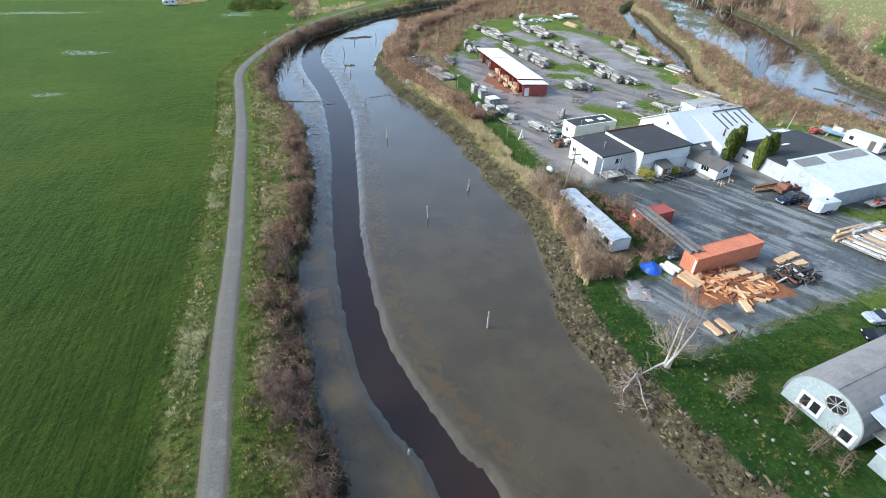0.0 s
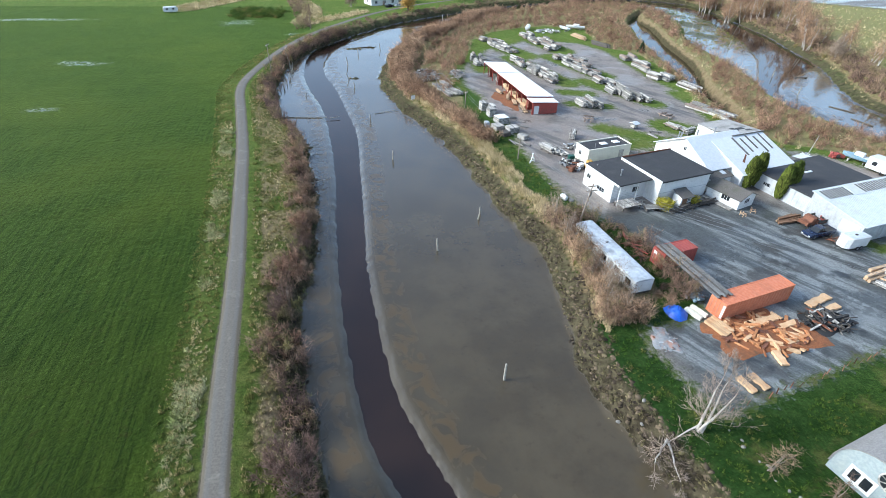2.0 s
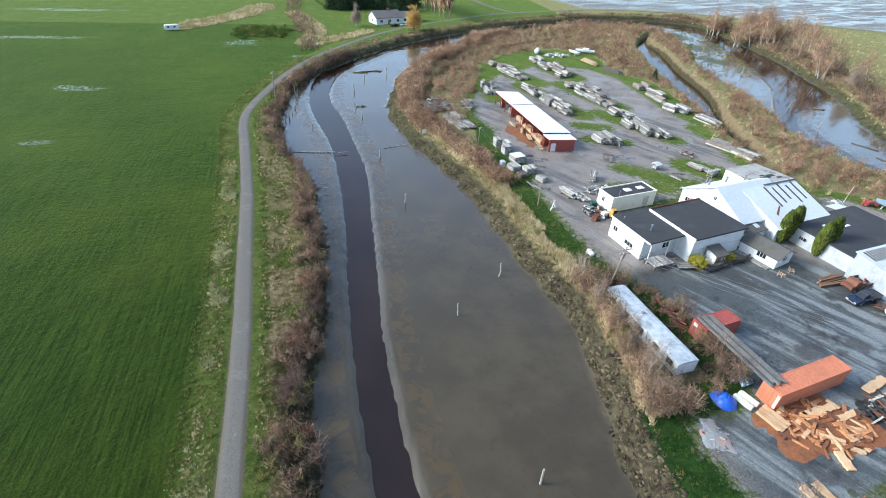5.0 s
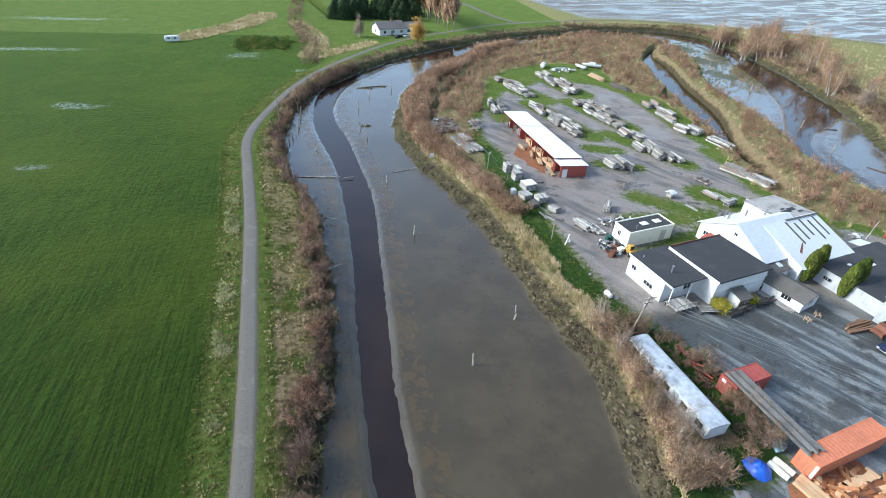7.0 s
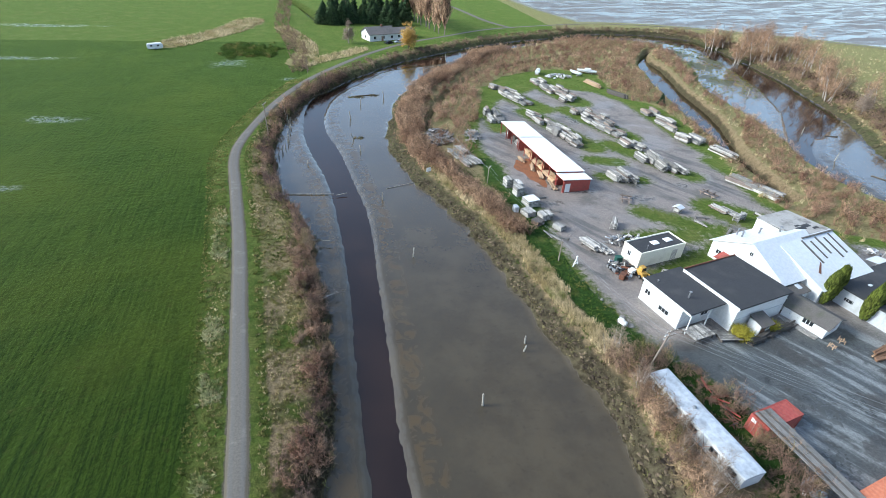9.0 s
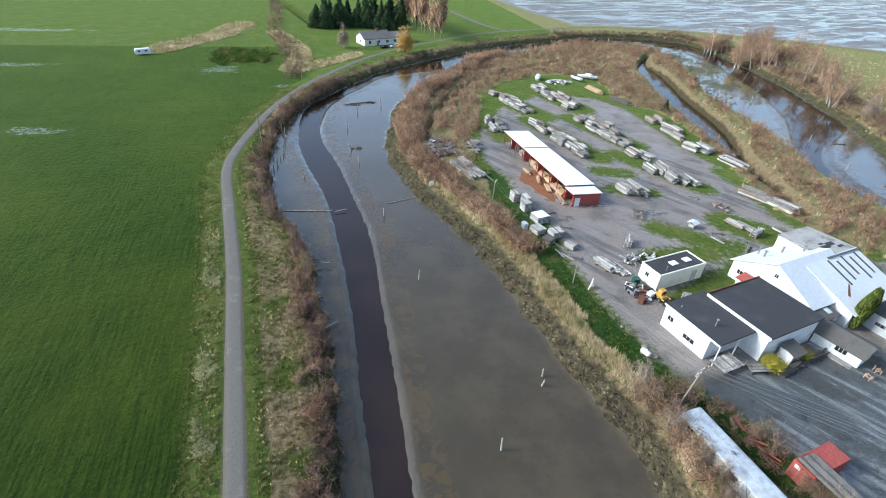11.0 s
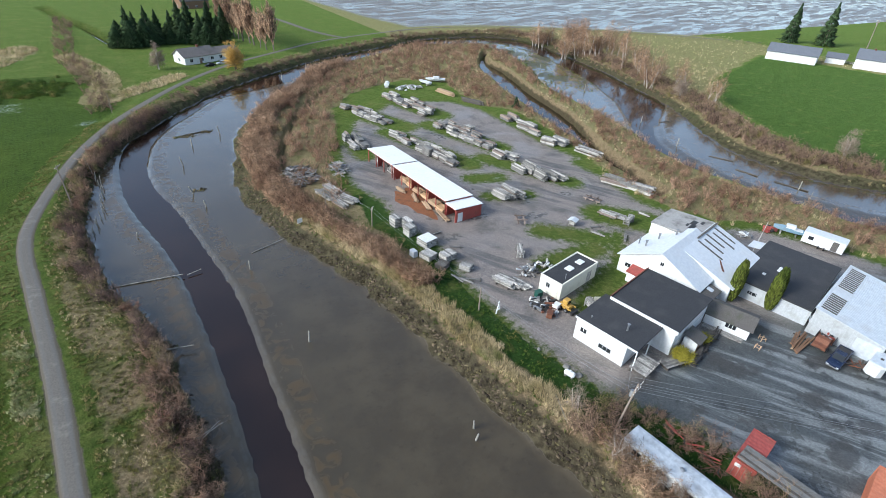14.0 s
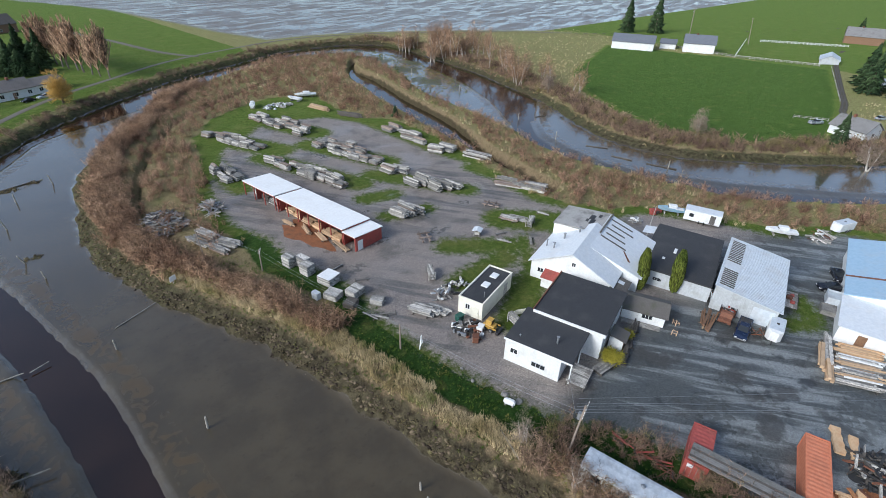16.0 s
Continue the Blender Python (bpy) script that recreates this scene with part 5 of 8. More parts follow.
# ---- containers, trailers, vehicles, boats ----
def container(x, y, turn, L, paint, label):
    c = thing("shipping_container", label, "container", pose(x, y, 0.02, 0, 0, turn))
    W, H = 2.44, 2.59
    bm = bmesh.new()
    for a in (0, L - 0.15):
        for b in (0, W - 0.15):
            box(bm, a, b, 0, a + 0.15, b + 0.15, H)
    for b in (0, W - 0.12):
        box(bm, 0.15, b, 0, L - 0.15, b + 0.12, 0.16), box(bm, 0.15, b, H - 0.12, L - 0.15, b + 0.12, H)
    for a in (0, L - 0.12):
        box(bm, a, 0.15, 0, a + 0.12, W - 0.15, 0.16), box(bm, a, 0.15, H - 0.12, a + 0.12, W - 0.15, H)
    part("frame", bm, paint, c)
    n = int((L - 0.3) / 0.28)
    xs = [0.15 + (L - 0.3) * i / (2 * n) for i in range(2 * n + 1)]
    wave = [0.022 if (i // 2) % 2 else 0.0 for i in range(2 * n + 1)]
    for y0, s in ((0.06, -1), (W - 0.06, 1)):
        part("side_panel", lofted(bmesh.new(), [[(x, y0 + s * v - 0.015, 0.16), (x, y0 + s * v + 0.015, 0.16), (x, y0 + s * v + 0.015, H - 0.12), (x, y0 + s * v - 0.015, H - 0.12)] for x, v in zip(xs, wave)]), paint, c)
    part("roof_panel", lofted(bmesh.new(), [[(x, 0.12, H - 0.09 + v), (x, W - 0.12, H - 0.09 + v), (x, W - 0.12, H - 0.06 + v), (x, 0.12, H - 0.06 + v)] for x, v in zip(xs, wave)]), paint, c)
    for b in (0.16, W / 2 + 0.01):
        d = part("door", boxes((0.03, b, 0.17, 0.08, b + W / 2 - 0.17, H - 0.13)), paint, c)
        for k in (0.25, 0.75):
            yy = b + (W / 2 - 0.17) * k
            part("lock_rod", rod(bmesh.new(), (0.0, yy, 0.2), (0.0, yy, H - 0.2), 0.02), STEEL, d)
    part("end_panel", boxes((L - 0.09, 0.15, 0.16, L - 0.05, W - 0.15, H - 0.12)), paint, c)
    part("floor", boxes((0.1, 0.13, 0.1, L - 0.1, W - 0.13, 0.155)), DARK_WOOD, c)
    return c


rc = container(39.2, -20.6, 12.0, 6.06, RED_PAINT, "faded red twenty-foot shipping container")
part("notice", boxes((-0.02, 1.5, 1.7, 0.0, 2.1, 2.2)), WHITE, rc, "white notice")
oc = container(41.2, -31.7, 12.5, 12.19, ORANGE_PAINT, "faded orange forty-foot shipping container")
part("brace", boxes((-0.04, 0.05, 0.3, -0.005, 0.35, 2.3)), WHITE, oc, "white corner strip")
ramp_t = thing("plank_bridge", "weathered plank bridge laid across two containers", "bridge", pose(38.9, -18.4, 2.63, 0, 0, -83.5 + 1.5))
for i in range(7):
    part("plank", boxes((0, 0.02 + i * 0.36, 0.14, 12.2 - 0.2 * (i % 3), 0.36 + i * 0.36, 0.22)), (GREY_PLANK, DARK_WOOD, GREY_PLANK)[i % 3], ramp_t)
for b in (0.2, 2.1):
    part("bearer", boxes((0, b, 0, 12.0, b + 0.18, 0.138)), DARK_WOOD, ramp_t)


def wheel(parent, x, y, z, r=0.36, w=0.24):
    bm = bmesh.new()
    bmesh.ops.create_cone(bm, cap_ends=True, segments=16, radius1=r, radius2=r, depth=w, matrix=Matrix.Translation((x, y, z)) @ Matrix.Rotation(math.pi / 2, 4, "X"))
    bmesh.ops.bevel(bm, geom=[e for e in bm.edges if len(e.link_faces) == 2 and any(len(f.verts) > 4 for f in e.link_faces)], offset=0.05, segments=1, affect="EDGES")
    wh = part("wheel", bm, RUBBER, parent, "black tyre")
    bm = bmesh.new()
    bmesh.ops.create_cone(bm, cap_ends=True, segments=12, radius1=r * 0.58, radius2=r * 0.58, depth=w + 0.03, matrix=Matrix.Translation((x, y, z)) @ Matrix.Rotation(math.pi / 2, 4, "X"))
    part("rim", bm, STEEL, wh)
    return wh


def long_trailer():
    t = thing("mobile_home", "old white mobile home with a weathered curved roof", "mobile home", pose(32.1, -25.6, 0.0, 0, 0, 8.5))
    W, L = 3.0, 15.2
    prof = [(0, 0.45), (0, 2.35), (0.08, 2.46), (0.5, 2.56), (W / 2, 2.62), (W - 0.5, 2.56), (W - 0.08, 2.46), (W, 2.35), (W, 0.45)]
    part("body", prism(bmesh.new(), [(0, 0), (W, 0), (W, L), (0, L)], 0.45, 2.34), WHITE, t)
    top = prof[1:-1]
    part("roof", lofted(bmesh.new(), [[(x, y, z) for x, z in top] for y in np.linspace(-0.08, L + 0.08, 9)]), STAINED_ROOF, t, "stained pale metal roof")
    for y in (1.4, 4.0, 7.2, 10.4, 13.4):
        window(t, pose(0, y, 1.2, 0, 0, -90), 1.0, 0.75, STEEL, 1)
    window(t, pose(W / 2, L, 1.25, 0, 0, 180), 1.2, 0.75, WHITE, 1)
    door(t, pose(0, 5.6, 0.5, 0, 0, -90), 0.8, 1.75, GREY_WALL)
    part("skirt", boxes((0.1, 0.1, 0.02, W - 0.1, L - 0.1, 0.44)), DARK_WOOD, t)
    vent_pipe(t, 1.4, 9.0, 2.60, 0.2, 0.15)


def site_trailer(x, y, turn, e, n, label):
    t = thing("site_trailer", label, "trailer", pose(x, y, 0, 0, 0, turn))
    part("body", boxes((0, 0, 0.5, e, n, 2.75), bev=0.06), WHITE, t)
    part("roof", boxes((-0.06, -0.06, 2.755, e + 0.06, n + 0.06, 2.88), bev=0.04), WHITE_ROOF, t)
    window(t, pose(0, n * 0.8, 1.4, 0, 0, -90), 0.9, 0.8, WHITE, 0)
    door(t, pose(0, n * 0.22, 0.6, 0, 0, -90), 0.9, 1.9, BROWN_ROOF)
    window(t, pose(e / 2, 0, 1.4), 1.4, 0.8, WHITE, 1)
    for k in (0.42, 0.56):
        wheel(t, 0.1, n * k, 0.36), wheel(t, e - 0.1, n * k, 0.36)
    part("hitch", boxes((e / 2 - 0.08, -1.0, 0.4, e / 2 + 0.08, 0, 0.5)), DARK_STEEL, t)
    return t


def box_trailer(x, y, turn, label, L=4.4):
    t = thing("cargo_trailer", label, "trailer", pose(x, y, 0, 0, 0, turn))
    part("body", lofted(bmesh.new(), [[(a, b0, 0.45), (a, b1, 0.45), (a, b1, z - 0.08), (a, b1 - 0.1, z), (a, b0 + 0.1, z), (a, b0, z - 0.08)] for a, b0, b1, z in ((0, 0.5, 1.6, 2.1), (0.6, 0, 2.1, 2.2), (L, 0, 2.1, 2.2))]), WHITE, t, "white box body")
    part("roof", boxes((0.65, 0.12, 2.2, L - 0.05, 1.98, 2.225)), METAL_ROOF, t)
    part("roof_vent", boxes((L * 0.5, 0.8, 2.226, L * 0.5 + 0.4, 1.2, 2.33), bev=0.03), DARK_STEEL, t)
    for k in (0.55, 0.73):
        wheel(t, L * k, -0.02, 0.33, 0.33, 0.2), wheel(t, L * k, 2.12, 0.33, 0.33, 0.2)
    part("hitch", boxes((-1.1, 0.98, 0.42, 0.1, 1.12, 0.5)), DARK_STEEL, t)
    part("rear_door", boxes((L, 0.08, 0.5, L + 0.03, 2.02, 2.1)), WHITE, t)
    return t


def car(x, y, turn, paint, label, pickup=False, L=4.5, z=None, name="car"):
    """Nose towards -x of its own frame."""
    c = thing(name, label, "pickup truck" if pickup else "car", pose(x, y, ground_z(x, y) if z is None else z, 0, 0, turn))
    W = 1.82
    k = L / 4.5
    if pickup:
        low = [(0, 0.55, 0.82), (0.15, 0.35, 0.95), (1.3, 0.32, 1.02), (1.6, 0.32, 1.05), (3.4, 0.32, 1.05), (L, 0.4, 1.05)]
        cab = [(1.35, 1.05), (1.95, 1.68), (3.0, 1.70), (3.25, 1.05)]
    else:
        low = [(0, 0.5, 0.70), (0.2, 0.3, 0.82), (1.2 * k, 0.26, 0.95), (2.2 * k, 0.26, 0.98), (3.7 * k, 0.28, 0.98), (L, 0.45, 0.88)]
        cab = [(1.15 * k, 0.94), (1.85 * k, 1.42), (3.1 * k, 1.44), (4.0 * k, 0.97)]
    ring = lambda a, z0, z1, s: [(a, -W / 2 * s, z0), (a, W / 2 * s, z0), (a, W / 2 * s, z1 - 0.12), (a, W / 2 * s - 0.1, z1), (a, -W / 2 * s + 0.1, z1), (a, -W / 2 * s, z1 - 0.12)]
    part("body", lofted(bmesh.new(), [ring(a, z0, z1, 0.9 if i in (0, len(low) - 1) else 1.0) for i, (a, z0, z1) in enumerate(low)]), paint, c)
    sh = W / 2 - 0.12
    glass = lofted(bmesh.new(), [[(a, -sh + t, 0.9), (a, sh - t, 0.9), (a, sh - t - (zz - 0.95) * 0.25, zz), (a, -sh + t + (zz - 0.95) * 0.25, zz)] for (a, zz), t in zip(cab, (0.05, 0.02, 0.02, 0.05))])
    part("window_band", glass, GLASS, c, "dark car windows")
    a0, a1 = cab[1][0], cab[2][0]
    part("cab_roof", boxes((a0 - 0.03, -sh + 0.15, cab[1][1] - 0.01, a1 + 0.05, sh - 0.15, cab[2][1] + 0.035), bev=0.02), paint, c)
    for a in (0.85 * k, L - 0.9 * k):
        for s in (-1, 1):
            wheel(c, a, s * (W / 2 - 0.08), 0.33, 0.33, 0.22)
    for s in (-1, 1):
        part("headlight", boxes((-0.02, s * 0.62 - 0.18, 0.55, 0.12, s * 0.62 + 0.18, 0.68), bev=0.02), WHITE_ROOF, c)
        part("tail_light", boxes((L - 0.04, s * 0.66 - 0.12, 0.66, L + 0.02, s * 0.66 + 0.12, 0.84)), RED_PAINT, c)
        part("mirror", boxes((cab[0][0] + 0.35, s * (W / 2 + 0.08) - 0.09, 0.98, cab[0][0] + 0.47, s * (W / 2 + 0.08) + 0.09, 1.1)), paint, c)
    part("bumper", boxes((-0.08, -0.8, 0.38, 0.02, 0.8, 0.52), bev=0.02), STEEL if pickup else paint, c)
    if pickup:
        part("bed", boxes((3.35, -0.75, 1.055, L - 0.12, 0.75, 1.07)), DARK_STEEL, c, "dark load bed")
        part("bed_rail", boxes((3.3, -0.91, 1.055, L, -0.78, 1.16), (3.3, 0.78, 1.055, L, 0.91, 1.16), (L - 0.1, -0.78, 1.055, L, 0.78, 1.16)), paint, c)
    return c


def boat(x, y, turn, L, hull_mat, label, cabin_part=True):
    z = ground_z(x, y)
    b = thing("boat", label, "boat", pose(x, y, z, 0, 0, turn))
    secs = []
    for s, w, keel in ((0, 0.85, 0.55), (0.3, 1.0, 0.5), (0.6, 0.95, 0.5), (0.85, 0.55, 0.62), (1.0, 0.05, 0.95)):
        hw = w * L * 0.18
        top = 1.35 + 0.25 * s
        secs.append([(s * L, 0, keel), (s * L, hw * 0.75, keel + 0.3), (s * L, hw, top), (s * L, hw * 0.85, top), (s * L, -hw * 0.85, top), (s * L, -hw, top), (s * L, -hw * 0.75, keel + 0.3)])
    part("hull", lofted(bmesh.new(), secs), hull_mat, b)
    part("deck", boxes((0.3, -L * 0.13, 1.34, L * 0.6, L * 0.13, 1.44)), WHITE, b)
    if cabin_part:
        cb = part("cabin", boxes((L * 0.3, -L * 0.11, 1.45, L * 0.62, L * 0.11, 2.2), bev=0.12), WHITE, b)
        part("windscreen", slab(bmesh.new(), [(L * 0.63, -L * 0.10, 1.7), (L * 0.63, L * 0.10, 1.7), (L * 0.59, L * 0.10, 2.15), (L * 0.59, -L * 0.10, 2.15)], 0.04), GLASS, cb)
    for k in (0.2, 0.7):
        part("cradle", boxes((L * k, -L * 0.15, 0, L * k + 0.2, L * 0.15, 0.5)), OLD_WOOD, b)
    return b


long_trailer()
site_trailer(102.3, -0.2, 15, 2.9, 7.2, "white site office trailer on wheels")
box_trailer(70.6, -20.0, 8, "white enclosed cargo trailer")
box_trailer(118.6, -18.6, -25, "white enclosed cargo trailer on the gravel", 5.0)
car(67.4, -15.4, 8, CAR_BLUE, "dark blue pickup truck beside the metal shed", True, 5.4, name="pickup_truck")
car(54.2, -45.4, -22, CAR_BLACK, "black convertible car on the grass", L=4.3)
car(57.0, -43.0, -8, CAR_SILVER, "silver hatchback car on the grass", L=4.4)
car(92.4, -20.4, -56, CAR_BLACK, "black car on the gravel", L=4.5)
car(97.2, -23.1, 24, CAR_BLACK, "black car parked askew on gravel", L=4.5)
car(211, 3.0, 150, CAR_SILVER, "silver car on the drive by the meadow", True, 5.4, name="pickup_truck")
car(236, -12, 150, CAR_SILVER, "silver car beside the cottage", L=4.6)
car(240, -14, 155, CAR_BLACK, "dark car beside the cottage", L=4.6)
car(14.0, 204.0, 20, CAR_BLACK, "black car before the farmhouse", L=4.4)
car(19.0, 206.0, 20, CAR_SILVER, "silver car before the farmhouse", L=4.4)
boat(103.0, 7.6, 118, 5.6, LIGHT_BLUE, "pale blue boat on a cradle")
boat(110.6, -12.8, 118, 6.0, WHITE, "white cabin boat laid up on the bank")
boat(97.0, 146.8, 150, 8.0, WHITE, "white boat hull abandoned on the grass")
boat(88.5, 143.6, 110, 6.0, WHITE, "white boat hull lying among scrap", False)
boat(70.5, 146.0, 60, 5.5, WHITE, "white boat standing behind timber stacks")


def scrap_truck(x, y, turn):
    t = thing("flatbed_truck", "rusty flatbed truck loaded with scrap", "truck", pose(x, y, 0, 0, 0, turn))
    part("chassis", boxes((0, -0.5, 0.55, 5.6, 0.5, 0.75)), DARK_STEEL, t)
    part("bed", boxes((1.9, -1.15, 0.9, 5.7, 1.15, 1.02)), RUST, t)
    part("cab", lofted(bmesh.new(), [[(a, -0.95, 0.6), (a, 0.95, 0.6), (a, 0.85, z), (a, -0.85, z)] for a, z in ((0, 1.15), (0.7, 1.25), (1.0, 1.9), (1.75, 1.95))]), RUST, t)
    part("sideboard", boxes((1.9, -1.18, 1.03, 5.7, -1.1, 1.5), (1.9, 1.1, 1.03, 5.7, 1.18, 1.5)), DARK_STEEL, t)
    for a in (0.8, 4.4):
        for s in (-0.95, 0.95):
            wheel(t, a, s, 0.42, 0.42, 0.26)
    rnd = random.Random(3)
    for i in range(16):
        bx, by = rnd.uniform(2.1, 5.2), rnd.uniform(-0.9, 0.9)
        part("scrap", box(bmesh.new(), -rnd.uniform(0.1, 0.5), -0.1, 0, rnd.uniform(0.1, 0.5), 0.15, rnd.uniform(0.1, 0.4), m=pose(bx, by, 1.03 + rnd.uniform(0, 0.3), rnd.uniform(-20, 20), rnd.uniform(-20, 20), rnd.uniform(0, 180))), rnd.choice([RUST, DARK_STEEL, RED_PAINT, STEEL]), t)


def flat_trailer(x, y, turn):
    t = thing("flat_trailer", "low flat trailer carrying red machine parts", "trailer", pose(x, y, 0, 0, 0, turn))
    for i in range(7):
        part("board", boxes((0, -1.05 + i * 0.3, 0.62, 5.2, -0.77 + i * 0.3, 0.68)), OLD_WOOD, t)
    part("frame", boxes((-1.4, -0.06, 0.48, 0, 0.06, 0.6), (0, -1.0, 0.48, 5.2, -0.9, 0.61), (0, 0.9, 0.48, 5.2, 1.0, 0.61)), DARK_STEEL, t)
    for a in (3.2, 4.1):
        for s in (-1.15, 1.15):
            wheel(t, a, s, 0.34, 0.34, 0.2)
    for i, (a, b, s) in enumerate(((1.2, -0.3, 0.7), (2.4, 0.2, 0.9), (3.5, -0.2, 0.6))):
        part("load", boxes((a, b - s / 2, 0.69, a + s, b + s / 2, 0.69 + s * 0.5), bev=0.06), RED_PAINT if i != 1 else RUST, t)


scrap_truck(69.3, -12.4, 9)
flat_trailer(81.6, -18.6, 12)


def digger(x, y, turn):
    d = thing("skid_steer_loader", "small yellow skid-steer loader", "loader", pose(x, y, 0, 0, 0, turn))
    part("body", boxes((0, -0.6, 0.35, 1.9, 0.6, 1.15), bev=0.08), YELLOW_PAINT, d)
    part("cab", boxes((0.5, -0.5, 1.16, 1.4, 0.5, 2.0), bev=0.05), YELLOW_PAINT, d)
    part("window", boxes((0.47, -0.4, 1.3, 0.5, 0.4, 1.9)), GLASS, d)
    for s in (-0.7, 0.7):
        part("arm", boxes((-0.5, s - 0.06, 0.8, 1.6, s + 0.06, 0.98)), YELLOW_PAINT, d)
        for a in (0.4, 1.5):
            wheel(d, a, s, 0.36, 0.36, 0.24)
    part("bucket", boxes((-0.9, -0.8, 0.1, -0.5, 0.8, 0.6)), DARK_STEEL, d)


digger(42.2, 11.6, 100)

# ---- timber: stacks in rows, crates, slabs, benches ----
TIMBER_MESH = {}


def stick(mat, L, w, h):
    """A shared beam mesh along y, centred, standing on z = 0."""
    key = (mat.name, round(L * 2) / 2, round(w * 20) / 20, round(h * 20) / 20)
    if key not in TIMBER_MESH:
        _, L, w, h = key
        w, h = max(w, 0.05), max(h, 0.05)
        TIMBER_MESH[key] = mesh_of(boxes((-w / 2, -L / 2, 0, w / 2, L / 2, h)), "beam", mat)
    return TIMBER_MESH[key]


def lay(parent, mat, L, w, h, m, name="beam"):
    ob = new(name, stick(mat, L, w, h))
    ob.parent, ob.matrix_local = parent, m
    return ob


def timber_stack(x, y, turn, L, cols, layers, w, rnd, mat=None, group="timber stacks in the yard", label=None):
    """Beams laid in layers on bearers, ends uneven, the top layer part full."""
    mats = [OLD_WOOD, OLD_WOOD, OLD_WOOD, OLD_WOOD, DARK_WOOD, GREY_PLANK] if mat is None else mat if isinstance(mat, list) else [mat]
    words = {2: "low", 3: "waist-high", 4: "tall", 5: "tall"}
    t = thing("timber_stack", label or f"{words.get(layers, 'low')} stack of silver-grey weathered beams on bearers", "timber stack", pose(x, y, 0, 0, 0, turn), group)
    for k in (-0.32, 0.32):
        lay(t, DARK_WOOD, cols * w + 0.3, 0.15, 0.15, pose(0, L * k, 0, 0, 0, 90), "bearer")
    z = 0.15
    for i in range(layers):
        h = w * rnd.uniform(0.75, 1.0)
        n = cols if i < layers - 1 else rnd.randint(max(1, cols // 2), cols)
        off = rnd.uniform(-0.15, 0.15)
        for c in range(n):
            ll = L * rnd.uniform(0.72, 1.0)
            lay(t, rnd.choice(mats), ll, w * rnd.uniform(0.7, 0.9), h, pose((c - (cols - 1) / 2) * w + off, rnd.uniform(-0.1, 0.1) * L, z + rnd.uniform(-0.01, 0.02), 0, 0, rnd.uniform(-2.0, 2.0)))
        z += round(h * 20) / 20 + 0.004
    return t


def course_of_beams(n, w, h, L, rnd):
    """One layer of n beams side by side, their ends uneven, on z = 0."""
    vs, fs = [], []
    for c in range(n):
        if rnd.random() < 0.06:
            continue
        ll, x, y, ww = L * rnd.uniform(0.78, 1.04), (c - (n - 1) / 2) * w, rnd.uniform(-0.09, 0.09) * L, w * rnd.uniform(0.78, 0.94)
        a, hh = rnd.uniform(-0.02, 0.02), h * rnd.uniform(0.86, 1.0)
        k = len(vs)
        vs += [(x + p * ww / 2 - a * q * ll / 2, y + q * ll / 2, r * hh) for r in (0, 1) for p, q in ((-1, -1), (1, -1), (1, 1), (-1, 1))]
        fs += [tuple(k + m for m in f) for f in ((3, 2, 1, 0), (4, 5, 6, 7), (0, 1, 5, 4), (1, 2, 6, 5), (2, 3, 7, 6), (3, 0, 4, 7))]
    me = bpy.data.meshes.new("beam_layer")
    me.from_pydata(vs, [], fs)
    return me


def fine_stack(x, y, turn, L, n, layers, w, rnd, mats):
    """A tall stack of many slim beams, narrowing and gappy towards its top."""
    tall = "tall" if layers > 6 else "chest-high" if layers > 4 else "low"
    t = thing("timber_stack", f"{tall} stack of salvaged silver-grey beams on bearers", "timber stack", pose(x, y, 0, 0, 0, turn), "timber stacks in the yard")
    for k in (-0.3, 0.3):
        lay(t, DARK_WOOD, n * w + 0.5, 0.15, 0.15, pose(0, L * k, 0, 0, 0, 90), "bearer")
    z, top = 0.155, n
    for i in range(layers):
        h = w * rnd.uniform(0.75, 1.0)
        if i > layers * 0.55:
            top = max(2, top - rnd.randint(0, 2))
        me = course_of_beams(top, w, h, L, rnd)
        me.materials.append(rnd.choice(mats))
        ob = new("beam_layer", me)
        tagged(ob, kind="stuff")
        ob.parent, ob.matrix_local = t, pose(rnd.uniform(-0.08, 0.08), rnd.uniform(-0.1, 0.1), z, 0, 0, rnd.uniform(-1.5, 1.5))
        z += h + 0.004
    return t


def timber_row(a, b, n, turn, seed, L=(2.8, 4.0), w=(0.24, 0.34), beams=(5, 7), layers=(4, 8), lanes=2):
    """Stacks in lanes side by side from a to b, uneven, with a gap here and there."""
    rnd = random.Random(seed)
    d = Vector((b[0] - a[0], b[1] - a[1], 0))
    side = Vector((-d.y, d.x, 0)).normalized()
    mats = [OLD_WOOD, OLD_WOOD, OLD_WOOD, GREY_PLANK, GREY_PLANK, BROWN_BEAM]
    for i in range(n):
        for k in range(lanes):
            if n * lanes > 6 and rnd.random() < 0.09:
                continue
            p = Vector((*a, 0)) + d * ((i + 0.5) / n) + side * ((k - (lanes - 1) / 2) * 2.4 + rnd.uniform(-0.25, 0.25))
            fine_stack(p.x + rnd.uniform(-0.2, 0.2), p.y + rnd.uniform(-0.3, 0.3), turn + rnd.uniform(-9, 9), rnd.uniform(*L), rnd.randint(*beams), rnd.randint(*layers), rnd.uniform(*w), rnd, mats)


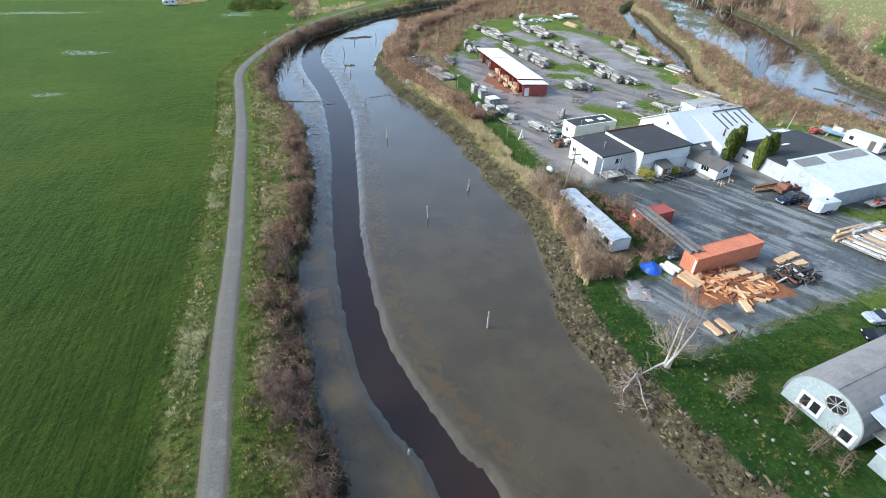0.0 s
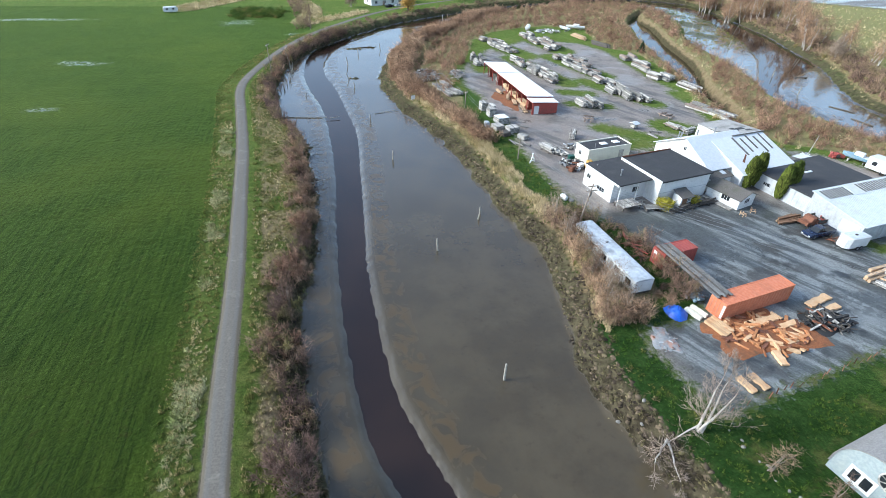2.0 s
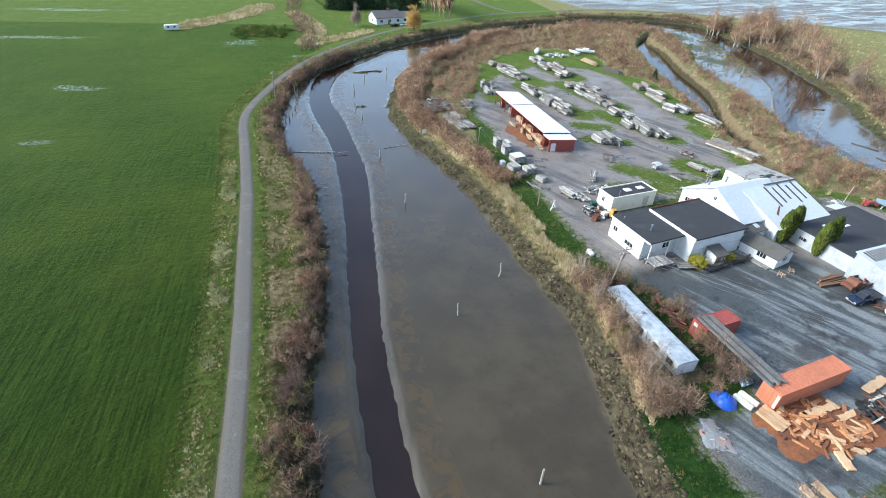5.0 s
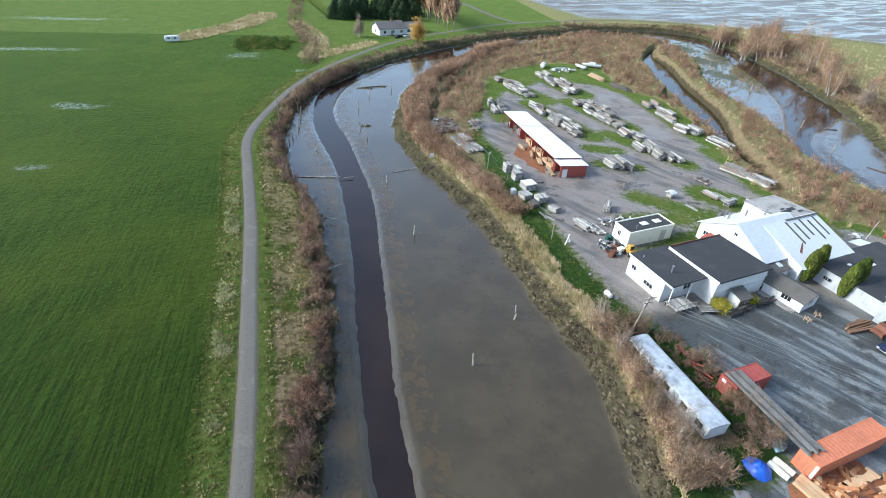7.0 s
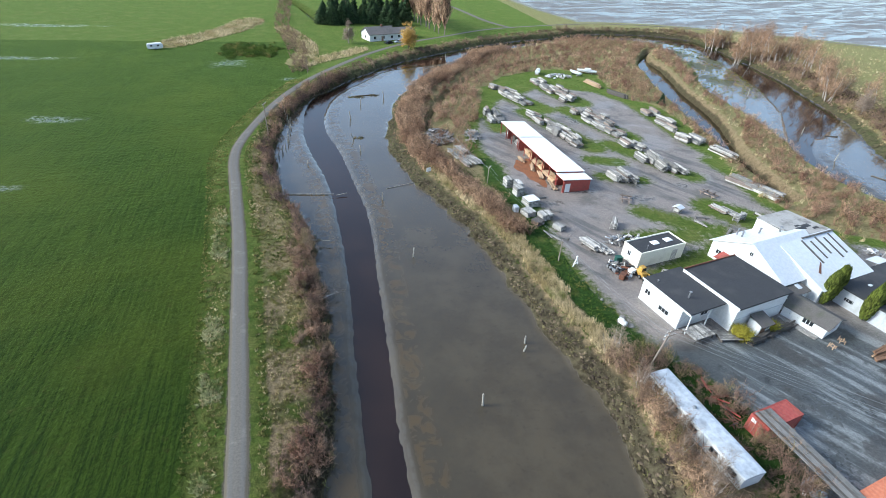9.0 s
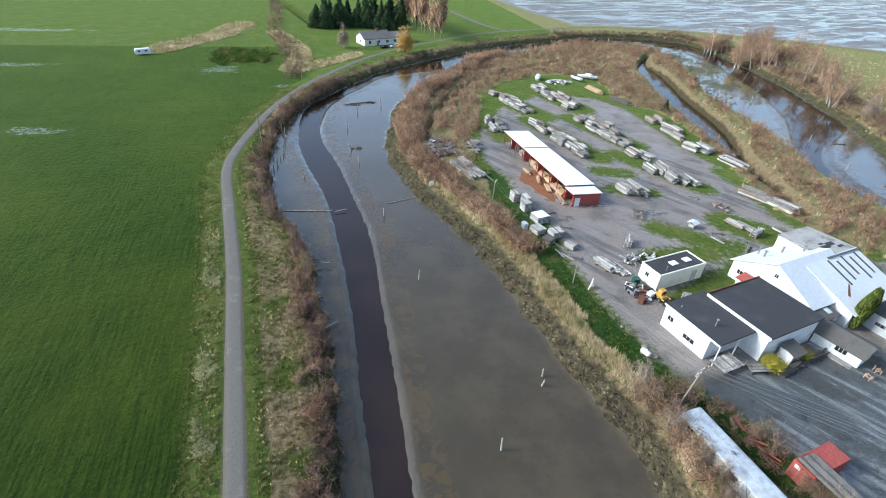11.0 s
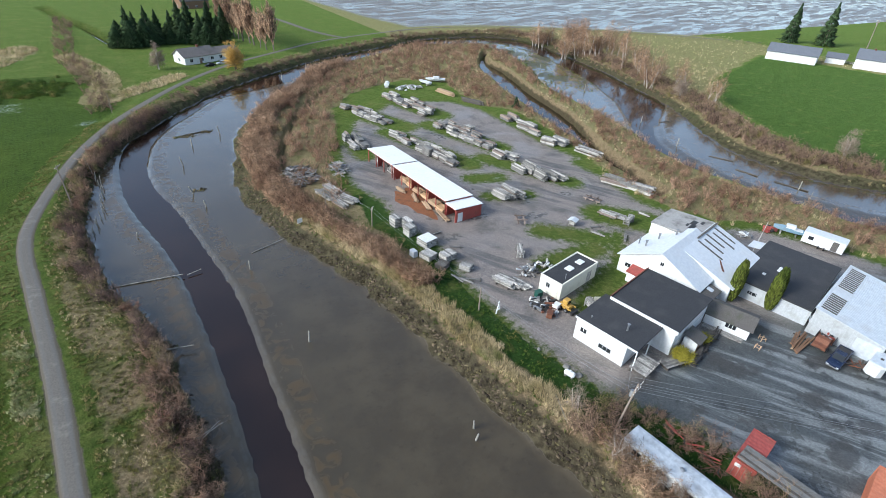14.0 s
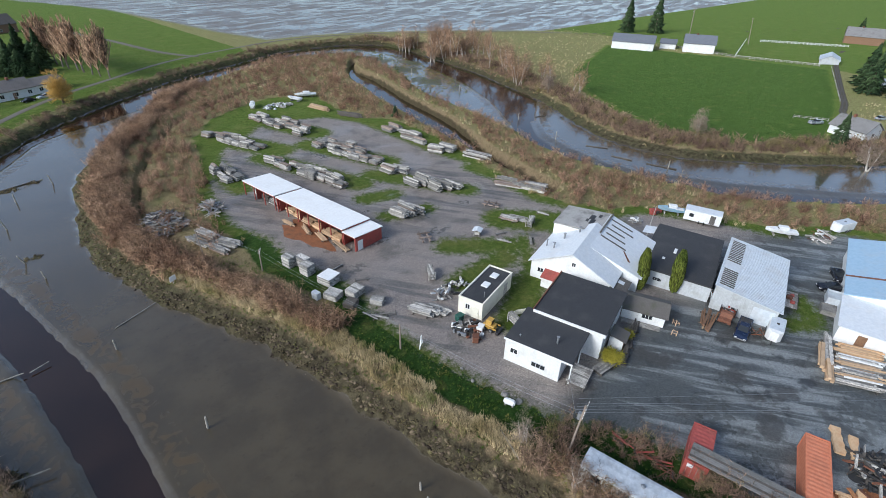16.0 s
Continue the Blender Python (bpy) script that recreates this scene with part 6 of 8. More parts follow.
timber_row((47.4, 129.5), (53.8, 107.5), 7, 18, 1, layers=(3, 8))
timber_row((66.6, 137.0), (69.6, 110.0), 8, 10, 2)
timber_row((72.0, 128.0), (73.2, 113.0), 3, 14, 3, lanes=1)
timber_row((38.6, 101.0), (38.4, 90.0), 3, 5, 4)
timber_row((51.2, 97.5), (57.0, 70.0), 9, 12, 5)
timber_row((67.2, 100.5), (72.0, 76.5), 8, 11, 6)
timber_row((71.2, 99.5), (74.2, 86.0), 4, 12, 7, lanes=1)
timber_row((92.4, 99.0), (92.2, 79.0), 4, 8, 8, L=(4.4, 5.6), layers=(4, 7))
timber_row((89.6, 75.5), (93.6, 70.0), 2, 16, 9, L=(4.4, 5.6), layers=(4, 7))
timber_row((69.6, 72.6), (73.8, 68.4), 2, 10, 10, L=(3.8, 4.8), layers=(3, 5))
timber_row((68.2, 61.0), (74.4, 58.2), 3, 6, 11, L=(4.2, 5.2), layers=(6, 9), lanes=1)
timber_row((70.4, 55.4), (76.6, 52.4), 3, 6, 12, L=(4.2, 5.2), layers=(6, 10), lanes=1)
timber_row((55.0, 50.6), (61.4, 49.0), 3, 4, 13, L=(4.2, 5.0), layers=(5, 8), lanes=1)
timber_row((86.6, 47.0), (90.6, 37.5), 2, 18, 14, L=(6.5, 8.5), w=(0.3, 0.4), beams=(4, 6), layers=(1, 3))
timber_row((20.4, 70.6), (24.2, 60.4), 2, 20, 15, L=(4.4, 5.4), layers=(3, 5))
timber_row((71.5, 33.6), (75.2, 31.6), 2, 20, 16, L=(3.5, 4.5), layers=(1, 3), lanes=1)
timber_row((36.6, 22.5), (39.8, 20.8), 3, 25, 17, L=(3.2, 4.2), layers=(2, 4), lanes=1)
timber_row((28.4, 83.4), (28.4, 80.0), 1, -10, 18, L=(3.6, 4.2), layers=(4, 5), lanes=1)

rnd = random.Random(77)
timber_stack(94.8, 62.2, 13, 8.0, 6, 4, 0.4, rnd, None, "", "tall crib of grey sleepers beside the ditch")
for x, y, turn in ((88.3, 131.5, 10), (91.5, 117.5, 25)):
    timber_stack(x, y, turn, 9.0, 4, 3, 0.45, rnd, DARK_WOOD if y < 120 else TAN_WOOD, "", "stack of long dark logs on the grass")
# planks under the shed roof
for i, y in enumerate((50.5, 53.5, 57.0, 60.5, 64.0, 67.0)):
    timber_stack(42.2 - y * 0.03, y, 5.6, 3.2, 6, 3, 0.3, rnd, TAN_WOOD if i % 2 else FRESH_WOOD, "sawn timber in the shed", "stack of tan sawn boards under the shed roof")
for i, y in enumerate((73.5, 77.0, 80.5)):
    timber_stack(39.8, y, 5.6, 3.0, 7, 4, 0.3, rnd, DARK_WOOD if i % 2 else OLD_WOOD, "old timber in the shed", "stack of old beams under the shed roof")
for x, y, turn, L in ((38.0, 58.0, -15, 4.5), (38.6, 53.4, -8, 4.0), (39.4, 48.0, -4, 5.0), (37.0, 63.0, 8, 3.5)):
    timber_stack(x, y, turn, L, 4, 2, 0.25, rnd, TAN_WOOD, "boards before the shed", "low stack of tan boards before the shed")


def crate(x, y, turn, e, n, h, mat, label, name="timber_pack"):
    """A strapped block of sawn timber: its boards show as separate layers."""
    t = thing(name, label, "timber pack", pose(x, y, 0, 0, 0, turn), "timber packs by the drive")
    k = max(3, int(h / 0.22))
    for i in range(k):
        cols = max(3, int(e / 0.35))
        for c in range(cols):
            part("board", boxes((-e / 2 + c * e / cols + 0.01, -n / 2 + rnd.uniform(0, 0.1), 0.1 + i * h / k, -e / 2 + (c + 1) * e / cols - 0.01, n / 2 - rnd.uniform(0, 0.1), 0.1 + (i + 1) * h / k - 0.02)), mat, t)
    part("pallet", boxes((-e / 2, -n / 2 + 0.2, 0, e / 2, -n / 2 + 0.35, 0.095), (-e / 2, n / 2 - 0.35, 0, e / 2, n / 2 - 0.2, 0.095)), DARK_WOOD, t)
    return t


crate(28.9, 49.0, 8, 1.7, 2.2, 2.1, OLD_WOOD, "tall pack of pale grey boards on a pallet")
crate(30.6, 47.2, 8, 1.5, 2.6, 1.9, OLD_WOOD, "tall pack of pale grey boards on a pallet")
crate(29.9, 44.6, 10, 1.8, 2.2, 2.0, OLD_WOOD, "tall pack of pale grey boards on a pallet")
cage = crate(31.2, 39.8, 14, 2.8, 3.0, 1.5, OLD_WOOD, "wide pack of grey timber under a white sheet")
part("sheet", boxes((-1.45, -1.4, 1.61, 1.4, 1.3, 1.66)), WHITE, cage, "white plastic sheet")
crate(29.2, 35.6, 20, 2.2, 2.6, 1.1, OLD_WOOD, "pack of old grey beams")
crate(32.3, 33.8, 12, 2.6, 2.2, 1.3, OLD_WOOD, "pack of grey boards by the drive")
crate(30.0, 31.8, 25, 2.0, 2.0, 0.9, DARK_WOOD, "pack of dark boards by the drive")
crate(33.6, 29.4, 30, 1.6, 2.2, 1.0, OLD_WOOD, "pack of grey boards by the drive")
crate(27.0, 37.2, 10, 0.9, 1.4, 1.3, WHITE_ROOF, "small pack of white panels on edge", "panel_pack")
for i, (x, y, a) in enumerate(((34.6, 42.5, 100), (35.6, 36.5, 60), (31.8, 26.3, 30), (33.2, 26.0, 55), (30.6, 27.5, 10))):
    timber_stack(x, y, a, 3.2, 3, 1, 0.2, rnd, None, "loose timber by the drive", "loose grey beams on the gravel")


def heap(x, y, rx, ry, hh, n, mats, L, w, name, label, seed, category="scrap heap"):
    """A jumbled heap of sticks, each a part."""
    r = random.Random(seed)
    t = thing(name, label, category, pose(x, y, 0))
    for i in range(n):
        a, q = r.uniform(0, 2 * math.pi), math.sqrt(r.random())
        px, py = math.cos(a) * q * rx, math.sin(a) * q * ry
        z = hh * (1 - q * q) * r.uniform(0.3, 1.0) + 0.02
        lay(t, r.choice(mats), r.uniform(*L), r.uniform(*w), r.uniform(*w), pose(px, py, z, r.uniform(-25, 25), r.uniform(-15, 15), r.uniform(0, 180)), "piece")
    return t


def mound(x, y, rx, ry, h, mat, name, label, category, seed, n=30, ragged=1.0):
    """A low heap of loose stuff with a ragged edge."""
    r = np.random.default_rng(seed)
    bm = bmesh.new()
    rings, segs = 6, n
    top = bm.verts.new((0, 0, h))
    prev = None
    for k in range(1, rings + 1):
        q = k / rings
        row = []
        for i in range(segs):
            a = 2 * math.pi * i / segs
            rag = 1 + ragged * (0.22 * math.sin(a * 3 + seed) + 0.12 * math.sin(a * 7 + seed * 2)) + r.uniform(-0.05, 0.05)
            z = h * (1 - q**1.5) * (1 + r.uniform(-0.25, 0.25)) if k < rings else -0.05
            row.append(bm.verts.new((math.cos(a) * rx * q * rag, math.sin(a) * ry * q * rag, z + (0.02 if k < rings else 0))))
        for i in range(segs):
            if prev is None:
                bm.faces.new((top, row[i], row[(i + 1) % segs]))
            else:
                bm.faces.new((prev[i], row[i], row[(i + 1) % segs], prev[(i + 1) % segs]))
        prev = row
    bm.normal_update()
    for f in bm.faces:
        f.smooth = True
    me = mesh_of(bm, name, mat)
    ob = new(name, me)
    ob.location = (x, y, 0.0)
    return tagged(ob, label, category)


heap(32.2, -33.9, 1.5, 2.1, 0.2, 60, [LIME, RUST, LIME, GREY_WALL], (0.1, 0.3), (0.05, 0.16), "rubble_heap", "loose pale stone and brick rubble", 47, "rubble")
heap(18.4, 80.5, 4.2, 6.0, 1.5, 170, [OLD_WOOD, OLD_WOOD, STEEL, PILE_WOOD, DARK_WOOD], (1.0, 3.0), (0.1, 0.3), "scrap_heap", "sprawling heap of grey broken timber and pipes", 31)
heap(27.8, 80.5, 1.8, 3.6, 1.2, 46, [STEEL, OLD_WOOD, OLD_WOOD], (2.0, 4.5), (0.1, 0.25), "scrap_heap", "heap of grey pipes and beams beside the shed", 32)
heap(44.6, 23.6, 4.4, 1.6, 0.9, 46, [STEEL, DARK_STEEL, OLD_WOOD, WHITE], (0.4, 1.6), (0.1, 0.35), "scrap_heap", "row of machine parts and scrap on gravel", 33)
heap(39.4, 14.6, 2.4, 2.4, 0.8, 40, [STEEL, DARK_STEEL, WHITE, RUST, OLD_WOOD], (0.4, 1.6), (0.15, 0.5), "scrap_heap", "scrap metal and timber piled beside the storehouse", 34)
heap(79.0, 143.5, 5.5, 3.0, 1.1, 46, [WHITE, WHITE, OLD_WOOD, STEEL], (0.8, 2.6), (0.15, 0.6), "scrap_heap", "white boat wreckage and scrap on the grass", 35)
mound(54.8, -33.8, 3.6, 2.2, 0.16, RUBBER, "ash_mound", "black ash and soot on the gravel", "ash", 8)
heap(55.0, -33.7, 3.2, 2.0, 0.9, 110, [DARK_STEEL, DARK_WOOD, RUBBER, DARK_WOOD, RUST, DARK_STEEL, RUBBER, DARK_WOOD, OLD_WOOD], (0.5, 2.6), (0.08, 0.3), "scrap_heap", "charred timber and rusty machine scrap", 36)
heap(76.6, -8.4, 1.4, 2.0, 0.7, 40, [RED_PAINT, WHITE, RUST, WHITE, OLD_WOOD], (0.3, 0.9), (0.15, 0.4), "yard_sale_clutter", "red and white bric-a-brac piled by the cedars", 37, "clutter")
heap(114.5, -16.5, 3.6, 2.0, 0.7, 40, [OLD_WOOD, WHITE, RUST, OLD_WOOD], (0.8, 3.0), (0.1, 0.3), "scrap_heap", "weathered boards and scrap by the river bank", 38)
heap(37.8, -14.2, 1.0, 4.0, 0.5, 30, [RUST, RUST, DARK_STEEL, RED_PAINT], (1.2, 3.4), (0.06, 0.15), "steel_frames", "rusty red steel frames lying in brambles", 39)
heap(40.4, -27.0, 0.9, 1.4, 1.0, 16, [LIGHT_BLUE, OLD_WOOD, STEEL], (0.8, 1.8), (0.1, 0.5), "scrap_heap", "blue sheets and boards leaning by a container", 40)
heap(92.5, 13.6, 1.4, 1.0, 0.5, 16, [STEEL, OLD_WOOD, WHITE], (0.6, 1.6), (0.1, 0.4), "scrap_heap", "scrap beside the hall", 41)
heap(99.2, 12.6, 1.0, 1.0, 0.9, 14, [RED_PAINT, RED_PAINT, DARK_STEEL], (0.6, 1.6), (0.3, 0.7), "red_machine", "red derelict machine beside a boat", 42, "machine")
for i in range(3):
    timber_stack(68.6 + 0.2 * i, -10.9 + 0.75 * i, -84 + 5 * i, 6.4 - 0.9 * i, 2, 1 + i % 2, 0.3, random.Random(600 + i), [TAN_WOOD, DOOR_WOOD, DOOR_WOOD], "planks before the metal shed", "long reddish planks lying before the metal shed")
for x, y, e, n, z, mat_, lab in ((88.6, -24.8, 3.0, 2.4, 1.5, METAL_ROOF, "pale open-topped tank beside the gravel"), (85.0, -24.6, 2.6, 2.2, 0.8, GREY_PLANK, "low grey crate on rough grass")):
    tk = thing("open_tank" if z > 1 else "low_crate", lab, "tank" if z > 1 else "crate", pose(x, y, 0, 0, 0, 12))
    part("side", boxes((0, 0, 0, e, 0.12, z)), mat_, tk), part("side", boxes((0, n - 0.12, 0, e, n, z)), mat_, tk)
    part("end", boxes((0, 0.12, 0, 0.12, n - 0.12, z)), mat_, tk), part("end", boxes((e - 0.12, 0.12, 0, e, n - 0.12, z)), mat_, tk)
    part("lid", boxes((0.3, 0.14, z * 0.8, e - 0.3, n - 0.14, z * 0.8 + 0.08)), mat_, tk)
heap(71.7, -16.9, 1.1, 0.9, 0.8, 18, [RUST, RUST, DARK_WOOD], (0.8, 1.8), (0.06, 0.14), "rusty_frame", "rusty steel frame beside the cargo trailer", 46)

# sawmill corner: sawdust, slabs, logs
mound(45.4, -34.3, 7.2, 4.5, 0.18, SAWDUST, "sawdust_mound", "orange sawdust spread over the gravel", "sawdust", 3)
mound(39.8, -32.9, 1.9, 2.0, 0.12, SAWDUST, "sawdust_mound", "orange sawdust beside white slabs", "sawdust", 5)
mound(37.4, 57.0, 3.4, 8.0, 0.08, SAWDUST, "sawdust_mound", "orange sawdust before the timber shed", "sawdust", 6)
mound(32.2, -33.9, 1.6, 2.3, 0.2, LIME, "rubble_mound", "heap of pale stone and brick rubble", "gravel heap", 4)


def live_slab(x, y, turn, L, w, h, mat, label, tilt=0.0, seed=0, name="wood_slab", z=0.02):
    """A slab sawn from a log, its edges wavy."""
    r = random.Random(seed)
    n = 9
    left = [w / 2 * r.uniform(0.7, 1.1) for _ in range(n)]
    right = [w / 2 * r.uniform(0.7, 1.1) for _ in range(n)]
    bm = bmesh.new()
    lofted(bm, [[(-l, (i / (n - 1) - 0.5) * L, 0), (rr, (i / (n - 1) - 0.5) * L, 0), (rr * 0.92, (i / (n - 1) - 0.5) * L, h), (-l * 0.92, (i / (n - 1) - 0.5) * L, h)] for i, (l, rr) in enumerate(zip(left, right))])
    ob = new(name, mesh_of(bm, name, mat))
    ob.matrix_world = pose(x, y, z, tilt, 0, turn)
    return tagged(ob, label, "wood slab", "sawn slabs")


sr = random.Random(8)
for i, (x, y, turn, L, w) in enumerate(((37.6, -41.6, 12, 2.3, 0.95), (39.3, -41.4, 14, 2.3, 0.95), (57.0, -29.9, -72, 4.4, 1.3), (57.0, -31.6, -78, 4.0, 1.0), (46.4, -32.6, -80, 4.8, 1.2),
                                        (49.2, -33.6, -78, 3.6, 0.9), (44.2, -38.6, -8, 2.2, 1.2), (46.0, -37.2, 55, 3.2, 0.6), (47.6, -36.8, 20, 2.6, 0.5), (43.6, -33.2, -60, 2.4, 0.7), (48.6, -35.2, 70, 3.0, 0.5), (41.9, -31.9, -40, 1.5, 0.8))):
    live_slab(x, y, turn, L, w, 0.25, FRESH_WOOD, "pale fresh-sawn slab lying on the ground", seed=i + 1, z=0.05)
for i in range(86):
    a, q = sr.uniform(0, 6.28), math.sqrt(sr.random())
    x, y = 45.4 + math.cos(a) * q * 5.6, -34.4 + math.sin(a) * q * 3.4
    live_slab(x, y, sr.uniform(0, 180), sr.uniform(0.35, 1.9) if i % 4 else sr.uniform(1.5, 2.8), sr.uniform(0.2, 0.55), sr.uniform(0.1, 0.35), sr.choice([CUT_WOOD, CUT_WOOD, CUT_WOOD, CUT_WOOD, FRESH_WOOD, SAWDUST, RUST]), "orange split offcut on the sawdust", sr.uniform(-6, 6), 50 + i, "wood_offcut", 0.1)
for i in range(2):
    live_slab(38.3 + i * 1.0, -30.2 + i * 0.35, 22, 2.3, 0.6, 0.5, CREAM, "pale squared slab standing by the container", 0, 90 + i, "wood_slab")
for i in range(3):
    live_slab(39.6 + i * 0.62, -33.1 + i * 0.3, 18, 3.1, 0.62, 0.42, FRESH_WOOD, "fresh square beam on sawdust", 0, 100 + i)

# long beams stacked in the east of the yard
for i in range(9):
    timber_stack(69.6 + 1.02 * i, -29.9 + 0.14 * i, 24 + 2 * math.sin(i * 2.3), 6.6 - 0.5 * (i % 3), 4, 2 + i % 3, 0.25, random.Random(200 + i), [OLD_WOOD, OLD_WOOD, WHITE, GREY_PLANK, TAN_WOOD] if i < 7 else [TAN_WOOD, FRESH_WOOD], "long beams by the blue-roofed building", "long sawn beams stacked side by side")
for i, (x, y) in enumerate(((72.4, -25.2), (74.8, -25.4), (69.4, -26.6))):
    timber_stack(x, y, -78, 7.5 if i < 2 else 5.0, 2, 2, 0.5, random.Random(300 + i), TAN_WOOD if i != 1 else OLD_WOOD, "long tan beams beside the annex", "pair of long tan beams beside the annex")
for i in range(5):
    timber_stack(50.9 + i * 2.0, -5.3 + i * 0.55 + 0.3 * (i % 2), -75 + 6 * (i % 3), 3.4, 3, 2 + i % 2, 0.28, random.Random(400 + i), DARK_WOOD, "dark beams before the workshop", "dark old beams lying before the workshop")


def bench(x, y, turn, mat, label):
    """A wide sawhorse with two long rails."""
    b = thing("trestle", label, "trestle", pose(x, y, 0, 0, 0, turn), "trestles in the yard")
    for e in (-0.7, 0.7):
        part("rail", boxes((e - 0.13, -2.0, 0.5, e + 0.13, 2.0, 0.72)), mat, b)
        for n in (-1.4, 1.4):
            part("leg", boxes((e - 0.08, n - 0.08, 0, e + 0.08, n + 0.08, 0.498)), mat, b)
    for n in (-0.8, 0.9):
        part("cross_beam", boxes((-1.3, n - 0.12, 0.724, 1.3, n + 0.12, 0.94)), mat, b)


bench(53.4, 39.4, -28, BROWN_BEAM, "reddish timber trestle standing on gravel")
bench(74.6, 39.8, 20, BROWN_BEAM, "reddish timber trestle near a puddle")


def well_box(x, y, turn):
    w = thing("pump_house", "tiny white-roofed pump house on grass", "pump house", pose(x, y, 0, 0, 0, turn))
    for a in (-0.6, 0.5):
        for b in (-0.6, 0.5):
            part("post", boxes((a, b, 0, a + 0.1, b + 0.1, 1.25)), OLD_WOOD, w)
    part("box", boxes((-0.5, -0.5, 0.3, 0.5, 0.5, 1.0)), OLD_WOOD, w)
    part("roof", slab(bmesh.new(), [(-0.95, -0.95, 1.3), (0.95, -0.95, 1.3), (0.95, 0, 1.62), (-0.95, 0, 1.62)], 0.06), WHITE_ROOF, w)
    part("roof", slab(bmesh.new(), [(-0.95, 0, 1.62), (0.95, 0, 1.62), (0.95, 0.95, 1.3), (-0.95, 0.95, 1.3)], 0.06), WHITE_ROOF, w)


well_box(62.4, 33.2, 25)


def rack(x, y, turn):
    r = thing("timber_rack", "grey timber rack holding short boards", "rack", pose(x, y, 0, 0, 0, turn))
    for e in (0, 2.4):
        for n in (0, 1.2):
            part("post", boxes((e, n, 0, e + 0.15, n + 0.15, 1.6)), OLD_WOOD, r)
    for z in (0.3, 0.9, 1.4):
        for n in (0.2, 0.5, 0.8):
            part("board", boxes((-0.3, n, z, 2.9, n + 0.22, z + 0.14)), OLD_WOOD, r)


rack(73.0, 27.4, 20)
rack(45.2, 27.6, 60)
rack(46.0, 9.0, 75)
for i, (x, y, turn) in enumerate(((64.4, 28.0, 20), (68.6, 24.2, -50), (66.2, 30.2, 70), (80.0, 29.6, 15))):
    timber_stack(x, y, turn, 3.0, 2, 1, 0.25, random.Random(500 + i), None, "loose timber on the grass", "loose grey beams on the grass")
STAKE_WOOD = plain("reddish_stake_wood", (0.24, 0.11, 0.07), (0.33, 0.165, 0.105), 0.85, fine=4, coarse=0.8, relief=0.3, vary=0.4)
# stakes along the south edge of the yard
for i in range(22):
    s = i / 21
    x, y = 33.6 + 23.0 * s, -44.6 + 4.9 * s
    st = new("marker_stake", stick(STAKE_WOOD, 0.15, 0.15, 1.0))
    st.matrix_world = pose(x + sr.uniform(-0.2, 0.2), y + sr.uniform(-0.2, 0.2), ground_z(x, y) - 0.05, sr.uniform(-8, 8), sr.uniform(-8, 8), sr.uniform(0, 90))
    tagged(st, "short rusty red stake at the yard's edge", "stake", "stakes at the yard's edge")

# ---- plants ----
def cones(segs, sides=3):
    """Thin tapered stalks as arrays: rows of start, end, radius."""
    s = np.asarray(segs, float)
    a, b, r = s[:, 0:3], s[:, 3:6], s[:, 6]
    d = b - a
    d /= np.linalg.norm(d, axis=1, keepdims=True) + 1e-9
    ref = np.where(np.abs(d[:, 2:3]) > 0.9, [[1.0, 0, 0]], [[0, 0, 1.0]])
    u = np.cross(d, ref)
    u /= np.linalg.norm(u, axis=1, keepdims=True) + 1e-9
    v = np.cross(d, u)
    ring = [a + r[:, None] * (math.cos(2 * math.pi * k / sides) * u + math.sin(2 * math.pi * k / sides) * v) for k in range(sides)]
    verts = np.stack(ring + [b], 1)
    base = np.arange(len(s))[:, None, None] * (sides + 1)
    faces = np.array([(k, (k + 1) % sides, sides) for k in range(sides)])[None] + base
    return verts.reshape(-1, 3), faces.reshape(-1, 3)


def tri_mesh(name, verts, faces, material):
    me = bpy.data.meshes.new(name)
    me.vertices.add(len(verts))
    me.vertices.foreach_set("co", np.asarray(verts, np.float32).ravel())
    me.loops.add(faces.size)
    me.loops.foreach_set("vertex_index", faces.astype(np.int32).ravel())
    me.polygons.add(len(faces))
    me.polygons.foreach_set("loop_start", np.arange(0, faces.size, 3, dtype=np.int32))
    me.update()
    me.materials.append(material)
    return me


def bush_segs(rng, h=1.6, spread=0.9, stems=12, twigs=8, r=0.03, droop=0.0):
    out = []
    for _ in range(stems):
        a = rng.uniform(0, 2 * math.pi)
        base = np.array([rng.normal(0, 0.25), rng.normal(0, 0.25), -0.1]) * spread
        tip = np.array([math.cos(a) * spread * rng.uniform(0.3, 1.1), math.sin(a) * spread * rng.uniform(0.3, 1.1), h * rng.uniform(0.6, 1.1)])
        mid = base + (tip - base) * 0.5 + rng.normal(0, 0.12, 3) * spread
        out.append((*base, *mid, r)), out.append((*mid, *tip, r * 0.7))
        for _ in range(twigs):
            s = rng.uniform(0.2, 1.0)
            p = mid + (tip - mid) * s if rng.random() < 0.65 else base + (mid - base) * s
            q = p + rng.normal(0, 1, 3) * np.array([0.36, 0.36, 0.24]) * spread + [0, 0, h * (0.13 - droop)]
            out.append((*p, *q, r * 0.55))
    return np.array(out)


def tuft_segs(rng, h=0.7, spread=0.35, blades=14, r=0.025):
    out = []
    for _ in range(blades):
        a, q = rng.uniform(0, 2 * math.pi), rng.uniform(0.2, 1)
        p = np.array([rng.normal(0, 0.4), rng.normal(0, 0.4), -0.05]) * spread
        out.append((*p, *(p + [math.cos(a) * spread * q, math.sin(a) * spread * q, h * rng.uniform(0.5, 1.1)]), r))
    return np.array(out)


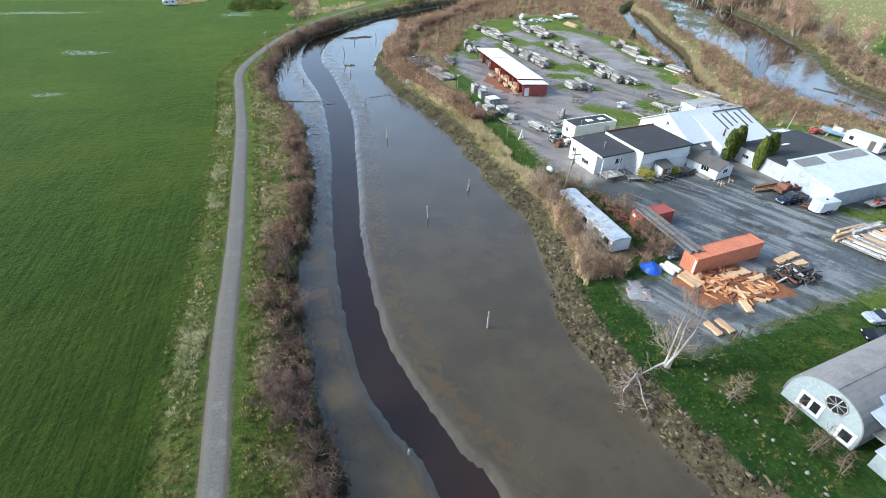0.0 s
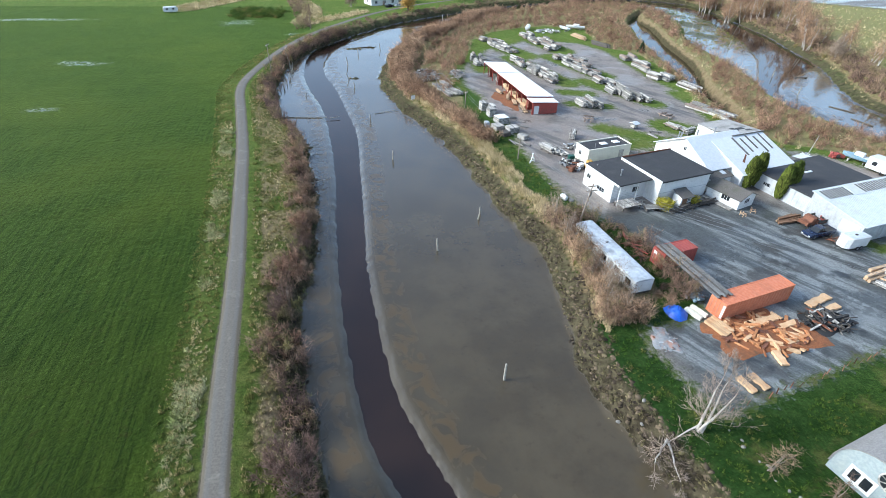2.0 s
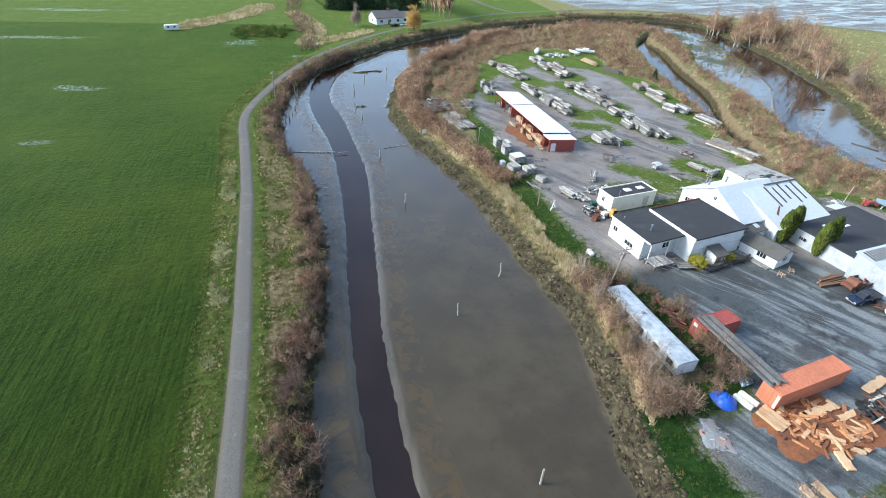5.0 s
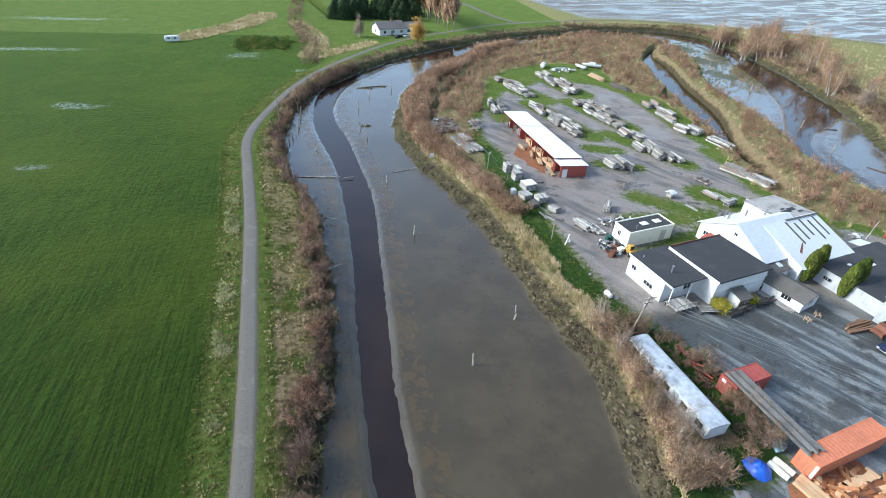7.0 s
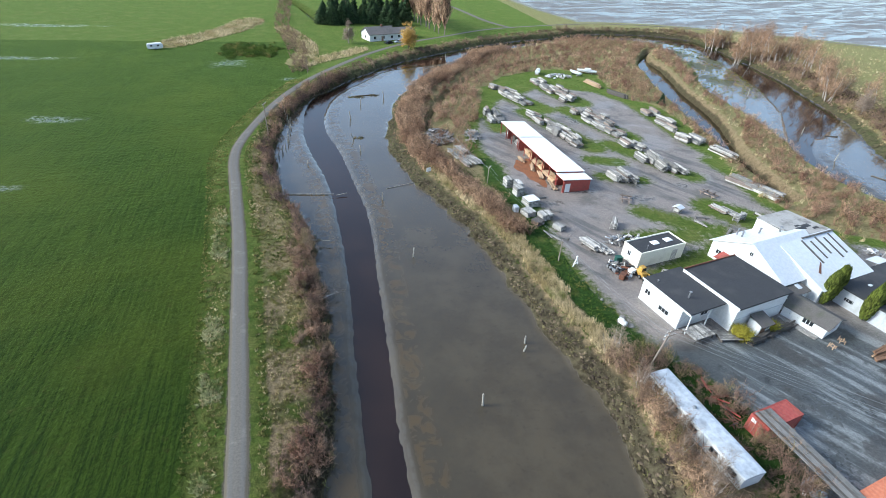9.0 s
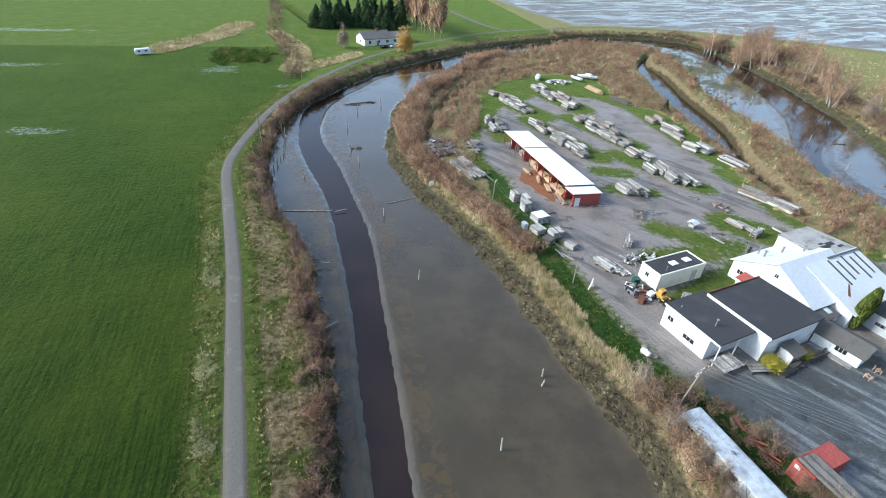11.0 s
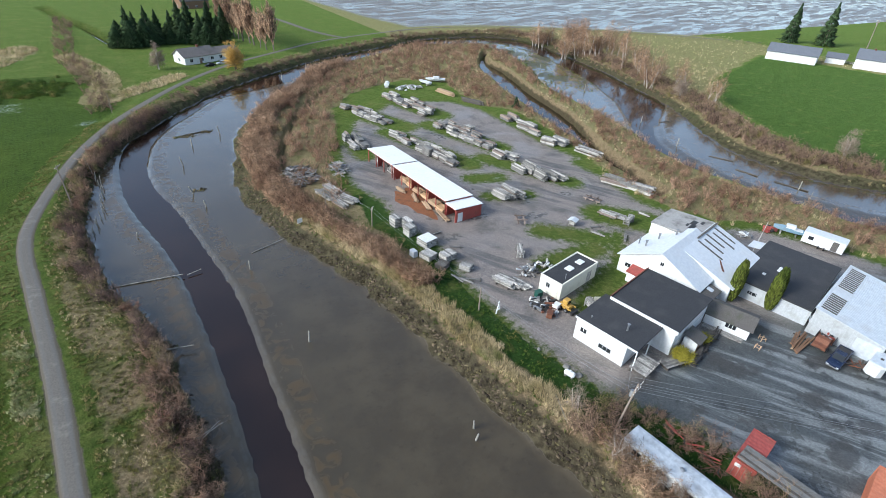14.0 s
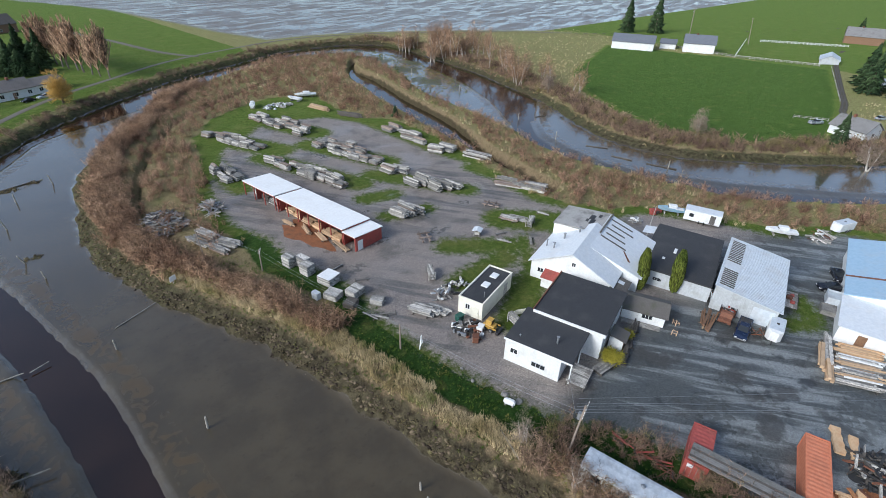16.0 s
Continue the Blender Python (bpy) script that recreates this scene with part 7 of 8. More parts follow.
def scatter(name, label, category, kinds, pts, material, rng, lo=0.7, hi=1.3, forms=None):
    """Many plants in one mesh: each a copy of one of the kinds, turned and sized by chance."""
    vs, fs, n = [], [], 0
    forms = forms or [cones(k) for k in kinds]
    zs = lie(pts[:, 0], pts[:, 1])[0]
    pick = rng.integers(0, len(forms), len(pts))
    for k, (v, f) in enumerate(forms):
        who = np.where(pick == k)[0]
        if not len(who):
            continue
        a, s = rng.uniform(0, 2 * math.pi, len(who)), rng.uniform(lo, hi, len(who))
        c, sn = np.cos(a) * s, np.sin(a) * s
        x = v[None, :, 0] * c[:, None] - v[None, :, 1] * sn[:, None] + pts[who, 0][:, None]
        y = v[None, :, 0] * sn[:, None] + v[None, :, 1] * c[:, None] + pts[who, 1][:, None]
        z = v[None, :, 2] * s[:, None] + zs[who][:, None]
        vs.append(np.stack([x, y, z], -1).reshape(-1, 3))
        fs.append((f[None] + (np.arange(len(who)) * len(v))[:, None, None]).reshape(-1, 3) + n)
        n += len(who) * len(v)
    ob = new(name, tri_mesh(name, np.concatenate(vs), np.concatenate(fs), material))
    return tagged(ob, label, category, kind="stuff")


def sow(rng, x0, x1, y0, y1, n, keep):
    """Random places in a rectangle that a zone test keeps."""
    p = np.stack([rng.uniform(x0, x1, n), rng.uniform(y0, y1, n)], -1)
    z, zones = lie(p[:, 0], p[:, 1])
    zones["z"], zones["x"], zones["y"] = z, p[:, 0], p[:, 1]
    zones["pen"] = dist_area(p[:, 0], p[:, 1], BANK_IN)
    zones["patch"] = ripple(p[:, 0] + 100, p[:, 1], 4.0)
    zones["luck"] = rng.random(n)
    return p[keep(zones)]


rg = np.random.default_rng(11)
BUSH = [bush_segs(rg, h, 1.1, 10, 8, 0.042) for h in (1.4, 1.7, 2.0, 1.6)]
FAR_BUSH = [bush_segs(rg, h, 1.2, 8, 6, 0.075) for h in (1.4, 1.8, 2.2)]
WEED = [tuft_segs(rg, h, 0.6, 26, 0.06) for h in (0.4, 0.55, 0.7)]
TALL = [bush_segs(rg, h, 1.5, 13, 11, 0.04) for h in (2.6, 3.2, 3.8)]
LOW = [bush_segs(rg, h, 0.9, 11, 7, 0.028) for h in (0.6, 0.8, 1.0)]
TUFT = [tuft_segs(rg, h) for h in (0.5, 0.65, 0.8)]
REED = [tuft_segs(rg, h, 0.5, 16, 0.03) for h in (0.9, 1.2, 1.4)]
MAT = [tuft_segs(rg, h, 0.5, 12, 0.05) for h in (0.25, 0.35, 0.45)]

far_yard = lambda q: (q["yard"] < -1.2) & (dist_area(q["x"], q["y"], NORTH_LAWN) < -0.5)
walls = lambda q: ~((q["x"] > 27) & (q["x"] < 38) & (q["y"] > -28) & (q["y"] < -9) & (q["x"] > 30))
# thicket on the spit, around the yard
pts = sow(rg, 2, 160, -32, 232, 46000, lambda q: (q["pen"] > 0) & (q["river"] < -3.0) & far_yard(q) & (q["slough"] > 2.0) & (q["ditch"] > 0.9) & walls(q)
          & ((q["y"] > 60) | ((q["y"] > 28) & (q["river"] > -11) & (q["river"] < -5) & (q["x"] < 60)) | ((q["x"] > 88) & (q["yard"] < -3)) | ((q["y"] < -8) & (q["y"] > -31) & (q["x"] < 37.5) & (q["river"] < -4)))
          & ~((q["y"] < 62) & (q["x"] < 60) & (q["river"] < -9) & (q["y"] > 0)))
ridge = (lie(pts[:, 0], pts[:, 1])[1]["river"] > -9.5) & (pts[:, 0] < 70)
pts, crest = pts[~ridge][:2600], pts[ridge][:1900]
scatter("bramble_thicket", "russet leafless brambles and shrubs covering the spit's bank", "shrubs", BUSH, pts, TWIGS_RED, rg, 0.5, 1.5)
scatter("bramble_thicket", "dense brown leafless scrub along the spit's crest", "shrubs", BUSH, crest, TWIGS_BROWN, rg, 0.9, 1.8)
pts = sow(rg, 23, 40, -31, -5, 700, lambda q: (q["river"] < -3.5) & (q["yard"] < -0.5) & (q["pen"] > 0) & walls(q) & (q["luck"] < 0.6))
scatter("bare_shrubs", "tall leafless grey shrubs around the mobile home", "shrubs", TALL, pts[:120][(pts[:120, 0] < 32) | (pts[:120, 1] > -27.5)], TWIGS_GREY, rg, 0.6, 1.05)
# clods of eroded mud along the foot of the banks
def clod_form(rng):
    bm = bmesh.new()
    bmesh.ops.create_icosphere(bm, subdivisions=1, radius=0.5)
    for v in bm.verts:
        v.co *= rng.uniform(0.45, 1.5)
        v.co.x *= 1.5
        v.co.z = v.co.z * 0.28 - 0.03
    verts = np.array([v.co[:] for v in bm.verts])
    faces = np.array([[v.index for v in f.verts] for f in bm.faces])
    bm.free()
    return verts, faces


CLODS = [clod_form(rg) for _ in range(6)]
pts = sow(rg, 2, 60, -75, 160, 70000, lambda q: (q["pen"] > 0) & (q["river"] < 0.25) & (q["river"] > np.where(q["y"] < -20, -3.6, -2.3)) & (q["luck"] < np.where(q["y"] < 40, 1.0, 0.6)))
scatter("bank_clod_belt", "dark eroded clods of mud along the spit's bank", "mud", None, pts[:4200], CLOD, rg, 0.15, 0.65, CLODS)
pts = sow(rg, -30, 5, -75, 150, 30000, lambda q: (q["pen"] < 0) & (q["river"] < 0.2) & (q["river"] > -1.4))
scatter("bank_clod_belt", "dark eroded clods of mud at the dike's foot", "mud", None, pts[:1900], CLOD, rg, 0.12, 0.5, CLODS)
# west bank
west_ok = lambda q: (q["pen"] < 0) & (q["river"] < -0.3) & (q["x"] < 10) & (q["x"] > np.interp(q["y"], ROAD[:68, 1], ROAD[:68, 0]) + 2.2)
pts = sow(rg, -40, 0, -75, 150, 22000, lambda q: west_ok(q) & (np.hypot(q["x"] + 10.2, q["y"] + 46.5) > 6) & (q["river"] > -5.2) & ((q["river"] > -2.9) | (q["patch"] > 0.6)))
scatter("bramble_thicket", "brown leafless brambles and dead stalks on the dike bank", "shrubs", LOW + BUSH, pts[:640], TWIGS_GREY, rg, 0.6, 1.3)
pts = sow(rg, -40, 0, -75, 150, 5000, lambda q: west_ok(q) & (np.hypot(q["x"] + 10.2, q["y"] + 46.5) > 6) & (q["river"] > -4.2) & (q["patch"] > 0.58))
scatter("bare_shrubs", "leafless russet shrubs on the dike bank", "shrubs", BUSH, pts[:200], TWIGS_RED, rg)
pts = sow(rg, -40, 0, -75, 150, 30000, lambda q: west_ok(q) & (q["road"] > 1.9) & (q["river"] < -2.5))
scatter("verge_grass", "rank green and yellow grass on the dike verge", "grass", TUFT, pts[:6000], GREENS, rg, 0.4, 0.95)
pts = sow(rg, -40, 0, -75, 150, 20000, lambda q: west_ok(q) & (q["road"] > 1.8) & (q["river"] < -2.0) & (q["patch"] < 0.6))
scatter("reed_grass", "dead buff grass on the dike verge", "grass", TUFT, pts[:7000], REEDS, rg, 0.35, 0.85)
pts = sow(rg, -40, 0, -75, 150, 9000, lambda q: west_ok(q) & (np.hypot(q["x"] + 10.2, q["y"] + 46.5) > 6) & (q["river"] > -3.4) & (q["patch"] < 0.42))
scatter("bare_shrubs", "dark leafless bushes at the dike bank's edge", "shrubs", TALL, pts[:110], TWIGS_DARK, rg, 0.45, 0.95)
# pale grass along the field's edge
pts = sow(rg, -42, -16, -75, 60, 30000, lambda q: (q["x"] < np.interp(q["y"], ROAD[:68, 1], ROAD[:68, 0]) - 1.8) & (q["road"] < 4.4) & (q["road"] > 2.0) & (q["patch"] + q["luck"] * 0.5 > 0.62) & (q["y"] < 45))
scatter("reed_grass", "pale dead grass clumps along the field's edge", "grass", TUFT, pts[:1100], REEDS, rg, 0.3, 0.75)
pts = sow(rg, -42, -14, -75, 50, 60000, lambda q: (q["x"] < np.interp(q["y"], ROAD[:68, 1], ROAD[:68, 0]) - 1.8) & (q["road"] < 4.6) & (q["road"] > 1.9) & (q["patch"] > 0.44 + 0.3 * q["luck"]) & (q["y"] < 40))
scatter("pale_weeds", "pale green leafy weeds in clumps along the field's edge", "weeds", WEED, pts[::2][:520], PALE_WEED, rg, 0.3, 0.95)
pts = sow(rg, -42, -12, -75, 140, 30000, lambda q: (q["x"] < np.interp(q["y"], ROAD[:68, 1], ROAD[:68, 0]) - 1.7) & (q["road"] < 6.0))
scatter("verge_grass", "rank green grass between the road and the field", "grass", TUFT, pts[:3600], GREENS, rg, 0.35, 0.8)
# spit: bank sedge, buff reeds, green grass
pts = sow(rg, 2, 60, -75, 230, 30000, lambda q: (q["pen"] > 0) & (q["river"] < -0.1) & (q["river"] > np.where(q["y"] < -20, -4.4, -3.0)))
scatter("bank_sedge", "matted brown and olive sedge on the muddy bank", "sedge", MAT, pts[:3000], SEDGE, rg, 0.35, 1.0)
pts = sow(rg, -30, 5, -75, 150, 26000, lambda q: (q["pen"] < 0) & (q["river"] < 0.0) & (q["river"] > -2.6))
scatter("bank_sedge", "matted brown sedge at the foot of the dike bank", "sedge", MAT, pts[:2000], SEDGE, rg, 0.7, 1.4)
pts = sow(rg, 5, 36, -32, 62, 24000, lambda q: (q["pen"] > 0) & (q["river"] < -3.8) & (q["river"] > -7.4) & far_yard(q) & (q["patch"] > 0.3) & walls(q))
scatter("reed_grass", "dead buff reed grass along the spit's bank", "grass", REED, pts[:4600], REEDS, rg, 0.5, 1.05)
pts = sow(rg, 10, 60, -75, 62, 20000, lambda q: (q["pen"] > 0) & (q["river"] < np.where(q["y"] < -20, -4.3, -2.8)) & (q["yard"] < -0.4) & (q["patch"] > 0.2) & ((q["river"] > -14) | (q["y"] < -44)) & ((q["x"] < 38) | (q["y"] < -44)) & ~((q["y"] < -49) & (q["x"] > 38)))
scatter("green_grass", "lush green grass beside the drive and yard", "grass", TUFT, pts[:6000], LUSH, rg, 0.3, 0.75)
pts = sow(rg, 84, 160, -30, 232, 20000, lambda q: (q["pen"] > 0) & (q["river"] < -2.0) & far_yard(q) & (q["patch"] < 0.5) & (q["slough"] > 0.8))
scatter("reed_grass", "dead buff grass along the spit's east bank", "grass", REED, pts[:1000], REEDS, rg)
pts = sow(rg, 32, 43, -28.3, -8, 3000, lambda q: (q["yard"] < 0.3) & (((q["x"] > 35.2) & (q["y"] > -27)) | (q["y"] < -26.5)) & (q["x"] < 40.5) & ~((q["x"] > 38.6) & (q["y"] < -17)))
scatter("bramble_thicket", "low russet brambles between mobile home and containers", "shrubs", LOW + BUSH[:2], pts[:80], TWIGS_GREY, rg, 0.5, 0.9)
pts = sow(rg, -8, 8, 84, 132, 3000, lambda q: np.min([np.hypot((q["x"] - cx) / rx, (q["y"] - cy) / ry) for cx, cy, rx, ry in ISLANDS[:3]], axis=0) < 0.8)
scatter("marsh_grass", "olive sedge on small mud islets", "grass", MAT, pts[:160], SEDGE, rg)
pts = sow(rg, -60, -28, 165, 215, 6000, lambda q: np.hypot((q["x"] + 46) / 12, (q["y"] - 188) / 17) + (q["patch"] - 0.5) * 0.8 < 0.9)
scatter("bramble_patch", "bright green bramble patch in the field", "shrubs", LOW + TUFT, pts[:600], LUSH, rg, 0.9, 1.6)
# far banks
pts = sow(rg, -32, 215, 95, 275, 40000, lambda q: (q["pen"] < 0) & (q["river"] < -1.2) & (q["river"] > -6.5) & (q["road"] > 2.6))
scatter("bramble_thicket", "low brown scrub along the far dike bank", "shrubs", LOW, pts[:1100], TWIGS_GREY, rg, 0.6, 1.5)
outer = lambda q: (q["pen"] < 0) & (q["river"] < -1.0) & (q["x"] > 100)
pts = sow(rg, 120, 330, -40, 250, 30000, lambda q: outer(q) & (q["river"] > -15) & (q["river"] < -3.5) & (dist_area(q["x"], q["y"], FIELD_E) < -1) & (q["x"] < 260) & ((q["y"] < 190) | (q["river"] > -9)) & (q["road"] > 4))
scatter("bramble_thicket", "russet leafless scrub on the far river bank", "shrubs", FAR_BUSH, pts[:2400], TWIGS_GREY, rg, 0.8, 1.6)
pts = sow(rg, 120, 330, -40, 250, 20000, lambda q: outer(q) & (q["river"] > -60) & (q["x"] < 330) & (dist_area(q["x"], q["y"], FIELD_E) < 0) & (q["road"] > 4))
scatter("reed_grass", "dead buff marsh grass beyond the river", "grass", REED, pts[:2000], REEDS, rg, 0.5, 1.05)
pts = sow(rg, 185, 345, 100, 262, 9000, lambda q: (q["pen"] < 0) & (q["river"] < -8) & (q["road"] > 5) & (q["flats"] < 0) & (dist_area(q["x"], q["y"], FIELD_E) < -2) & (q["patch"] > 0.35))
scatter("reed_grass", "tan tussocks on the rough marsh by the dike", "grass", REED, pts[:900], REEDS, rg, 0.5, 1.1)
pts = sow(rg, 140, 185, 120, 228, 8000, lambda q: (q["river"] > 0.5) & (q["z"] > -2.5))
scatter("marsh_grass", "low green marsh grass on tidal islets", "grass", MAT, pts[:900], GREENS, rg)
pts = sow(rg, -60, 20, 150, 350, 30000, lambda q: ((np.abs(q["x"] - np.interp(q["y"], [160, 198, 242, 330, 420], [-22, -27, -37, -42, -50])) < 4)) & (q["road"] > 4))
scatter("hedge_shrubs", "brown leafless hedge shrubs along a field ditch", "shrubs", BUSH, pts[:190], TWIGS_GREY, rg, 0.8, 1.7)
pts = sow(rg, -90, 5, 160, 275, 30000, lambda q: np.minimum(dist_line(q["x"], q["y"], np.array([(-80, 200), (-62, 232), (-55, 262)])) - 3.0, dist_line(q["x"], q["y"], np.array([(-36, 242), (-22, 200), (-20, 166), (2, 190)]))) < 4.5)
scatter("reed_grass", "dead buff reeds in the field", "grass", REED, pts[:2600], REEDS, rg, 0.7, 1.3)


# ---- trees ----
def branch(rng, out, p, d, L, r, depth, upright, fork=3, twist=0.5, thin=0.72):
    q = p + d * L
    out.append((*p, *q, r))
    if depth == 0:
        return
    for _ in range(fork):
        nd = d + rng.normal(0, twist, 3) + np.array([0, 0, upright])
        nd /= np.linalg.norm(nd)
        s = rng.uniform(0.35, 1.0)
        branch(rng, out, p + d * L * s, nd, L * rng.uniform(0.5, 0.8), r * thin, depth - 1, upright, fork, twist, thin)


def bare_tree(name, label, seed, h=9.0, r=0.16, trunks=1, upright=0.25, bark=None, twig=None, fork=5, twist=0.5, depth=3, group="", fine=0.004, splay=0.14):
    """Trunk and limbs with a crown of fine twigs."""
    rng = np.random.default_rng(seed)
    t = thing(name, label, "tree", None, group)
    wood, crown = bmesh.new(), []
    for k in range(trunks):
        lean = rng.normal(0, splay if trunks > 1 else 0.05, 2)
        p = np.array([rng.normal(0, 0.15), rng.normal(0, 0.15), -0.15])
        n = 5
        for i in range(n):
            q = p + np.array([lean[0] * h / n + rng.normal(0, 0.08), lean[1] * h / n + rng.normal(0, 0.08), h * 0.72 / n])
            rod(wood, p, q, r * (1 - i / n * 0.75), r * (1 - (i + 1) / n * 0.75), 6)
            if i > 0:
                for _ in range(fork):
                    d = rng.normal(0, 1, 3) * [1, 1, 0.3]
                    d = d / np.linalg.norm(d) + [0, 0, upright * 2]
                    branch(rng, crown, p + (q - p) * rng.random(), d / np.linalg.norm(d), h * rng.uniform(0.14, 0.24) * (1.25 - i * 0.12), max(r * 0.28, h * 0.004) if fine == 0.004 else h * fine, depth - 1, upright, 3, twist)
            p = q
        branch(rng, crown, p, np.array([0, 0, 1.0]), h * 0.2, r * 0.25, depth, upright, 4, twist)
    part("trunk", wood, bark or BARK, t)
    c = new("crown", tri_mesh("crown", *cones(crown), twig or TWIGS_PALE))
    c.parent = t
    return t


def place(t, x, y, size=1.0, turn=0.0):
    t.matrix_world = Matrix.Translation((x, y, ground_z(x, y))) @ Matrix.Rotation(turn, 4, "Z") @ Matrix.Scale(size, 4)
    return t


def copies(t, spots, rnd, lo=0.8, hi=1.2):
    x, y = spots[0]
    place(t, x, y, rnd.uniform(lo, hi), rnd.uniform(0, 6.28))
    for x, y in spots[1:]:
        s = rnd.uniform(lo, hi)
        c = copy_thing(t, Matrix())
        place(c, x, y, s, rnd.uniform(0, 6.28))


tr = random.Random(21)
birch = bare_tree("birch_tree", "leafless birch with three pale trunks at the yard's edge", 5, 9.0, 0.16, 3, 0.35, PALE_BARK, TWIGS_SILVER, 5, 0.4, 4, "", 0.003, 0.10)
place(birch, 28.9, -46.2, 1.0, 1.2)
for k in range(3):
    spots = []
    for cx, cy, n in ((192, 174, 3), (203, 170, 3), (211, 163, 2), (192, 133, 2), (181, 112, 2), (186, 104, 1), (177, 84, 1), (200, 208, 3), (205, 190, 3), (214, 196, 2), (222, 176, 2)):
        spots += [(cx + tr.uniform(-5, 5), cy + tr.uniform(-6, 6)) for _ in range(n)]
    copies(bare_tree("birch_tree", "slender leafless birch with pale trunk beyond the river", 30 + k, 12.0, 0.16, 2, 0.35, PALE_BARK, TWIGS_BROWN, 8, group="birches beyond the river"), spots, tr, 0.8, 1.3)
poplar = bare_tree("poplar_tree", "tall upright leafless poplar in a row", 41, 20, 0.35, 1, 0.9, BARK, TWIGS_BROWN, 18, 0.22, 4, "poplars by the farmhouse", 0.014)
copies(poplar, [(35 + 12 * s / 9 + tr.uniform(-0.6, 0.6), 284 - 58 * s / 9) for s in range(10)], tr, 0.85, 1.1)
place(bare_tree("willow_tree", "bushy willow with amber twigs beside the farmhouse", 42, 10.5, 0.3, 4, 0.2, BARK, WILLOW, 12, 0.5, 4, "", 0.012), 24.5, 195.5)
place(bare_tree("fruit_tree", "spreading leafless tree on the farmhouse lawn", 43, 9.5, 0.25, 3, 0.1, PALE_BARK, TWIGS_PALE, 8, 0.5, 4, "", 0.009), -3, 205.5)
copies(bare_tree("bare_shrub_tree", "many-stemmed leafless shrub on the dike bank", 44, 4.6, 0.06, 6, 0.25, BARK, TWIGS_GREY, 4, 0.4, group="large shrubs on the dike bank"), [(-12.6, 14.5), (-14.8, 28.5), (-13.2, -21.0)], tr, 0.75, 1.1)
copies(bare_tree("bare_shrub_tree", "pale leafless shrub with arching stems on the spit's bank", 45, 4.0, 0.05, 7, 0.1, PALE_BARK, TWIGS_PALE, 4, 0.55, group="pale shrubs on the spit"), [(28.6, -11.0), (29.6, -15.5), (28.4, -20.5), (30.0, -24.5), (27.6, -28.0), (29.3, -3.5), (30.2, -18.2), (29.4, -22.6), (28.2, -25.8), (29.6, -29.0)], tr, 0.85, 1.35)
copies(bare_tree("fruit_tree", "low leafless fruit tree beside the barrel house", 46, 4.2, 0.07, 3, 0.02, BARK, TWIGS_GREY, 4, 0.6, 3, group="fruit trees by the barrel house", fine=0.006), [(33.0, -51.0), (36.6, -54.4), (36.8, -57.4), (37.8, -59.8)], tr, 0.7, 1.1)
copies(bare_tree("meadow_tree", "lone leafless tree at the meadow's edge", 47, 9.5, 0.2, 3, 0.15, PALE_BARK, TWIGS_PALE, 8, 0.5, 4, fine=0.008, group="lone trees by the meadow"), [(163, 28), (172, 92), (176, -16)], tr, 0.8, 1.1)


def big_bush(label, seed, h, wide, stems=16):
    """A broad leafless bush: pale stems that fan out from one foot into fine twigs."""
    rng = np.random.default_rng(seed)
    t = thing("bare_bush", label, "shrub", None, "broad bushes on the dike bank")
    wood, crown = bmesh.new(), []
    for k in range(stems):
        a, s = rng.uniform(0, 2 * math.pi), rng.uniform(0.1, 1.0)
        d = np.array([math.cos(a) * wide * s * 0.5, math.sin(a) * wide * s * 0.5, h * (0.95 - 0.35 * s)])
        p = np.array([rng.normal(0, 0.2), rng.normal(0, 0.2), -0.1])
        q = p + d * 0.45
        rod(wood, p, q, 0.055, 0.03, 5)
        n = d / np.linalg.norm(d)
        branch(rng, crown, q, n, h * 0.25, 0.038, 4, 0.12, 4, 0.36, 0.8)
        branch(rng, crown, p + d * 0.25, n, h * 0.22, 0.032, 3, 0.1, 4, 0.5, 0.8)
    part("stem_cluster", wood, BARK, t)
    c = new("crown", tri_mesh("crown", *cones(crown), TWIGS_DARK))
    c.parent = t
    return t


place(big_bush("broad leafless purple-grey bush on the dike bank", 61, 5.6, 8.4, 30), -10.2, -46.4)
place(big_bush("low leafless purple-grey bush at the mud's edge", 62, 3.6, 5.2, 14), -7.8, -50.4)


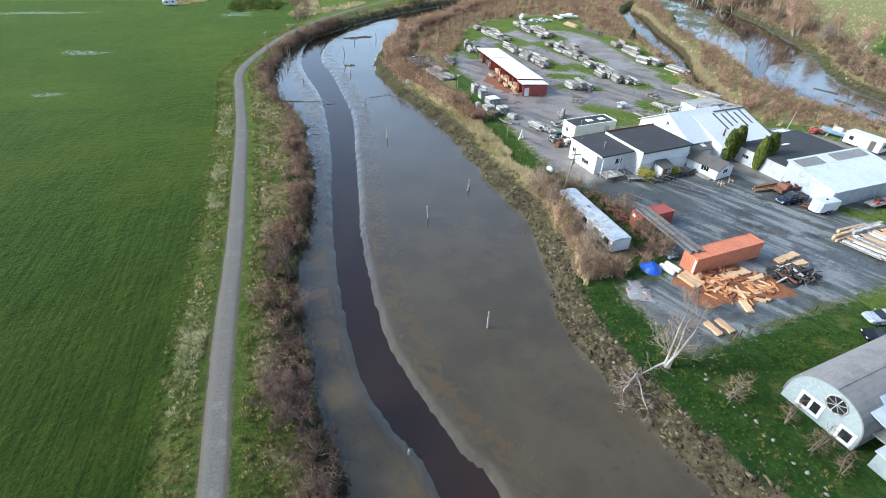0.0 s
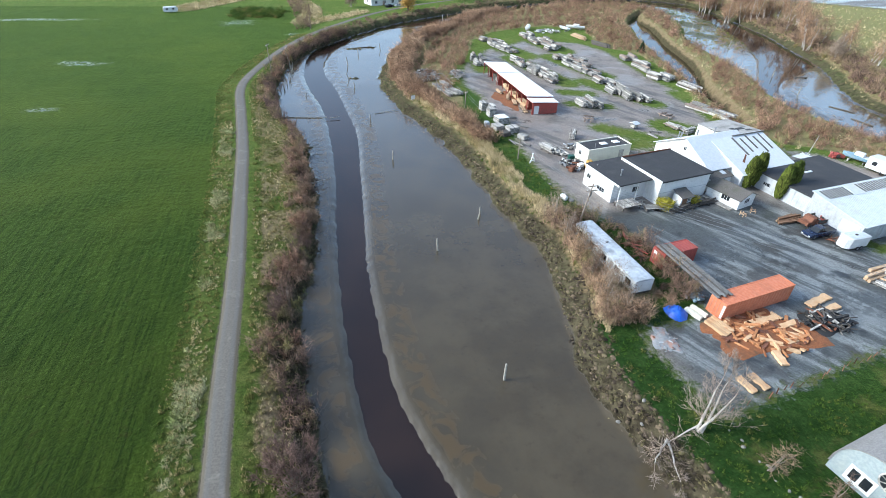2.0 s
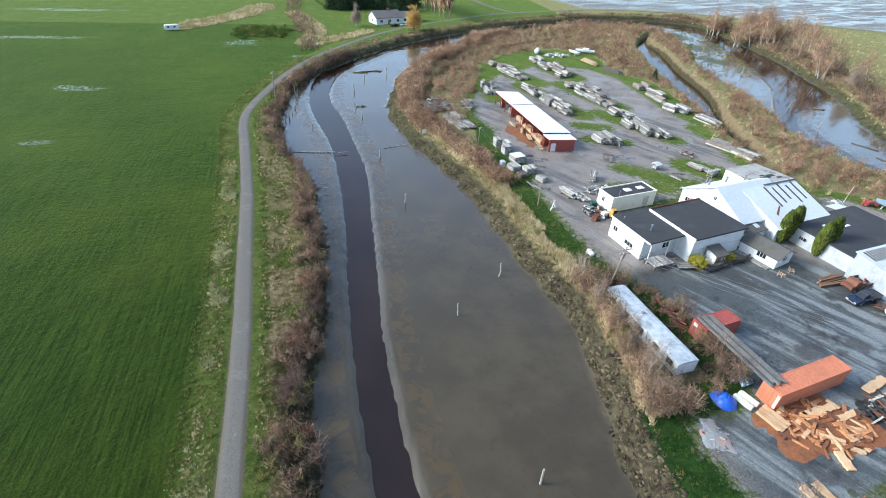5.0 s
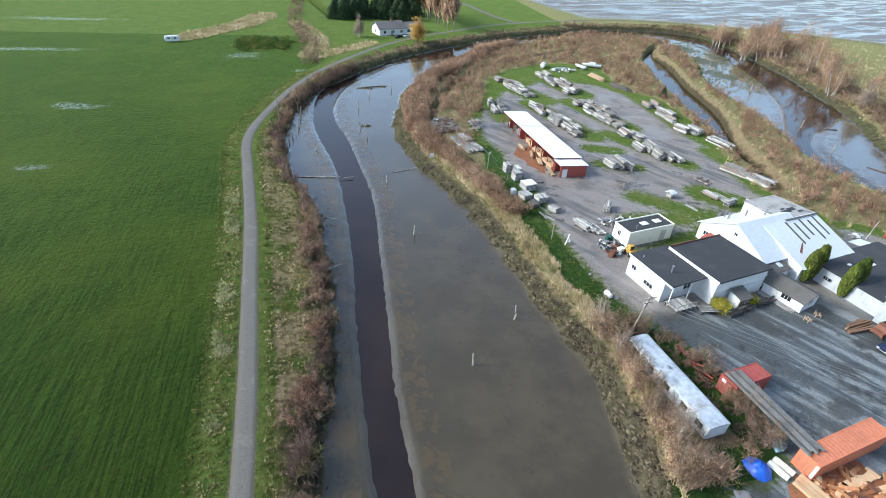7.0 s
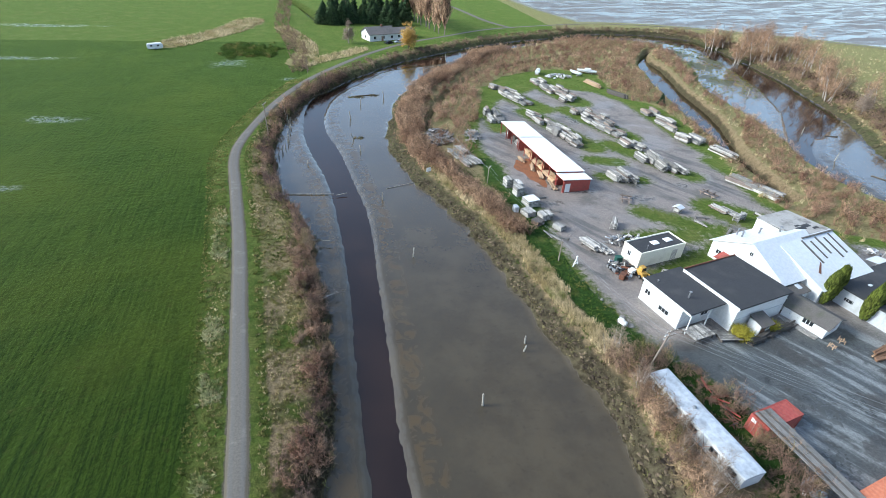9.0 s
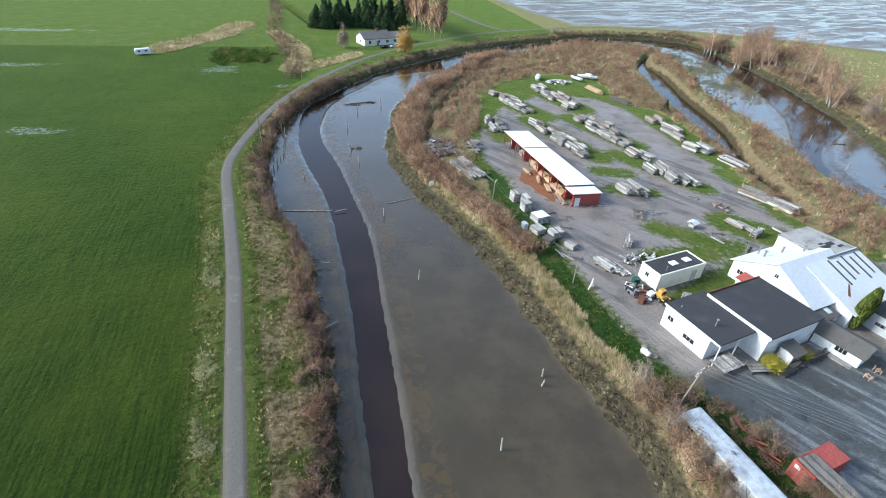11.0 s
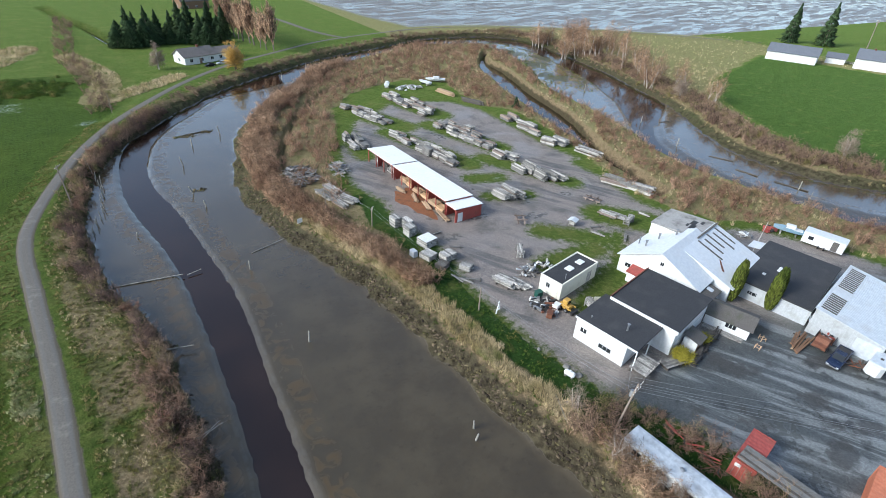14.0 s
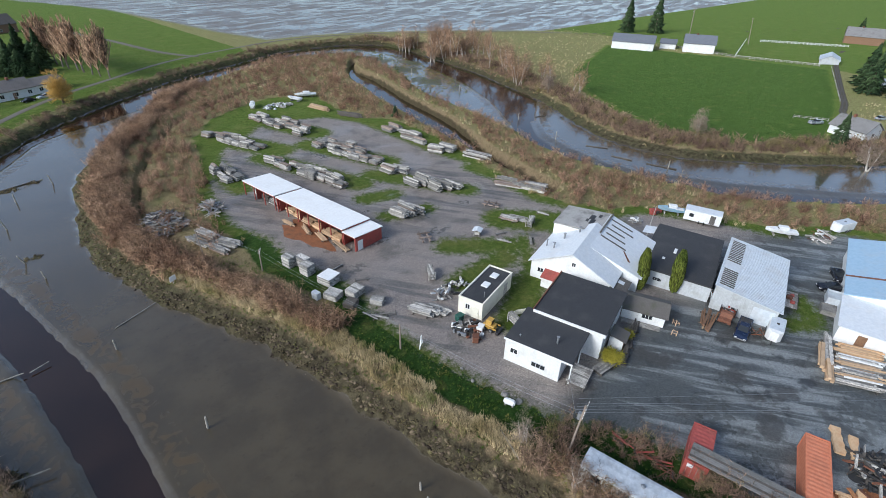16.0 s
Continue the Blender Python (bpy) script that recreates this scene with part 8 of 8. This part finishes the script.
def conifer(name, label, seed, h, spread, group="", leaf=None, column=False, n=900):
    """Trunk with whorls of drooping boughs; a column is clothed to the ground with upright sprays."""
    rng = np.random.default_rng(seed)
    t = thing(name, label, "tree", None, group)
    part("trunk", rod(bmesh.new(), (0, 0, -0.2), (0, 0, h * 0.9), h * 0.018, 0.02, 7), BARK, t)
    segs = []
    a0 = rng.uniform(0, 6)
    for i in range(n):
        s = rng.random() ** (0.8 if column else 1.0)
        z = h * (0.04 + 0.94 * s)
        reach = spread * (math.sin(math.pi * (0.12 + 0.83 * s)) ** 0.7 if column else (1 - s) ** 0.85 * (0.85 + 0.15 * math.sin(s * 40 + a0)))
        a = rng.uniform(0, 2 * math.pi)
        r0 = reach * rng.uniform(0.45, 0.95)
        p = np.array([math.cos(a) * r0, math.sin(a) * r0, z])
        if column:
            q = p + [math.cos(a) * 0.12, math.sin(a) * 0.12, h * rng.uniform(0.06, 0.12)]
            segs.append((*p, *q, 0.10 * spread / 0.8))
        else:
            out = np.array([math.cos(a), math.sin(a), 0])
            q = p + out * reach * 0.4 + [0, 0, -reach * rng.uniform(0.05, 0.25)]
            segs.append((*p, *(q + rng.normal(0, 0.12, 3) * reach), h * 0.018 + 0.06))
    c = new("crown", tri_mesh("crown", *cones(segs), leaf or CONIFER))
    c.parent = t
    return t


copies(conifer("cedar_tree", "columnar golden-green cedar before the workshops", 51, 6.2, 1.0, "columnar cedars", CEDAR, True, 1500), [(68.8, 1.4), (69.8, 1.9), (70.8, 2.2), (71.8, 2.6), (72.2, -3.1), (73.1, -2.8), (74.0, -2.5), (74.9, -2.2)], tr, 0.85, 1.1)
copies(conifer("fir_tree", "dark fir behind the farmhouse", 52, 16, 4.2, "firs behind the farmhouse", n=1100), [(-12 + i * 4.6 + tr.uniform(-2, 2), 266 + (i * 7 % 22) + tr.uniform(-3, 3)) for i in range(11)], tr, 0.8, 1.15)
copies(conifer("fir_tree", "broad dark fir in a dense farm shelterbelt", 56, 10.5, 5.6, "firs in the shelterbelt", n=1500), [(-16 + (i % 9) * 5.6 + tr.uniform(-2, 2), 258 + (i // 9) * 12 + tr.uniform(-4, 4)) for i in range(18)], tr, 0.7, 1.2)
copies(conifer("fir_tree", "tall dark fir by the white houses", 53, 24, 5.5, "firs by the white houses", n=1300), [(368, 158), (382, 143)], tr, 0.95, 1.1)
copies(conifer("fir_tree", "broad dark conifer by the cottage", 54, 17, 5.0, "conifers by the cottage", n=1300), [(280, 0), (288, -8), (297, 4), (276, -12), (250, -26), (520, 40), (300, -20)], tr, 0.7, 1.25)
place(conifer("yew_tree", "dark green evergreen at the meadow's corner", 57, 11, 3.0, n=900), 186, -6)
place(conifer("small_fir_tree", "small dark green fir at the ditch", 55, 4.2, 1.5, n=500), 103.0, 107.0)
gs = scatter("golden_shrub", "golden-yellow evergreen shrub beside the workshop wall", "shrub", [bush_segs(rg, 1.5, 0.95, 60, 14, 0.05)], np.array([(48.6, -4.0), (49.5, -3.6), (49.2, -4.6), (54.8, -3.2)]), GOLD, rg, 1.0, 1.25)

# ---- poles, wires, pilings, fences and other small things ----
def utility_pole(x, y, h, lean=(0, 0), arms=1, turn=0.0, label="wooden utility pole with a crossarm", r=0.14, lamp=False):
    z = ground_z(x, y)
    p = thing("utility_pole", label, "utility pole", pose(x, y, z, lean[0], lean[1], turn))
    part("pole", rod(bmesh.new(), (0, 0, -0.2), (0, 0, h), r, r * 0.7, 8), POLE_WOOD, p)
    for k in range(arms):
        zz = h - 0.4 - k * 0.8
        arm = part("crossarm", boxes((-1.1, -0.22, zz, 1.1, -0.12, zz + 0.12)), POLE_WOOD, p)
        for e in (-0.95, -0.4, 0.4, 0.95):
            part("insulator", rod(bmesh.new(), (e, -0.17, zz + 0.12), (e, -0.17, zz + 0.3), 0.05, 0.03), WHITE, arm)
    if arms > 1:
        part("transformer", rod(bmesh.new(), (0.3, 0.25, h - 2.4), (0.3, 0.25, h - 1.5), 0.24, n=10), STEEL, p)
    return p


utility_pole(31.4, -8.2, 8.2, (4, 6), 2, 15, "leaning utility pole with crossarms and a transformer")
utility_pole(29.2, 18.6, 4.6, (0, 0), 0, 0, "short plain wooden pole by the drive", 0.13)
utility_pole(24.4, 50.6, 4.2, (0, 6), 1, 60, "short leaning pole with a crossbar on grass", 0.12)
utility_pole(18.9, 62.4, 7.5, (0, -2), 0, 0, "tall wooden pole by the timber stacks", 0.12)
utility_pole(-28.0, 87.5, 9.0, (0, -1), 1, 70, "wooden utility pole with a crossarm on the dike")
utility_pole(-20.0, 150.0, 6.0, (0, 2), 0, 0, "wooden pole at the dike road", 0.12)
utility_pole(366, 112, 20, (0, 3), 2, 70, "utility pole by the white houses", 0.3)
utility_pole(385, 80, 16, (0, 8), 1, 70, "leaning utility pole by the white houses", 0.25)
mast = thing("flag_mast", "slender bare mast beside the hall", "mast", pose(87.2, 8.8, 0, 0, 8, 0))
part("pole", rod(bmesh.new(), (0, 0, 0), (0, 0, 7.0), 0.09, 0.05), OLD_WOOD, mast)


def wire(a, b, sag, name="power_line", r=0.014):
    cu = bpy.data.curves.new(name, "CURVE")
    cu.dimensions, cu.bevel_depth, cu.bevel_resolution = "3D", r, 1
    sp = cu.splines.new("POLY")
    sp.points.add(16)
    for i in range(17):
        s = i / 16
        p = Vector(a).lerp(Vector(b), s)
        sp.points[i].co = (p.x, p.y, p.z - sag * 4 * s * (1 - s), 1)
    cu.materials.append(STEEL)
    return tagged(new(name, cu), "thin sagging power line over the yard", "cable", "power lines")


top = Vector((32.3, -7.6, 7.4))
for k, (e, dz) in enumerate(((-0.9, 0.3), (0.0, 0.3), (0.9, 0.3), (-0.5, -0.6), (0.5, -0.6))):
    wire((top.x + e * 0.9, top.y + e * 0.3, top.z + dz), (104 + e * 2, -72 + e * 2, 8.0 + dz), 1.0)
for e in (-0.4, 0.4):
    wire((24.6 + e, 50.6, 3.9), (29.2 + e * 0.3, 18.6, 4.5), 0.7)
    wire((29.2 + e * 0.3, 18.6, 4.5), (32.0 + e, -7.8, 6.8), 0.7)
    wire((18.9, 62.4 + e, 7.0), (24.6, 50.6 + e, 3.9), 0.4)
wire((32.3, -7.6, 6.4), (42.2, -0.8, 3.7), 0.5)


def piling(x, y, h, r=0.16, lean=(0, 0), label="bleached old piling standing in the mud"):
    z = max(ground_z(x, y), -3.0)
    bm = rod(bmesh.new(), (0, 0, -0.4), (0, 0, h), r, r * 0.8, 9)
    for v in bm.verts:
        if v.co.z > h - 0.1:
            v.co.z += math.sin(v.co.x * 30) * 0.12
    ob = new("piling", mesh_of(bm, "piling", PILE_WOOD))
    ob.matrix_world = pose(x, y, z, lean[0], lean[1], 0)
    return tagged(ob, label, "piling", "old pilings in the river")


for x, y, h, lean in ((0.1, 49.5, 1.8, (0, 0)), (3.9, 26.3, 2.0, (0, 3)), (8.3, -8.6, 2.2, (0, -3)), (12.0, -35.3, 2.6, (0, 0)), (16.8, 0.0, 1.2, (6, 8)), (17.5, 1.6, 1.4, (0, -3)),
                      (-5.3, 104, 2.4, (0, -8)), (6.8, 125, 2.4, (0, -8)), (-5.0, 86.0, 2.2, (6, -18)), (-3.4, 78, 1.6, (0, -6)), (-1.6, 118, 2.0, (0, 0)), (-21.2, 54.2, 1.2, (0, 0)),
                      (40, 183, 3.2, (0, 0)), (55, 200, 3.0, (0, 0)), (170, 196, 3.2, (0, 0)), (163, 180, 3.2, (0, 0)), (158, 160, 3.0, (0, 0)), (151, 122, 3.0, (0, 0)), (140, 82, 2.8, (0, 0)),
                      (131, 60, 2.6, (0, 4)), (134, 24, 2.4, (0, 0)), (-17, 70, 1.2, (0, 10)), (0.6, -50.8, 0.7, (4, 0))):
    piling(x, y, h, 0.15, lean)
rp = random.Random(4)
for i in range(26):
    s = i / 25
    x, y = -25.2 + 3.0 * math.sin(s * 3) - 1.0 * s, 72 + 38 * s
    piling(x + rp.uniform(-0.4, 0.4), y, rp.uniform(1.0, 1.9), 0.11, (rp.uniform(-8, 8), rp.uniform(-8, 8)), "short dark piling along the eroded dike foot")


def log(x0, y0, x1, y1, z, r, label, mat=None):
    bm = rod(bmesh.new(), (0, 0, 0), (x1 - x0, y1 - y0, 0.15), r, r * 0.75, 8)
    ob = new("log", mesh_of(bm, "log", mat or PILE_WOOD))
    ob.location = (x0, y0, z + r)
    return tagged(ob, label, "log")


log(-21.0, 54.0, -10.6, 52.8, -2.3, 0.13, "long boom log lying across the mud")
log(-10.0, 52.6, -7.6, 53.2, -2.35, 0.1, "broken boom log beside the channel")
log(1.4, 54.8, 8.2, 57.2, -2.25, 0.07, "thin pale pole lying on the mud")
log(-14.8, 33.2, -11.2, 32.2, -1.6, 0.12, "pale driftwood log on the bank")
log(30.4, -28.2, 33.6, -27.4, 0.2, 0.09, "pale branch lying in brambles")
log(28.6, -0.6, 26.8, -4.8, 0.3, 0.06, "thin pale stick leaning in brambles")
for x, y, dx, dy in ((61, 196, 4, 1.2), (133, 50, 3, -6), (131, 40, 1, -6), (133, 30, 2, -8), (-3, 127.6, 6, 1.2), (146, 79, 4, -1)):
    log(x, y, x + dx, y + dy, -2.45, 0.22, "waterlogged dark log on a mud bank", DARK_WOOD)
# driftwood tree on the bank
dw = bare_tree("driftwood_tree", "bleached fallen tree lying on the bank", 61, 6.0, 0.13, 1, 0.05, PALE_BARK, TWIGS_SILVER, 4, 0.5, 3)
dw.matrix_world = Matrix.Translation((29.4, -45.8, ground_z(29.4, -45.8) + 0.3)) @ Matrix.Rotation(radians(200), 4, "Z") @ Matrix.Rotation(radians(97), 4, "Y")
dw2 = bare_tree("driftwood_tree", "bleached branching tree lying on the mud's edge", 62, 5.0, 0.12, 2, 0.05, PALE_BARK, TWIGS_SILVER, 5, 0.5, 4)
dw2.matrix_world = Matrix.Translation((25.4, -46.6, ground_z(25.4, -46.6) + 0.25)) @ Matrix.Rotation(radians(240), 4, "Z") @ Matrix.Rotation(radians(96), 4, "Y")
dw3 = bare_tree("driftwood_tree", "grey branches washed onto the dike foot", 63, 4.0, 0.08, 2, 0.05, PALE_BARK, TWIGS_PALE, 4, 0.5, 2)
dw3.matrix_world = Matrix.Translation((-12.4, 15.4, ground_z(-12.4, 15.4) + 0.3)) @ Matrix.Rotation(radians(10), 4, "Z") @ Matrix.Rotation(radians(92), 4, "Y")


def rock(x, y, s, seed, mat=None, label="grey boulder on the grass", name="boulder", category="boulder"):
    r = random.Random(seed)
    bm = bmesh.new()
    bmesh.ops.create_icosphere(bm, subdivisions=2, radius=1)
    for v in bm.verts:
        v.co *= 1 + 0.22 * noise.noise(v.co * 1.3 + Vector((seed, 0, 0)))
        v.co.x *= s * r.uniform(0.95, 1.0)
        v.co.y, v.co.z = v.co.y * s * 0.75, v.co.z * s * 0.6
    ob = new(name, mesh_of(bm, name, mat or STONE))
    ob.matrix_world = pose(x, y, ground_z(x, y) + s * 0.1, 0, 0, seed * 57)
    return tagged(ob, label, category)


for i in range(15):
    s = i / 14
    rock(32.0 + 3.4 * s + 0.35 * math.sin(i * 2.1), -46.6 - 15.0 * s + 0.3 * math.sin(i * 3.7), 0.13 + 0.13 * ((i * 7) % 5) / 4, i + 1)
for i, (x, y, s) in enumerate(((33.4, 2.6, 0.55), (33.8, 0.6, 0.6), (32.2, 7.2, 0.35), (32.8, 9.8, 0.3), (22.6, -42.6, 0.3), (25.4, -41.8, 0.28), (24.2, -44.0, 0.22))):
    rock(x, y, s, 40 + i)

# white gas tank by the drive
tank = thing("gas_tank", "white gas tank lying on stone blocks", "tank", pose(32.6, 1.2, 0, 0, 0, 20))
bm = rod(bmesh.new(), (0, -0.75, 0.55), (0, 0.75, 0.55), 0.42, n=16)
bmesh.ops.bevel(bm, geom=[e for e in bm.edges if any(len(f.verts) > 4 for f in e.link_faces)], offset=0.14, segments=2, affect="EDGES")
part("vessel", bm, WHITE, tank)
part("block", boxes((-0.35, -0.6, 0, 0.35, -0.35, 0.16), (-0.35, 0.35, 0, 0.35, 0.6, 0.16)), STONE, tank)
part("valve_cap", rod(bmesh.new(), (0, 0, 0.95), (0, 0, 1.12), 0.16, 0.14, 10), WHITE, tank)
sheet_t = mound(36.3, -29.6, 1.45, 1.6, 1.05, TARP, "blue_tarpaulin", "blue tarpaulin over a round heap", "tarpaulin", 9, 22, 0.25)
sheet_t.rotation_euler = (0, 0, 0.4)

# white notice board on the bank
nb = thing("notice_board", "blank white notice board on the river bank", "sign", pose(11.8, 57.6, ground_z(11.8, 57.6), 0, 0, 20))
part("board", boxes((-0.6, -0.03, 0.5, 0.6, 0.03, 1.5)), WHITE, nb)
part("post", boxes((-0.06, 0.03, -0.2, 0.06, 0.12, 1.4)), OLD_WOOD, nb)

# A-frame on the grass by the drive
af = thing("a_frame_stand", "white timber A-frame leaning on the grass", "frame", pose(31.8, 17.0, 0, 0, 0, 30))
for e in (-0.6, 0.6):
    part("leg", box(bmesh.new(), -0.07, -0.07, 0, 0.07, 0.07, 2.2, m=pose(e * 1.2, 0, 0, 0, -e * 40, 0)), WHITE, af)
part("tie", boxes((-0.75, -0.05, 0.35, 0.75, 0.05, 0.47)), WHITE, af)

# bins beside the store
for i, (x, y, mat, lab) in enumerate(((40.2, 17.2, GREEN_PAINT, "dark green lidded bin beside the storehouse"), (40.6, 13.2, WHITE, "white appliance dumped beside the storehouse"), (38.4, 12.2, RUST, "rusty metal box on the gravel"))):
    b = thing("bin" if i == 0 else "dumped_box", lab, "bin" if i == 0 else "box", pose(x, y, 0, 0, 0, 20 * i))
    part("body", boxes((-0.6, -0.45, 0.05, 0.6, 0.45, 1.0), bev=0.06), mat, b)
    part("lid", boxes((-0.65, -0.5, 1.005, 0.65, 0.5, 1.1), bev=0.03), mat, b)

# low wall and fence by the store
lw = thing("board_fence", "short pale board fence beside the storehouse", "fence", pose(47.6, 11.9, 0, 0, 0, -30))
for i in range(8):
    part("board", boxes((i * 0.3, -0.03, 0.05, i * 0.3 + 0.27, 0.03, 1.0)), CREAM, lw)
part("rail", boxes((0, 0.03, 0.4, 2.4, 0.09, 0.5)), OLD_WOOD, lw)

# ladder and planks against the metal shed
lad = thing("ladder", "pale metal ladder leaning on the grey wall", "ladder", pose(73.6, -9.4, 0, -18, 0, 70))
for e in (0, 0.5):
    part("rail", boxes((e - 0.04, -0.03, 0, e + 0.04, 0.03, 3.0)), METAL_ROOF, lad)
for i in range(9):
    part("rung", rod(bmesh.new(), (0, 0, 0.3 + i * 0.31), (0.5, 0, 0.3 + i * 0.31), 0.02), METAL_ROOF, lad)
for i, (x, y, turn) in enumerate(((64.4, -7.6, 60), (62.2, -8.2, 100))):
    ch = thing("wooden_chair_frame", "bare wooden chair frame before the cabin", "chair", pose(x, y, 0, 0, 0, turn), "chair frames by the cabin")
    for a in (0, 0.7):
        for b in (0, 0.7):
            part("leg", boxes((a, b, 0, a + 0.08, b + 0.08, 0.9 if b else 0.6)), TAN_WOOD, ch)
    part("seat_rail", boxes((0.08, 0, 0.4, 0.7, 0.08, 0.48), (0.08, 0.7, 0.4, 0.7, 0.78, 0.48), (0, 0.08, 0.4, 0.08, 0.7, 0.48), (0.7, 0.08, 0.4, 0.78, 0.7, 0.48)), TAN_WOOD, ch)

# caravan in the field
cv = thing("caravan", "white caravan standing alone in the field", "caravan", pose(-86.4, 187.4, 0, 0, 0, 20))
part("body", lofted(bmesh.new(), [[(a, 0.2, z0), (a, 2.2, z0), (a, 2.2, z1 - 0.2), (a, 2.0, z1), (a, 0.4, z1), (a, 0.2, z1 - 0.2)] for a, z0, z1 in ((0, 0.9, 1.9), (0.4, 0.45, 2.5), (5.4, 0.45, 2.6), (6.0, 0.9, 2.0))]), WHITE, cv)
window(cv, pose(1.6, 0.2, 1.4), 0.9, 0.6, WHITE, 0)
window(cv, pose(4.2, 0.2, 1.4), 0.9, 0.6, WHITE, 0)
door(cv, pose(3.0, 0.2, 0.5), 0.7, 1.6, WHITE)
wheel(cv, 3.0, 0.25, 0.33)
wheel(cv, 3.0, 2.15, 0.33)


def fence(name, label, a, b, n, mat, h=1.1, rails=(0.45, 0.9), group=""):
    """Posts and rails from a to b, each a part."""
    a, b = Vector((*a, 0)), Vector((*b, 0))
    d = b - a
    f = thing(name, label, "fence", pose(a.x, a.y, 0, 0, 0, math.degrees(math.atan2(d.y, d.x))), group)
    L = d.length
    for i in range(n + 1):
        x = L * i / n
        part("post", boxes((x - 0.08, -0.08, 0, x + 0.08, 0.08, h)), mat, f)
    for z in rails:
        part("rail", boxes((0, 0.08, z, L, 0.14, z + 0.14)), mat, f)
    return f


fence("rail_fence", "weathered rail fence at the meadow's edge", (331, 109), (325, 69), 16, OLD_WOOD, 1.5, (0.5, 1.0, 1.3))
fence("rail_fence", "weathered rail fence at the meadow's edge", (325, 69), (335, 29), 16, OLD_WOOD, 1.5, (0.5, 1.0, 1.3))
fence("white_fence", "white rail fence round a far lawn", (404, 78), (428, 32), 22, WHITE, 1.8, (0.5, 1.0, 1.4))
fence("white_fence", "white rail fence between far lawns", (325, 69), (404, 87), 20, WHITE, 1.4, (0.5, 1.0))
fence("rail_fence", "weathered fence along the far drive", (336, 24), (252, 5), 24, OLD_WOOD, 1.2)
fence("rail_fence", "weathered fence by the drive's bend", (212, 12), (216, 2), 6, OLD_WOOD, 1.2)
bt = thing("picnic_bench", "wooden bench on the dike by the willow", "bench", pose(28.5, 194.0, ground_z(28.5, 194.0), 0, 0, 30))
part("seat", boxes((0, 0, 0.42, 1.8, 0.45, 0.48)), OLD_WOOD, bt)
part("leg", boxes((0.1, 0.05, 0, 0.2, 0.4, 0.418)), OLD_WOOD, bt)
part("leg", boxes((1.6, 0.05, 0, 1.7, 0.4, 0.418)), OLD_WOOD, bt)
